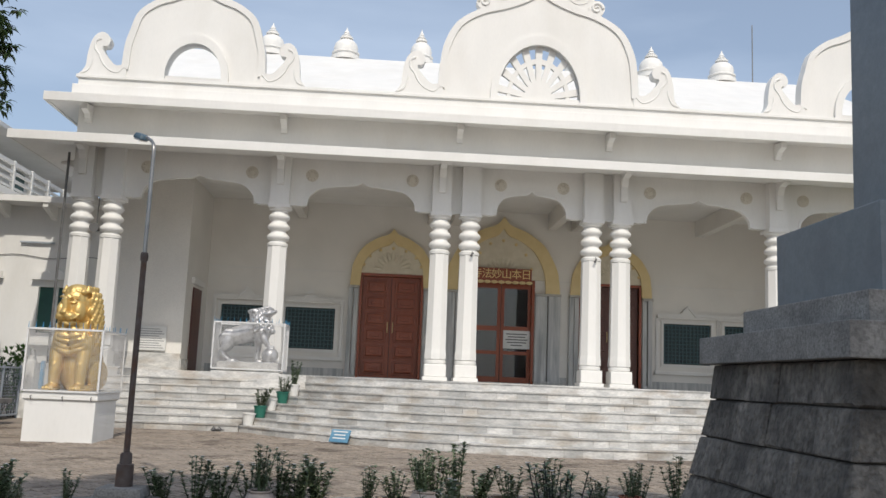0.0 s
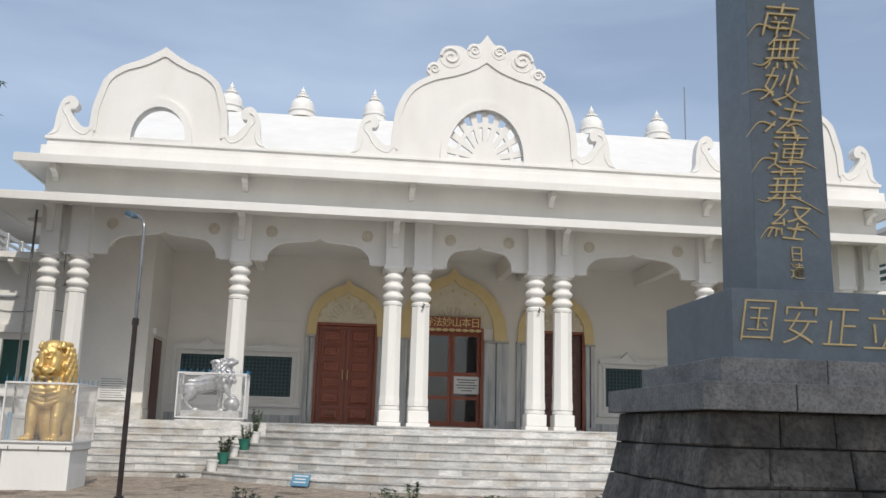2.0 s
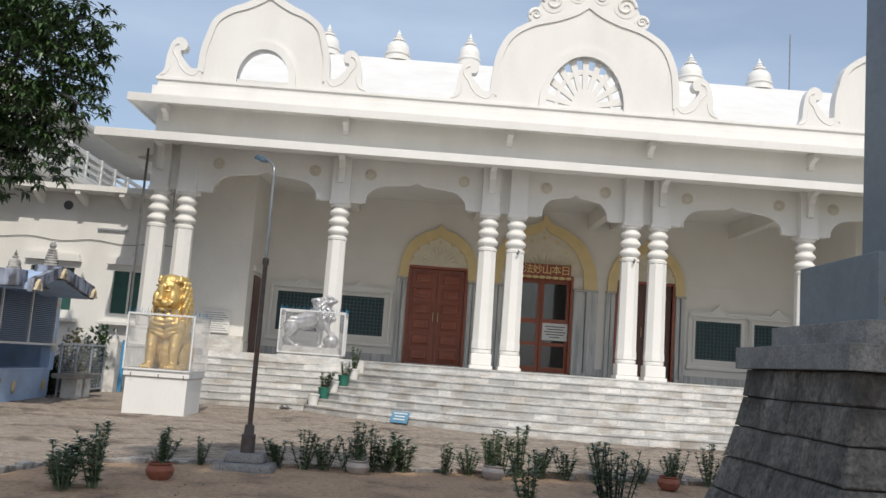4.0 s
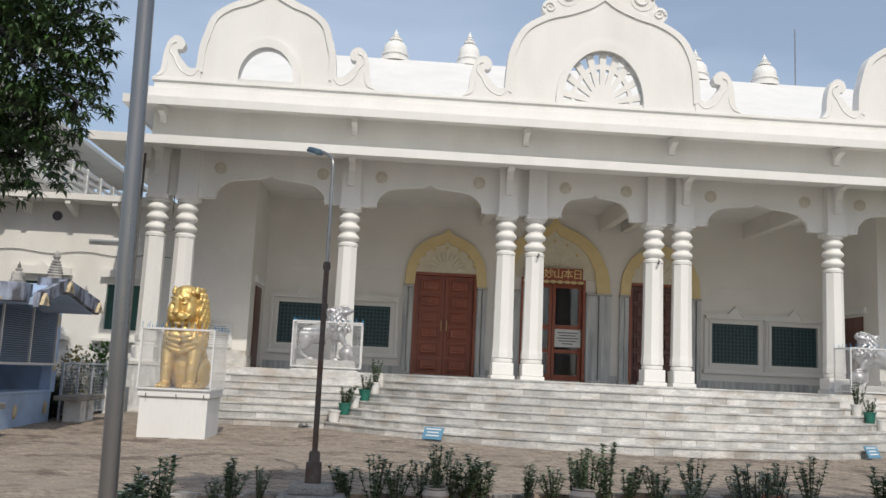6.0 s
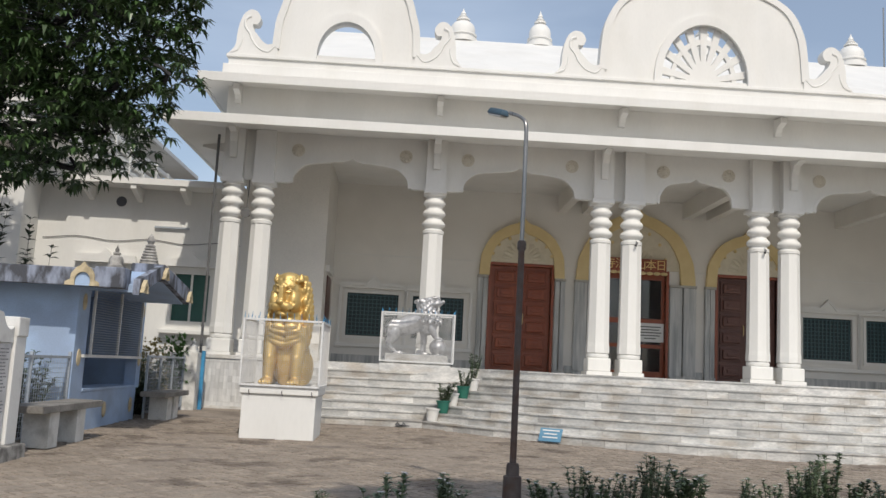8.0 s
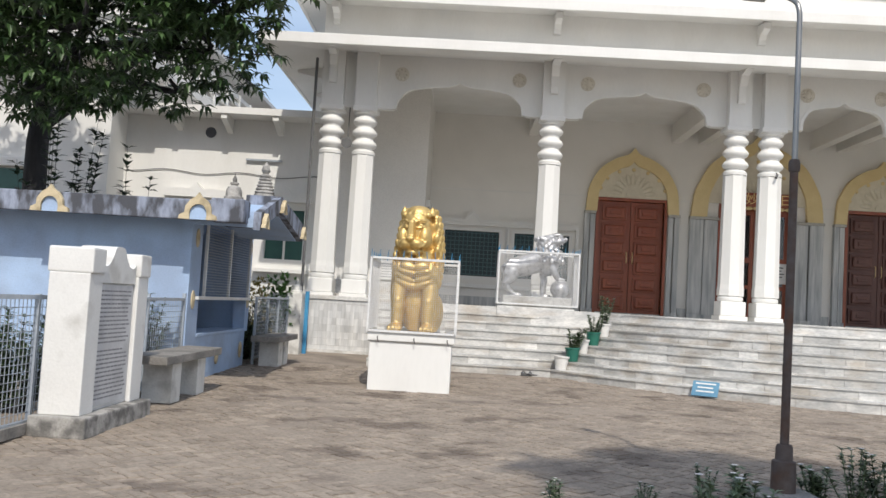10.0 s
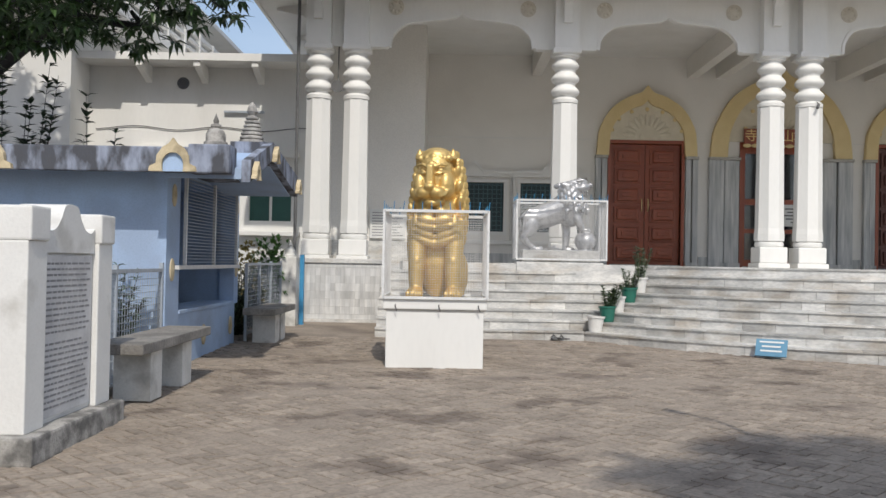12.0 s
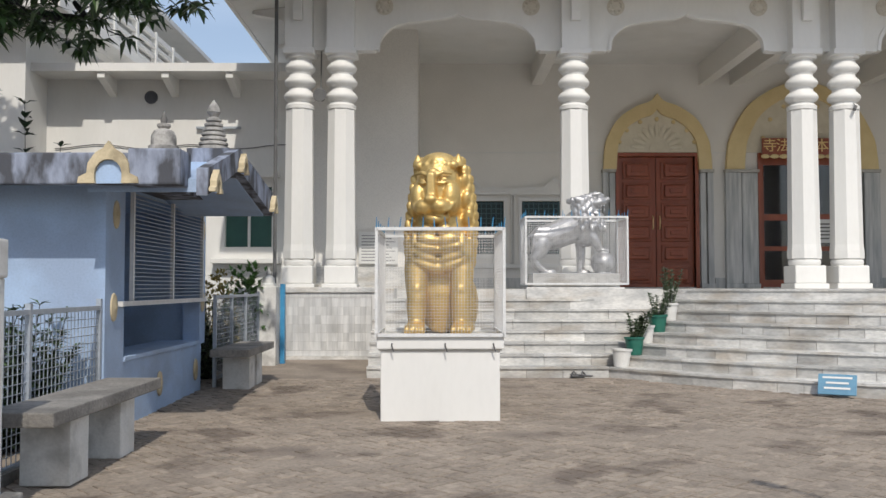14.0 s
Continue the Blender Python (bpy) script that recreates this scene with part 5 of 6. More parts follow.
def tree(name, label, at, trunk_r, trunk_h, blobs, clusters, seed, ln, wd, mat, per=9, droop=0.5):
    """A tapered trunk, limbs to every mass of the crown, and drooping leaf rosettes with gaps between."""
    r = random.Random(seed)
    t = thing(name, label, "tree")
    b = Vector(at)
    bm = bmesh.new()
    top = b + Vector((0.15, 0.1, trunk_h))
    tube(bm, [b, b + Vector((0.05, 0, trunk_h * 0.3)), b + Vector((0.0, 0.06, trunk_h * 0.7)), top], trunk_r * 1.15, trunk_r * 0.8, 14)
    part("trunk", bm, BARK, t, smooth=True)
    lv = bmesh.new()
    tw = bmesh.new()
    total = sum(q[1][0] * q[1][1] * q[1][2] for q in blobs)
    for c, rad in blobs:
        c = Vector(c)
        start = b + Vector((0.1, 0.06, trunk_h * r.uniform(0.75, 1.0)))
        mid = start.lerp(c, 0.5) + Vector((r.uniform(-0.5, 0.5), r.uniform(-0.5, 0.5), 0.4))
        part("limb", tube(bmesh.new(), curve_points([start, mid, c, c + Vector((r.uniform(-0.4, 0.4), r.uniform(-0.4, 0.4), rad[2] * 0.5))], 4), trunk_r * 0.42, 0.03, 8), BARK, t, smooth=True)
        n = int(clusters * rad[0] * rad[1] * rad[2] / total)
        for _ in range(n):
            d = Vector((r.gauss(0, 1), r.gauss(0, 1), r.gauss(0, 1))).normalized() * (r.uniform(0.25, 1.0) ** 0.5)
            wob = 1 + 0.22 * noise.noise(Vector((d.x * 2.5, d.y * 2.5, d.z * 2.5)) + c)
            p = c + Vector((d.x * rad[0], d.y * rad[1], d.z * rad[2])) * wob
            if r.random() < 0.35:
                tube(tw, [c.lerp(p, 0.6), p], 0.012, 0.006, 4)
            for k in range(per):
                a = 2 * math.pi * (k + r.random()) / per
                w = Vector((math.cos(a), math.sin(a), r.uniform(-0.8, 0.45))).normalized()
                leaf(lv, p, w, Vector((0, 0, 1)), ln * r.uniform(0.7, 1.25), wd * r.uniform(0.8, 1.2), droop * r.uniform(0.4, 1.2))
    tagged(plant_mesh("twig", tw, BARK, t), kind="stuff")
    tagged(plant_mesh("crown", lv, mat, t), kind="stuff")
    return t


tree("mango_tree", "large dark green mango tree with long drooping leaves", (-14.05, 21.0, 0.05), 0.24, 6.0,
     [((-10.0, 17.6, 7.4), (2.1, 1.8, 1.7)), ((-11.6, 17.2, 5.6), (2.2, 1.7, 1.5)), ((-13.8, 18.0, 6.6), (2.4, 2.0, 2.2)), ((-9.7, 18.0, 5.5), (1.3, 1.2, 0.85)), ((-12.2, 18.6, 9.0), (2.6, 2.2, 1.7)),
      ((-15.8, 17.5, 5.2), (2.2, 1.8, 1.9)), ((-9.1, 17.6, 8.3), (1.3, 1.2, 0.9)), ((-15.5, 20.5, 8.6), (2.8, 2.4, 2.0)), ((-12.4, 17.2, 4.35), (1.1, 0.9, 0.5)), ((-10.4, 18.4, 4.85), (0.8, 0.7, 0.45)), ((-8.5, 17.4, 6.4), (0.75, 0.7, 0.6)), ((-9.3, 17.2, 6.2), (1.1, 1.0, 0.8))],
     4600, 7, 0.25, 0.084, MANGO, droop=0.35)
# tall trees behind the walk, which shade the garden and the monument
tree("shade_tree", "tall broad shade tree behind the garden", (12.0, -13.5, 0), 0.42, 13.0,
     [((2.0, -11.2, 16.6), (3.0, 2.8, 1.3)), ((5.8, -9.9, 17.0), (3.0, 3.2, 1.4)), ((6.2, -6.1, 17.4), (2.6, 1.9, 1.1)), ((2.2, -7.6, 16.8), (2.3, 2.0, 1.1)), ((9.6, -10.2, 17.4), (3.2, 3.4, 1.5)), ((9.8, -6.5, 17.2), (2.4, 2.0, 1.2)), ((-1.2, -11.3, 16.5), (1.8, 2.2, 1.0)), ((-3.6, -9.6, 16.4), (1.8, 2.0, 0.9)), ((-0.7, -8.0, 16.5), (2.0, 1.8, 0.9)), ((-0.3, -4.7, 16.6), (1.7, 1.4, 0.9))],
     2600, 11, 0.62, 0.24, MANGO, per=8)
for k, (x, y, hh) in enumerate(((-26, 46, 11), (-33, 40, 12), (40, 60, 13), (30, 56, 15), (52, 50, 14), (-22, 52, 9))):
    tree("far_tree", "distant dark green tree behind the temple", (x, y, 0), 0.3, hh * 0.5,
         [((x, y, hh * 0.75), (3.4, 3.0, 2.8)), ((x + 2.6, y, hh * 0.62), (2.4, 2.4, 2.0)), ((x - 2.5, y + 1, hh * 0.66), (2.6, 2.4, 2.2))], 380, 20 + k, 0.75, 0.34, FARLEAF, per=7)

# ---------------------------------------------------------------- garden with the stone monument
EDGE = curve_points([(-4.95, 7.0, 0), (-4.85, 8.5, 0), (-4.3, 9.3, 0), (-3.4, 9.72, 0), (-2.3, 10.02, 0), (-0.6, 10.5, 0), (0.97, 10.85, 0), (3.35, 11.25, 0), (6.5, 11.5, 0), (10.0, 11.3, 0)], 6)
bm = bmesh.new()
ring = [(a, b) for a, b, _ in EDGE] + [(10, -6), (-2.0, -6), (-3.6, 1.0), (-4.6, 4.5)]
slab(bm, ring, -0.029, -0.012, "xy")
structure("sand_bed", bm, SAND, "bare trodden sand of the garden")
def in_ring(x, y):
    hit = False
    for (x0, y0), (x1, y1) in zip(ring, ring[1:] + ring[:1]):
        if (y0 > y) != (y1 > y) and x < x0 + (y - y0) / (y1 - y0) * (x1 - x0):
            hit = not hit
    return hit
vv, ff, idx, STEP = [], [], {}, 0.055
for i in range(110):
    for j in range(240):
        x, y = -4.9 + i * STEP, -2.2 + j * STEP
        if in_ring(x, y) and x < 1.1:
            p = Vector((x, y, 0))
            z = 0.011 * noise.noise(p * 4.2) + 0.009 * noise.noise(p * 9.0) + 0.006 * noise.noise(p * 1.3)
            idx[i, j] = len(vv)
            vv.append((x, y, max(-0.011, z) + rise(y) * 0.9))
for i, j in list(idx):
    q = [(i, j), (i + 1, j), (i + 1, j + 1), (i, j + 1)]
    if all(k in idx for k in q):
        ff.append([idx[k] for k in q])
me = bpy.data.meshes.new("sand_surface")
me.from_pydata(vv, [], ff)
me.materials.append(SAND)
me.polygons.foreach_set("use_smooth", [True] * len(me.polygons))
tagged(new("sand_surface", me), "uneven trodden brown sand", "sand", kind="stuff")
kerb = thing("garden_kerb", "low worn brick edging along the garden", "kerb", kind="structure")
acc, i = 0.0, 0
pts = [Vector(p) for p in EDGE]
for a, b in zip(pts, pts[1:]):
    d = (b - a)
    n = max(1, round(d.length / 0.23))
    for k in range(n):
        c = a.lerp(b, (k + 0.5) / n)
        me_ang = math.degrees(math.atan2(d.y, d.x))
        ob = part("brick", B(-0.108, 0.108, -0.05, 0.05, -0.03, 0.05 + RNG.uniform(-0.02, 0.02), bevel=0.008), STAINED if RNG.random() < 0.6 else BRICK, kerb)
        ob.matrix_basis = pose(c.x, c.y, rise(c.y), RNG.uniform(-4, 4), RNG.uniform(-4, 4), me_ang + RNG.uniform(-4, 4))

MX, MY = 3.4, 5.47
mon = thing("stone_monument", "battered granite base with tall dark inscribed stele", "monument", at=pose(MX, MY, 0))
def half(z):
    return 1.0 + 0.33 * max(0.0, (1.6 - z) / 1.38) ** 1.45
part("plinth", B(-1.54, 1.54, -1.54, 1.54, -0.02, 0.22, bevel=0.015), GRANITE_SMOOTH, mon, "smooth grey granite plinth")
bm = bmesh.new()
zs = [0.2, 0.5, 0.8, 1.08, 1.35, 1.6]
for z0, z1 in zip(zs, zs[1:]):
    h0, h1 = half(z0) - 0.022, half(z1) - 0.022
    box(bm, -h0, h0, -h0, h0, z0, z1, top=(h0 - h1, h0 - h1))
part("core", bm, GAP, mon)
r = random.Random(8)
for row, (z0, z1) in enumerate(zip(zs, zs[1:])):
    z0 = max(z0, 0.221)
    for face in range(4):
        h0, h1 = half(z0), half(z1)
        u = -1.0
        cuts = [-1.0]
        while u < 1.0:
            u += r.uniform(0.38, 0.62)
            cuts.append(u if u < 0.75 else 1.0)
            if u >= 0.75:
                break
        for a, b in zip(cuts, cuts[1:]):
            bm = bmesh.new()
            o = r.uniform(-0.006, 0.012)
            g = r.uniform(0.003, 0.006)
            v = []
            for z, h in ((z0 + g, h0), (z1 - g, h1)):
                inn = h - 0.2
                for q, d in ((a * h + (g if a > -1 else -o), -h - o), (b * h - (g if b < 1 else -o), -h - o), (max(-inn, min(inn, b * h)), -inn), (max(-inn, min(inn, a * h)), -inn)):
                    v.append(bm.verts.new((q, d, z)))
            # a dressed face with broken, set-back edges
            c = (v[0].co + v[1].co + v[5].co + v[4].co) / 4
            inner = []
            for k in (0, 1, 5, 4):
                p = v[k].co.lerp(c, 0.09) + Vector((r.uniform(-0.014, 0.014), -0.012, r.uniform(-0.01, 0.01)))
                v[k].co.y += 0.007
                inner.append(bm.verts.new(p))
            hub = bm.verts.new(c + Vector((r.uniform(-0.06, 0.06), -r.uniform(0.004, 0.022), r.uniform(-0.03, 0.03))))
            ring_ = [v[0], v[1], v[5], v[4]]
            for k in range(4):
                bm.faces.new((ring_[k], ring_[(k + 1) % 4], inner[(k + 1) % 4], inner[k]))
                bm.faces.new((inner[k], inner[(k + 1) % 4], hub))
            for f in ((3, 2, 1, 0), (4, 5, 6, 7), (1, 2, 6, 5), (2, 3, 7, 6), (3, 0, 4, 7)):
                bm.faces.new([v[k] for k in f])
            ob = part("stone_block", bm, GRANITE, mon)
            ob.matrix_basis = pose(0, 0, 0, 0, 0, 90 * face)
slabt = [(-1.10, -0.42), (-0.42, 0.33), (0.33, 1.10)]
for a, b in slabt:
    part("slab_stone", B(a + 0.004, b - 0.004, -1.10, 1.10, 1.602, 1.795, bevel=0.008), GRANITE_SMOOTH, mon, "overhanging granite slab")
for a, b in ((-0.86, -0.05), (-0.05, 0.86)):
    part("upper_slab", B(a + 0.003, b - 0.003, -0.86, 0.86, 1.797, 1.985, bevel=0.01), GRANITE_SMOOTH, mon)
part("inscribed_block", B(-0.68, 0.68, -0.68, 0.68, 1.987, 2.52, bevel=0.008), SLATE, mon, "dark blue-grey polished block with gilt characters")
part("shaft", B(-0.31, 0.335, -0.345, 0.30, 2.522, 5.75, bevel=0.008, top=(0.02, 0.02)), SLATE, mon, "tall dark blue-grey stone shaft with gilt characters")
for k, ch in enumerate("南無妙法蓮華経"):
    writing("character", ch, 0.34, GILT, mon, pose(-0.05 + 0.02 * math.sin(k * 2.1), -0.348, 4.86 - k * 0.292, 90) @ pose(0, 0, 0, 0, 0, 5 * math.sin(k * 1.7)), 0.012, "CENTER", 0.014, 0.28)
for k, ch in enumerate("日達"):
    writing("character", ch, 0.16, GILT, mon, pose(0.03, -0.348, 2.86 - k * 0.14, 90) @ Matrix.Diagonal((0.8, 0.9, 1, 1)), 0.01, "CENTER", 0.008)
for k, ch in enumerate("国安正立"):
    writing("character", ch, 0.38, GILT, mon, pose(-0.50 + k * 0.325, -0.682, 2.26 - 0.015 * k, 90, 0, 0) @ Matrix.Diagonal((0.82, 0.96, 1, 1)), 0.012, "CENTER", 0.018, 0.2)
for k in range(7):
    for s in (-1, 1):
        z = 4.80 - k * 0.292
        ln = RNG.uniform(0.18, 0.30)
        q = curve_points([(s * 0.05 - 0.05, -0.349, z + 0.02), (s * (0.05 + ln * 0.5) - 0.05, -0.349, z + RNG.uniform(-0.06, 0.05)), (s * (0.04 + ln) - 0.04, -0.349, z + RNG.uniform(-0.12, 0.02))], 5)
        part("brush_stroke", tube(bmesh.new(), q, 0.011, 0.003, 6), GILT, mon)

tb = thing("offering_table", "rough granite table on two thick stone legs", "table", at=pose(3.22, 3.5, 0))
part("foot_slab", B(-1.0, 1.0, -0.45, 0.36, -0.02, 0.09, bevel=0.015), GRANITE_SMOOTH, tb)
part("tabletop", B(-0.71, 0.90, -0.3, 0.27, 0.71, 0.83, bevel=0.02), GRANITE, tb, "rough-hewn granite top")
for a in (-0.43, 0.10):
    part("leg", B(a, a + 0.26, -0.17, 0.17, 0.09, 0.71, bevel=0.02), GRANITE, tb)


def bowl(x, y):
    b = thing("planter_bowl", "low dark red glazed planter dish on the stone table", "planter", "planter bowls", at=pose(x, y, 0.83) @ Matrix.Scale(0.86, 4))
    part("dish", L([(0.10, 0), (0.105, 0.012), (0.125, 0.05), (0.13, 0.075), (0.145, 0.08), (0.145, 0.095), (0.12, 0.095), (0.115, 0.06)], 24), BOWL, b, smooth=True)
    part("soil", L([(0.116, 0.055), (0.116, 0.072)], 20), SOIL, b)
    for k in range(4):
        part("foot", ball(bmesh.new(), (0.09 * math.cos(k * 1.57), 0.09 * math.sin(k * 1.57), 0.012), (0.02, 0.02, 0.012), 8), BOWL, b)
    return b


for x in (2.78, 3.14, 3.5):
    bowl(x, 3.42)

# gravel bed and flagstone edging round the monument
bm = B(1.0, 5.8, 2.2, 8.0, -0.02, 0.02)
structure("gravel_bed", bm, GRAVEL, "grey-brown gravel round the monument")
bm = bmesh.new()
r = random.Random(12)
vv, ff = [], []
for k in range(5200):
    x, y = r.uniform(1.05, 2.3), r.uniform(2.3, 7.9)
    if x > 1.84 and y > 3.9:
        x = r.uniform(1.05, 1.84)
    s = r.uniform(0.008, 0.02)
    o = len(vv)
    a = r.uniform(0, 3)
    for q in range(4):
        vv.append((x + s * math.cos(a + q * 1.57) * r.uniform(0.7, 1.2), y + s * math.sin(a + q * 1.57) * r.uniform(0.7, 1.2), 0.019))
    vv.append((x + r.uniform(-s, s) * 0.3, y, 0.019 + s * r.uniform(0.5, 1.0)))
    ff += [(o, o + 1, o + 4), (o + 1, o + 2, o + 4), (o + 2, o + 3, o + 4), (o + 3, o, o + 4)]
me = bpy.data.meshes.new("gravel_stones")
me.from_pydata(vv, [], ff)
me.materials.append(GRAVEL)
tagged(new("gravel_stones", me), "loose grey-brown gravel chips", "gravel", kind="stuff")
path = thing("flagstone_path", "narrow grey flagstone edging round the gravel bed", "path", kind="structure")
y = 1.2
while y < 8.1:
    ln = RNG.uniform(0.7, 1.1)
    part("flagstone", B(0.66, 1.02, y + 0.006, y + ln - 0.006, -0.02, 0.045 + RNG.uniform(-0.006, 0.006), bevel=0.006), FLAG, path)
    y += ln
x = 0.66
while x < 6.2:
    ln = RNG.uniform(0.7, 1.0)
    part("flagstone", B(x + 0.006, x + ln - 0.006, 8.02, 8.42, -0.02, 0.045 + RNG.uniform(-0.006, 0.006), bevel=0.006), FLAG, path)
    part("flagstone", B(x + 0.006, x + ln - 0.006, 2.62, 2.98, -0.02, 0.045 + RNG.uniform(-0.006, 0.006), bevel=0.006), FLAG, path)
    x += ln


def pot(name, label, mat, x, y, rad, h, round_=True, z=None, group="", grow=None):
    p = thing(name, label, "pot", group, at=pose(x, y, rise(y) if z is None else z, RNG.uniform(-3, 3), RNG.uniform(-3, 3), 0))
    prof = [(rad * 0.62, 0), (rad * 0.9, h * 0.25), (rad, h * 0.55), (rad * 0.86, h * 0.8), (rad * 0.74, h * 0.86), (rad * 0.86, h * 0.93), (rad * 0.86, h), (rad * 0.72, h), (rad * 0.7, h * 0.85)] if round_ else \
           [(rad * 0.72, 0), (rad * 0.93, h * 0.86), (rad * 0.93, h * 0.87), (rad * 1.03, h * 0.88), (rad * 1.03, h), (rad * 0.93, h), (rad * 0.9, h * 0.85)]
    part("pot_body", L(prof, 24), mat, p, smooth=True)
    part("soil", L([(rad * 0.68, h * 0.86), (rad * 0.70, h * 0.9)], 16), SOIL, p)
    return p


V = [shrub("periwinkle", "leafy green periwinkle shrub with small white flowers in the garden bed", 40 + k, (0.6, 0.76, 0.48, 0.68)[k], 10, 0.30, 0.082, 0.044, SHRUB, 9, "garden shrubs", 11, 0.0, SHRUB, 0.25, 0.08) for k in range(4)]
spots = [(-3.95, 7.1), (-3.75, 7.4), (-4.1, 7.35), (0.6, 10.6), (1.5, 10.75), (3.1, 11.0), (-0.95, 10.2), (-4.35, 9.05), (-3.7, 9.42), (-3.25, 9.62), (-2.3, 9.82), (-2.0, 9.9), (-1.75, 9.98), (-1.15, 10.15), (-0.75, 10.28), (-0.2, 10.42), (0.15, 10.5), (0.85, 10.65), (1.1, 10.7), (2.0, 10.85), (2.6, 10.92), (3.6, 11.05), (4.6, 11.15), (5.6, 11.25), (-1.45, 10.08), (0.4, 10.55)]
used = set()
for k, (x, y) in enumerate(spots):
    m = pose(x, y, rise(y) - 0.01, 0, 0, 67 * k) @ Matrix.Scale((0.55 if x < -3 and y > 8 else 0.78 + 0.3 * ((k * 7) % 5) / 4), 4)
    v = V[k % 4]
    if k % 4 in used:
        c = copy_thing(v, m)
    else:
        v.matrix_basis = m
        used.add(k % 4)
shrub("oleander_bush", "tall lush green shrub beside the flagstones", 60, 0.80, 38, 0.34, 0.13, 0.034, LUSH, 0, "", 14, 0.0, BARK, 0.1, 0.2).matrix_basis = pose(0.6, 3.5, 0) @ Matrix.Scale(0.88, 4)
shrub("oleander_bush", "pale green flowering shrub beside the gravel", 61, 0.78, 20, 0.32, 0.09, 0.034, SHRUB, 5, "", 10).matrix_basis = pose(1.45, 7.55, 0)
for x, y, q in ((1.22, 3.6, 0.78), (1.36, 3.85, 0.7), (2.35, 2.75, 0.45), (2.9, 2.65, 0.4), (3.4, 2.7, 0.42), (1.75, 2.95, 0.4), (3.9, 2.75, 0.45)):
    m = copy_thing(V[2], pose(x, y, 0, 0, 0, 90 * x) @ Matrix.Scale(q, 4))
pot("clay_pot", "round terracotta pot on the sand", TERRA, 0.27, 4.5, 0.125, 0.17)
pot("clay_pot", "limewashed round pot with a leafy shrub", OLDPOT, 0.42, 6.35, 0.14, 0.21)
copy_thing(V[1], pose(0.42, 6.35, 0.2, 0, 0, 30) @ Matrix.Scale(0.8, 4))
for x, y, mt in ((-1.31, 9.85, OLDPOT), (0.44, 10.2, OLDPOT), (2.83, 10.4, TERRA), (-3.35, 8.25, TERRA)):
    pot("clay_pot", "weathered round pot in the garden border", mt, x, y, 0.155, 0.18)
    copy_thing(V[int(x * 3) % 4], pose(x, y, 0.16, 0, 0, 50 * x) @ Matrix.Scale(0.75, 4))
pot("clay_pot", "small terracotta pot with a spiky succulent", TERRA, 1.5, 3.55, 0.085, 0.19)
shrub("succulent", "spiky upright dark green succulent in a clay pot", 70, 0.42, 16, 0.2, 0.05, 0.02, SHRUB, 0, "", 12, 0.17, LUSH).matrix_basis = pose(1.5, 3.55, 0)

# pots at the ends of the curved steps
for s in (-1, 1):
    for k, (rr, a, z, mt, q) in enumerate(((8.74, 0.897, 0.255, WHITEPOT, 0), (8.47, 0.893, 0.42, GREENPOT, 1), (8.19, 0.895, 0.585, WHITEPOT, 0), (7.91, 0.892, 0.75, GREENPOT, 1), (7.63, 0.892, 0.915, WHITEPOT, 1))):
        x, y = CX + s * rr * math.sin(a), 25.95 - rr * math.cos(a)
        pot("flower_pot", ("green" if mt is GREENPOT else "white") + " plastic flower pot beside the steps", mt, x, y, 0.15, 0.27, False, z, "step pots")
        if q:
            copy_thing(V[(k + 1) % 4], pose(x, y, z + 0.2, 0, 0, 70 * k) @ Matrix.Scale(0.95, 4))


def board(x, y, rz):
    """A small painted tin sign propped on the lowest step."""
    b = thing("small_sign", "small light blue sign with faded writing leaning on the bottom step", "sign", "step signs", at=pose(x, y, rise(y) + 0.02, -28, 0, rz))
    part("plate", B(-0.22, 0.22, -0.012, 0.012, 0, 0.27, bevel=0.004), SIGNBLUE, b)
    for k, w in enumerate((0.17, 0.13, 0.15)):
        part("text_line", B(-w, w, -0.016, -0.0125, 0.21 - k * 0.07, 0.235 - k * 0.07), PAPER, b)
    return b


board(-0.95, 18.12, -30)
board(2 * CX + 0.95, 18.12, 30)
sh = thing("sandal", "worn dark sandal lying on the pavement", "footwear", at=pose(-3.75, 20.35, rise(20.4)))
part("sole", B(-0.12, -0.03, -0.13, 0.13, 0.0, 0.025, bevel=0.012), INK, sh)
part("strap", tube(bmesh.new(), [(-0.12, 0.02, 0.02), (-0.075, 0.04, 0.07), (-0.03, 0.02, 0.02)], 0.014, seg=6), INK, sh)
copy_thing(sh, pose(-3.62, 20.38, rise(20.4), 0, 0, 40))

# ---------------------------------------------------------------- lamp posts
lp = thing("lamp_post", "thin grey street lamp post on a stone block", "street lamp", at=pose(-2.67, 9.6, -0.1))
part("footing", B(-0.40, 0.40, -0.36, 0.28, -0.03, 0.19, bevel=0.04, top=(0.05, 0.04)), GRANITE_SMOOTH, lp, "rough stone footing")
part("footing", B(-0.25, 0.24, -0.21, 0.2, 0.19, 0.30, bevel=0.03, top=(0.02, 0.01)), GRANITE_SMOOTH, lp)
part("sleeve", L([(0.09, 0.28), (0.085, 0.52), (0.062, 0.53), (0.06, 0.62), (0.05, 0.64)], 16), RUST, lp, "rusty base sleeve", smooth=True)
part("pole", tube(bmesh.new(), [(0, 0, 0.6), (0.0, 0, 2.66)], 0.032, 0.03, 12), RUST, lp, smooth=True)
part("collar", L([(0.038, 2.64), (0.042, 2.66), (0.042, 2.71), (0.034, 2.73)], 12), RUST, lp, smooth=True)
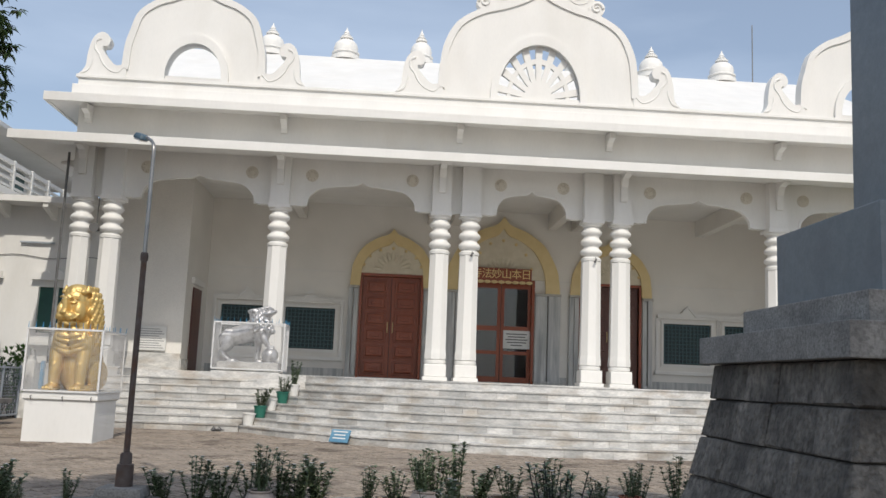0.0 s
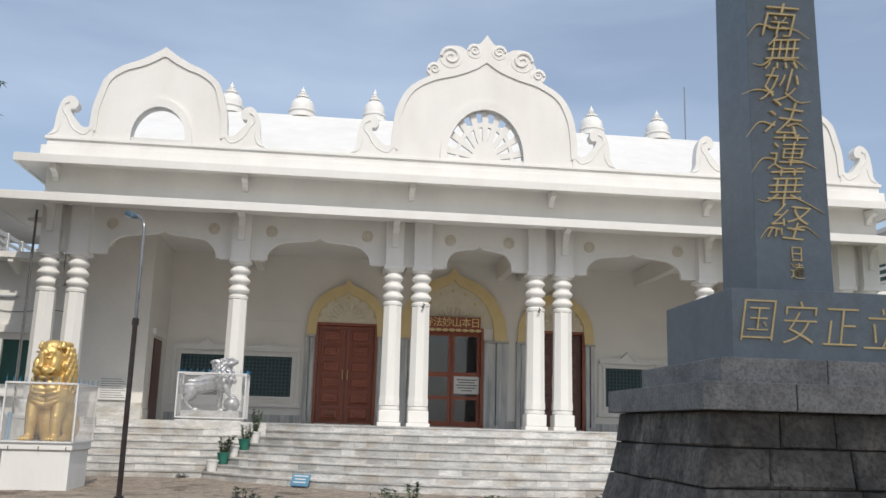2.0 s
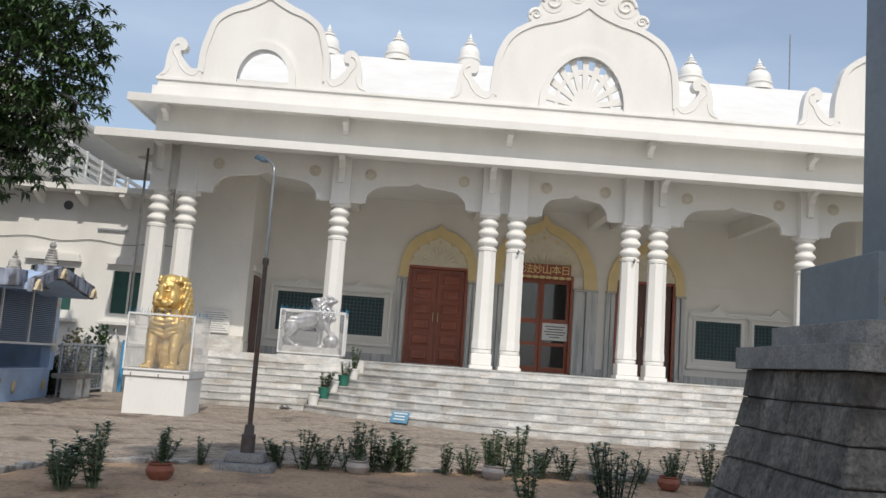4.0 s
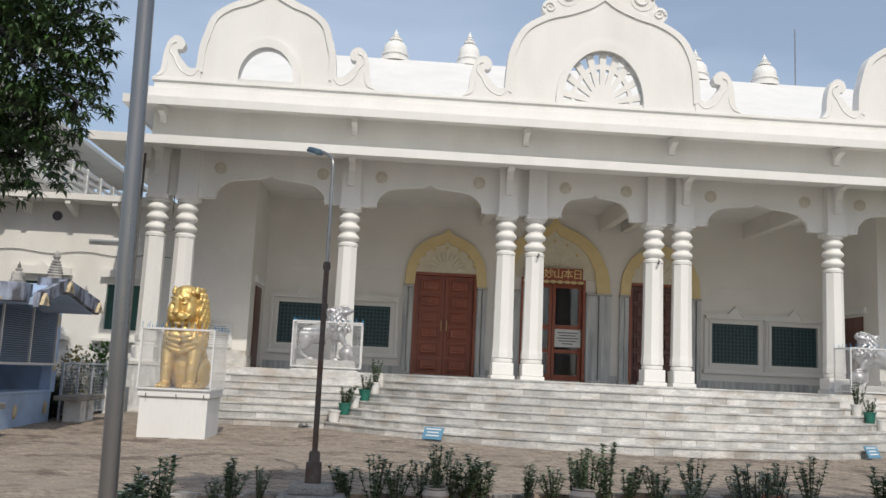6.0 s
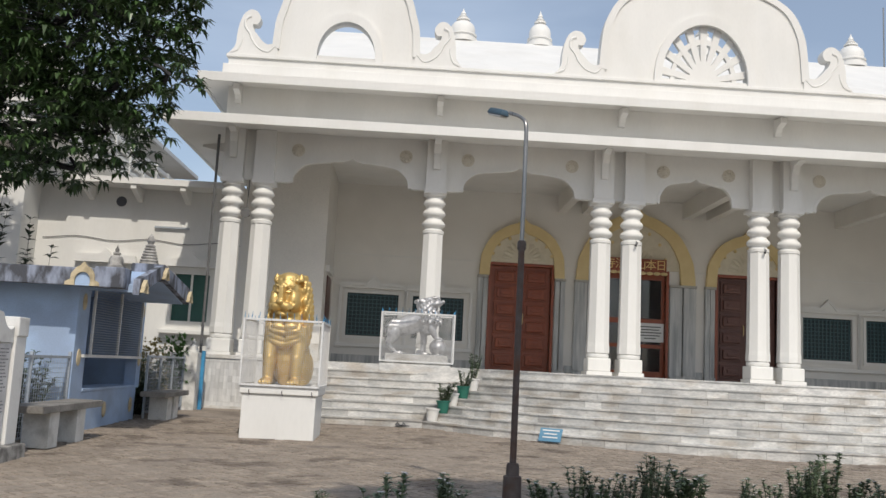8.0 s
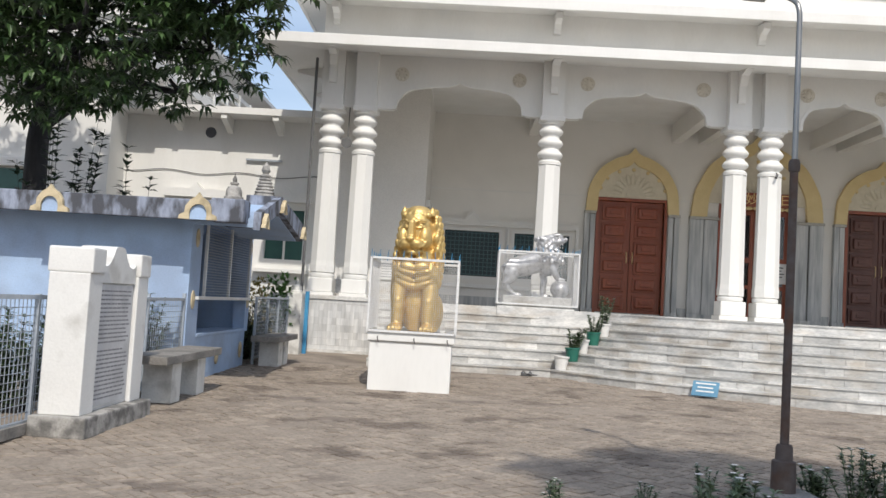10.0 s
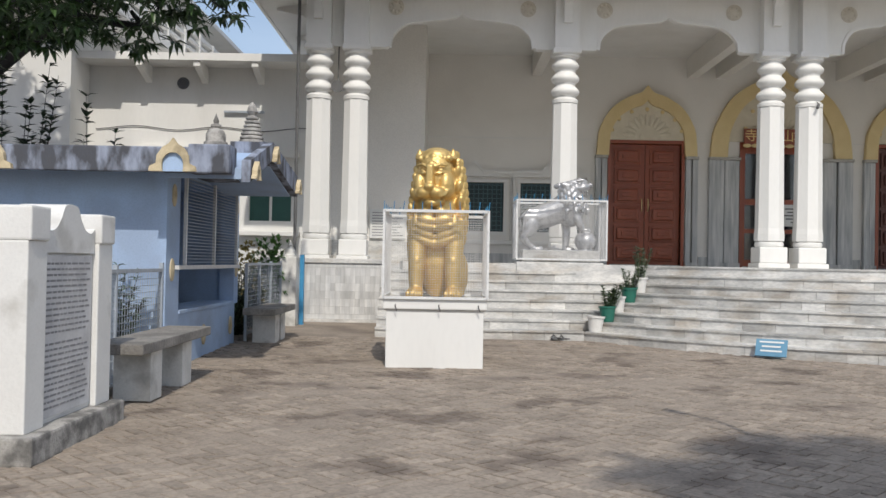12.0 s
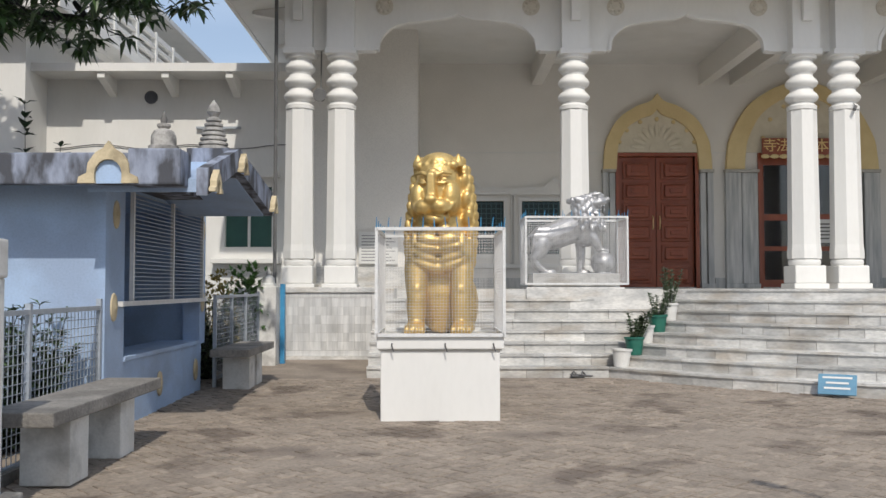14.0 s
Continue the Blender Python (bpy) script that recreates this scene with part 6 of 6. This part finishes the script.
part("arm", tube(bmesh.new(), curve_points([(0, 0, 2.71), (0, 0, 3.60), (-0.005, 0.005, 3.87), (-0.05, 0.07, 3.97), (-0.15, 0.21, 4.05)], 6), 0.022, 0.018, 10), STEEL, lp, "bent grey arm", smooth=True)
bm = bmesh.new()
box(bm, -0.13, 0.13, -0.06, 0.06, -0.03, 0.035, bevel=0.025, top=(0.03, 0.015))
hd = part("lamp_head", bm, LAMPHEAD, lp, "blue-grey lamp head")
hd.matrix_basis = pose(-0.25, 0.345, 4.09, 0, 18, -54)
bm = bmesh.new()
box(bm, -0.1, 0.1, -0.045, 0.045, -0.045, -0.03)
ln_ = part("lens", bm, PAPER, hd, "milky lamp lens")

fp = thing("flag_pole", "tall thick grey steel pole beside the path", "pole", at=pose(-2.645, 2.1, 0, 0, -1.05, 0))
part("shaft", tube(bmesh.new(), [(0, 0, -0.03), (0, 0, 7.5)], 0.026, 0.0185, 20), STEEL, fp, smooth=True)
part("collar", L([(0.05, 0), (0.05, 0.12), (0.038, 0.14)], 16), RUST, fp, smooth=True)

# ---------------------------------------------------------------- booth, fences, benches, inscription stone
bt = thing("ticket_booth", "small blue-painted booth with a weathered ornamental roof edge", "booth")
part("front_wall", B(-14.5, -9.2, 15.6, 15.8, 0, 2.55), BLUEWALL, bt, "pale blue plastered wall")
part("corner_pillar", B(-9.2, -8.98, 15.6, 16.12, 0, 2.5), BLUEWALL, bt)
part("side_wall", B(-9.2, -8.99, 16.12, 19.1, 0, 0.70), BLUEWALL, bt)
part("far_pillar", B(-9.2, -8.98, 18.98, 19.25, 0.70, 2.5), BLUEWALL, bt)
part("counter", B(-9.5, -8.96, 16.12, 18.98, 0.70, 0.75, bevel=0.01), BLUEWALL, bt, "blue ledge with worn paint")
part("inner_wall", B(-11.2, -11.0, 15.8, 19.1, 0, 2.5), BLUEWALL, bt)
part("back_wall", B(-14.5, -9.2, 19.1, 19.25, 0, 2.5), BLUEWALL, bt)
part("inner_ceiling", B(-14.5, -9.0, 15.8, 19.1, 2.42, 2.5), BLUEWALL, bt)
part("cupboard", B(-10.9, -9.9, 16.0, 16.6, 0, 1.1), BLUEPAINT, bt)
gr = part("window_grille", B(-8.97, -8.92, 15.92, 19.1, 1.255, 1.305), WIRE, bt, "white-framed horizontal bar grille")
for y in (16.22, 17.6, 18.92):
    part("grille_post", B(-8.965, -8.925, y, y + 0.04, 1.305, 2.42), WIRE, gr)
for k in range(26):
    part("grille_bar", B(-8.95, -8.938, 16.26, 18.92, 1.34 + k * 0.042, 1.347 + k * 0.042), FENCE, gr)
roof = part("roof", B(-14.6, -8.55, 15.12, 18.9, 2.45, 2.55), WEATHERED, bt, "weathered blue-grey concrete roof")
part("fascia", B(-14.6, -8.35, 15.0, 15.12, 2.35, 2.63, bevel=0.015), WEATHERED, bt, "black-stained blue-grey fascia")
part("corner_block", B(-8.56, -8.1, 14.94, 15.3, 2.34, 2.66, bevel=0.02), WEATHERED, bt)
# gabled canopy over the counter
bm = slab(bmesh.new(), [(15.2, 2.42), (16.4, 2.76), (18.2, 2.44), (18.2, 2.32), (16.4, 2.64), (15.2, 2.30)], -9.0, -8.0, "yz")
part("canopy", bm, BLUEWALL, bt, "blue gabled canopy")
bm = slab(bmesh.new(), [(15.1, 2.50), (16.4, 2.88), (18.28, 2.62), (18.28, 2.33), (16.4, 2.66), (15.1, 2.26)], -8.0, -7.9, "yz")
part("gable_board", bm, WEATHERED, bt, "black-stained gable edge")


def horseshoe(x, y, z, rz, sc=1.0):
    o = [(-0.30, 0), (-0.29, 0.06), (-0.21, 0.10), (-0.20, 0.2), (-0.13, 0.30), (-0.05, 0.35), (0, 0.42)]
    i = [(-0.13, 0.0), (-0.135, 0.04), (-0.135, 0.09), (-0.125, 0.15), (-0.09, 0.2), (-0.045, 0.23), (0, 0.235)]
    o, i = ([(a * sc, b * sc) for a, b in q + [(-a, b) for a, b in q[-2::-1]]] for q in (o, i))
    ob = part("horseshoe_arch", ring_slab(bmesh.new(), o, i, -0.04, 0.02), MUTED, bt, "ochre horseshoe arch ornament")
    ob.matrix_basis = pose(x, y, z, 0, 0, rz)
    ob = part("arch_back", slab(bmesh.new(), i, 0.0, 0.015), BLUEWALL, bt)
    ob.matrix_basis = pose(x, y, z, 0, 0, rz)


horseshoe(-8.72, 14.955, 2.35, 0, 0.88)
horseshoe(-10.76, 14.955, 2.35, 0, 0.88)
horseshoe(-12.8, 14.955, 2.35, 0, 0.88)
horseshoe(-7.87, 15.25, 2.3, 90, 0.5)
horseshoe(-7.87, 16.4, 2.62, 90, 0.5)
horseshoe(-7.87, 18.15, 2.36, 90, 0.5)
for y, z in ((15.86, 2.15), (15.82, 1.25), (19.1, 2.2), (19.1, 1.25), (17.3, 0.36), (18.8, 0.38)):
    ob = part("wall_rosette", L([(0.075, 0), (0.07, 0.02), (0.03, 0.025), (0, 0.04)], 12), MUTED, bt, smooth=True)
    ob.matrix_basis = pose(-8.985, y, z, 0, 90, 0) @ Matrix.Diagonal((1.9, 1.15, 1, 1))


def finial(x, y, z, sc, ringed):
    prof = [(0.2, 0), (0.2, 0.06), (0.17, 0.07), (0.165, 0.2), (0.13, 0.27), (0.06, 0.3), (0.09, 0.33), (0.09, 0.36), (0.04, 0.38), (0.05, 0.43), (0.02, 0.5), (0, 0.56)]
    if ringed:
        prof = [(0.19, 0.0), (0.19, 0.06)]
        for k in range(6):
            rr = 0.18 - 0.016 * k
            prof += [(rr - 0.03, 0.07 + k * 0.06), (rr, 0.085 + k * 0.06), (rr, 0.11 + k * 0.06), (rr - 0.03, 0.125 + k * 0.06)]
        prof += [(0.05, 0.44), (0.085, 0.5), (0.06, 0.58), (0, 0.66)]
    part("finial", L([(a * sc, b * sc) for a, b in prof], 18, x=x, y=y, z=z), STAINED, bt, "weathered stupa-shaped finial", smooth=True)


finial(-8.3, 15.12, 2.66, 0.66, False)
finial(-8.2, 16.5, 2.86, 0.84, True)
finial(-8.2, 18.25, 2.6, 0.6, False)
part("finial_base", B(-8.42, -7.98, 16.28, 16.72, 2.6, 2.87), WEATHERED, bt)


def fence(name, label, x, y0, y1, h, posts):
    f = thing(name, label, "fence")
    n = posts
    for k in range(n + 1):
        y = y0 + (y1 - y0) * k / n
        part("fence_post", B(x - 0.022, x + 0.022, y - 0.022, y + 0.022, -0.03, rise(y) + h), FENCE, f)
    part("top_rail", B(x - 0.02, x + 0.02, y0, y1, rise(y0) + h - 0.04, rise(y0) + h), FENCE, f)
    part("bottom_rail", B(x - 0.02, x + 0.02, y0, y1, rise(y0) + 0.08, rise(y0) + 0.12), FENCE, f)
    bm = bmesh.new()
    t = 0.003
    m = int((y1 - y0) / 0.075)
    for k in range(m):
        y = y0 + (y1 - y0) * (k + 0.5) / m
        box(bm, x - t, x + t, y - t, y + t, rise(y0) + 0.1, rise(y0) + h - 0.02)
    for k in range(15):
        z = rise(y0) + 0.12 + (h - 0.16) * k / 15
        box(bm, x - t, x + t, y0, y1, z - t, z + t)
    part("wire_mesh", bm, FENCE, f, "grey welded wire mesh")
    return f


fence("mesh_fence", "grey wire mesh fence beside the path", -9.02, 4.0, 15.57, 1.27, 8)
fence("mesh_gate", "grey wire mesh gate beside the booth", -8.85, 19.28, 22.2, 1.22, 3)
gpost = thing("gate_pillar", "pale plastered gate pillar with a small stupa cap", "pillar", at=pose(-8.72, 22.45, 0))
part("pillar", B(-0.16, 0.16, -0.2, 0.2, 0, 1.45, bevel=0.01), OLDWHITE, gpost)
part("cap", L([(0.14, 0), (0.14, 0.04), (0.11, 0.06), (0.10, 0.15), (0.04, 0.2), (0.05, 0.23), (0, 0.34)], 16, z=1.45), OLDWHITE, gpost, smooth=True)
bp = solo("blue_post", B(-8.55, -8.47, 22.6, 22.7, 0.1, 1.5), BLUEPAINT, "bright blue painted metal gate post", "post")
lowwall = structure("wall_low", B(-9.1, -8.96, 4.0, 15.55, 0, 0.10), CONCRETE, "low concrete footing of the fence")


def bench(y0, y1, x, z):
    b = thing("stone_bench", "grey concrete bench on two block legs with patches of old whitewash", "bench", "benches", at=pose(x, (y0 + y1) / 2, z))
    h = (y1 - y0) / 2
    part("seat", B(-0.25, 0.25, -h, h, 0.47, 0.57, bevel=0.012), CONCRETE, b)
    for q in (-h + 0.5, h - 0.78):
        part("leg", B(-0.2, 0.16, q, q + 0.34, -0.02, 0.47, bevel=0.01), OLDWHITE, b, "limewashed block leg")
    return b


bench(13.1, 15.4, -8.63, rise(14.2))
bench(18.6, 20.4, -8.5, rise(19.5) - 0.04)

sn = thing("inscription_stone", "white upright stone with grey marble tablet of small writing", "monument", at=pose(-8.72, 11.93, 0.02) @ Matrix.Diagonal((1, 0.9, 1, 1)))
part("base", B(-0.24, 0.30, -0.95, 0.95, -0.04, 0.16, bevel=0.02), STAINED, sn, "chipped plaster base")
for s in (-1, 1):
    a, b = sorted((s * 0.52, s * 0.85))
    part("side_pillar", B(-0.19, 0.2, a, b, 0.16, 1.48, bevel=0.012), OLDPAINT, sn)
    part("pillar_cap", B(-0.21, 0.22, a, b + 0.0, 1.48, 1.72, bevel=0.018), OLDPAINT, sn)
o = [(-0.50, 1.60), (-0.42, 1.56), (-0.30, 1.58), (-0.2, 1.66), (-0.13, 1.75), (0, 1.77)]
o = [(-0.50, 1.40), *[(a, b) for a, b, _ in curve_points([(a, b, 0) for a, b in o], 4)]]
part("head", slab(bmesh.new(), o + [(-a, b) for a, b in o[-2::-1]], -0.19, 0.17, "yz"), OLDPAINT, sn, "scalloped plaster head")
part("frame", B(-0.15, 0.14, -0.515, 0.515, 0.16, 1.398), OLDPAINT, sn)
part("tablet", B(0.141, 0.16, -0.48, 0.48, 0.2, 1.38), SLABGREY, sn, "grey marble tablet")
rr = random.Random(4)
for k in range(26):
    z = 1.32 - k * 0.042
    if k == 13:
        continue
    e = 0.43 - (rr.random() * 0.1 if k % 5 == 4 else 0.0)
    bm, q = bmesh.new(), -0.43
    while q < e - 0.06:
        w = rr.uniform(0.04, 0.13)
        box(bm, 0.1601, 0.162, q, min(q + w, e), z - 0.008, z + 0.008)
        q += w + 0.018
    part("text_line", bm, FADED, sn)

wp = thing("wall_plaque", "white plaque with grey lines of writing by the porch", "plaque", at=pose(-7.15, 27.2, 1.97))
part("plate", B(-0.44, 0.44, 0, 0.03, 0, 0.72, bevel=0.004), PAPER, wp)
for k in range(9):
    part("text_line", B(-0.38, 0.38 - 0.07 * (k % 3), -0.004, -0.0005, 0.06 + k * 0.07, 0.082 + k * 0.07), FADED, wp)
dp = structure("trim_downpipe", tube(bmesh.new(), [(CX - 12.62, 23.95, 1.45), (CX - 12.62, 23.95, 7.1)], 0.035, seg=8), INK, "dark thin downpipe on the corner")
for s in (-1, 1):
    sc = thing("cctv_camera", "small dark camera fixed to a porch column", "camera", "cameras", at=pose(CX + s * 1.7 + 0.06, FRONT - 0.27, 4.86) @ Matrix.Scale(0.7, 4))
    part("arm", tube(bmesh.new(), [(0, 0.03, 0.1), (0, -0.05, 0.08), (0, -0.08, 0.0)], 0.012, seg=6), INK, sc)
    part("body", tube(bmesh.new(), [(0.03, -0.05, 0.02), (-0.05, -0.15, -0.1)], 0.04, 0.045, 10), INK, sc, smooth=True)
spk = thing("loudspeaker", "round dark loudspeaker between the end columns", "loudspeaker", at=pose(CX - 11.8, FRONT, 5.1))
part("horn", tube(bmesh.new(), [(0, -0.2, 0), (0, -0.05, 0), (0, 0.15, 0)], 0.13, 0.06, 16), INK, spk, smooth=True)
part("stay", tube(bmesh.new(), [(0, 0, 0), (0, 0.05, 0.95)], 0.015, seg=6), INK, spk)

# planting behind the fences
B1 = shrub("border_bush", "dark green leafy bush behind the mesh fence", 81, 1.25, 34, 0.6, 0.11, 0.05, FENCELEAF, 4, "fence bushes", 14)
B1.matrix_basis = pose(-9.75, 14.3, 0)
for x, y, q in ((-9.8, 12.4, 0.9), (-9.7, 10.2, 0.9), (-9.9, 8.6, 0.8), (-9.6, 15.0, 1.05), (-9.45, 19.9, 0.98), (-9.4, 20.4, 1.0), (-9.3, 21.9, 0.9), (-10.2, 20.8, 1.1), (-10.0, 13.4, 0.7)):
    copy_thing(B1, pose(x, y, 0, 0, 0, 61 * y) @ Matrix.Scale(q, 4))


def dome_bush(name, label, seed, h, rad, n, ln, wd, mat, at):
    """A rounded bush: leaves crowd the outside of a loose dome over a few bare stems."""
    r = random.Random(seed)
    t = thing(name, label, "plant")
    st, lv = bmesh.new(), bmesh.new()
    for k in range(9):
        a = 2 * math.pi * k / 9
        tube(st, [Vector((0.08 * math.cos(a), 0.08 * math.sin(a), 0)), Vector((rad * 0.6 * math.cos(a), rad * 0.6 * math.sin(a), h * 0.7))], 0.014, 0.006, 5)
    for _ in range(n):
        d = Vector((r.gauss(0, 1), r.gauss(0, 1), r.gauss(0, 1))).normalized()
        k = r.uniform(0.55, 1.0) * (1 + 0.25 * noise.noise(d * 3.0))
        p = Vector((d.x * rad * k, d.y * rad * k, h * 0.55 + d.z * h * 0.44 * k))
        for _ in range(4):
            w = (d + Vector((r.gauss(0, 0.6), r.gauss(0, 0.6), r.gauss(0.2, 0.5)))).normalized()
            leaf(lv, p, w, Vector((0, 0, 1)), ln * r.uniform(0.7, 1.2), wd * r.uniform(0.8, 1.2))
    tagged(plant_mesh("stalk", st, BARK, t), kind="stuff")
    tagged(plant_mesh("foliage", lv, mat, t), kind="stuff")
    t.matrix_basis = pose(*at)


dome_bush("ochre_bush", "rounded ochre and green bush behind the gate", 82, 1.62, 0.42, 420, 0.08, 0.04, DRY, (-9.35, 21.4, 0.1))
dome_bush("leafy_bush", "glossy green bush beside the gate pillar", 83, 1.75, 0.42, 300, 0.13, 0.06, LUSH, (-9.08, 22.5, 0.1))
shrub("rooftop_sapling", "thin dark leafy sapling behind the booth", 84, 4.0, 12, 0.45, 0.19, 0.085, FARLEAF, 0, "", 22).matrix_basis = pose(-11.3, 19.3, 0)
shrub("rooftop_sapling", "thin dark leafy sapling behind the booth", 85, 4.6, 16, 0.8, 0.19, 0.085, FARLEAF, 0, "", 24).matrix_basis = pose(-12.7, 19.2, 0)
structure("lawn", B(13.9, 40, 14, 23.3, -0.02, 0.14), GRASS, "green lawn beside the hall")
shrub("young_tree", "slender young tree with sparse leaves on the lawn", 86, 3.6, 10, 0.9, 0.16, 0.06, SHRUB, 0, "young trees", 20).matrix_basis = pose(19.6, 22.4, 0.1)
shrub("young_tree", "slender young tree with sparse leaves on the lawn", 87, 2.4, 12, 0.7, 0.16, 0.06, SHRUB, 0, "young trees", 18).matrix_basis = pose(18.3, 21.8, 0.1)

# litter and footmarks on the sand
rr = random.Random(31)
vv, ff = [], []
for k in range(900):
    x, y = rr.uniform(-4.4, 0.6), rr.uniform(-1.0, 10.2)
    if y > 9.2 + 0.3 * x + 0.5:
        continue
    s, a = rr.uniform(0.008, 0.03), rr.uniform(0, 6.28)
    o = len(vv)
    for q in range(4):
        e = 1.0 if q % 2 else 0.45
        vv.append((x + s * e * math.cos(a + q * 1.57), y + s * e * math.sin(a + q * 1.57), 0.009 + rr.uniform(0, 0.008)))
    ff.append((o, o + 1, o + 2, o + 3))
me = bpy.data.meshes.new("leaf_litter")
me.from_pydata(vv, [], ff)
me.materials.append(BARK)
tagged(new("leaf_litter", me), "scattered dry leaf bits on the sand", "litter", kind="stuff")

# ---------------------------------------------------------------- brick paving
def inside_bed(x, y):
    pts = [(a, b) for a, b, _ in EDGE]
    if y < 6.9:
        return x > -4.75
    for (x0, y0), (x1, y1) in zip(pts, pts[1:]):
        if x0 <= x <= x1 and x1 > x0:
            return y < y0 + (y1 - y0) * (x - x0) / (x1 - x0) + 0.08
        if y0 <= y <= y1 and x1 <= -4.5:
            return x > x0 - 0.08
    return False


paving = thing("brick_pavement", "worn brown brick paving laid in herringbone", "pavement", kind="structure")
BL, BW = 0.225, 0.11
def block_data(w, l, name):
    bm = box(bmesh.new(), -w / 2, w / 2, -l / 2, l / 2, -0.05, 0.0, top=(0.006, 0.006))
    me = bpy.data.meshes.new(name)
    bm.to_mesh(me)
    bm.free()
    me.materials.append(BRICK)
    return me
long_x, long_y = block_data(BL - 0.008, BW - 0.008, "brick"), block_data(BW - 0.008, BL - 0.008, "brick")
rng = random.Random(21)
near, rest_v, rest_f = 0, [], []
turn = math.radians(45)
ca, sa = math.cos(turn), math.sin(turn)
for i in range(-110, 110):
    for j in range(-110, 110):
        # herringbone: pairs of bricks on a stepped grid
        k = (i + j) % 4
        u, v = i * BW, j * BW
        if k == 0:
            cu, cv, rot = u + BW, v + BW / 2, 0
        elif k == 2:
            cu, cv, rot = u + BW / 2, v + BW, 90
        else:
            continue
        x, y = -2.5 + cu * ca - cv * sa, 12.0 + cu * sa + cv * ca
        if not (-9.05 < x < 9.5 and 3.0 < y < 21.2) or inside_bed(x, y) or (x - CX) ** 2 + (y - 25.95) ** 2 < 79 or (x < -2.6 and y > 20.35):
            continue
        z = rise(y) + rng.uniform(-0.006, 0.005) - 0.019
        if near < 300 and -6.6 < x < -2.6 and 8.2 < y < 11.2:
            ob = new("brick", long_x if rot == 0 else long_y)
            ob.parent = paving
            ob.matrix_basis = pose(x, y, z, rng.uniform(-1.2, 1.2), rng.uniform(-1.2, 1.2), 45 + rng.uniform(-1.5, 1.5))
            near += 1
            continue
        hl, hw = (BL / 2 - 0.004, BW / 2 - 0.004) if rot == 0 else (BW / 2 - 0.004, BL / 2 - 0.004)
        o = len(rest_v)
        tx, ty = rng.uniform(-0.03, 0.03), rng.uniform(-0.03, 0.03)
        for du, dv, dz in ((-hl, -hw, -0.03), (hl, -hw, -0.03), (hl, hw, -0.03), (-hl, hw, -0.03), (-hl + 0.006, -hw + 0.006, 0), (hl - 0.006, -hw + 0.006, 0), (hl - 0.006, hw - 0.006, 0), (-hl + 0.006, hw - 0.006, 0)):
            rest_v.append((x + du * ca - dv * sa, y + du * sa + dv * ca, z + dz + du * tx + dv * ty))
        rest_f += [(o + 4, o + 5, o + 6, o + 7), (o, o + 1, o + 5, o + 4), (o + 1, o + 2, o + 6, o + 5), (o + 2, o + 3, o + 7, o + 6), (o + 3, o, o + 4, o + 7)]
me = bpy.data.meshes.new("more_bricks")
me.from_pydata(rest_v, [], rest_f)
me.materials.append(BRICK)
ob = new("more_bricks", me)
ob.parent = paving
tagged(ob, "worn brown paving bricks", kind="stuff")

# drifts of dust that fill the joints and bury the lowest bricks
vv, ff, idx, STEP = [], [], {}, 0.11
for i in range(138):
    for j in range(125):
        x, y = -8.9 + i * STEP, 6.6 + j * STEP
        if inside_bed(x - 0.1, y - 0.1) or (x - CX) ** 2 + (y - 25.95) ** 2 < 80 or (x < -2.6 and y > 20.35):
            continue
        p = Vector((x, y, 0))
        idx[i, j] = len(vv)
        vv.append((x, y, rise(y) - 0.0245 + 0.010 * noise.noise(p * 0.8) + 0.006 * noise.noise(p * 3.1)))
for i, j in list(idx):
    q = [(i, j), (i + 1, j), (i + 1, j + 1), (i, j + 1)]
    if all(k in idx for k in q):
        ff.append([idx[k] for k in q])
me = bpy.data.meshes.new("dust_drift")
me.from_pydata(vv, [], ff)
me.materials.append(DUST)
me.polygons.foreach_set("use_smooth", [True] * len(me.polygons))
tagged(new("dust_drift", me), "fine brown dust lying in drifts over the worn brick paving", "dust", kind="stuff")
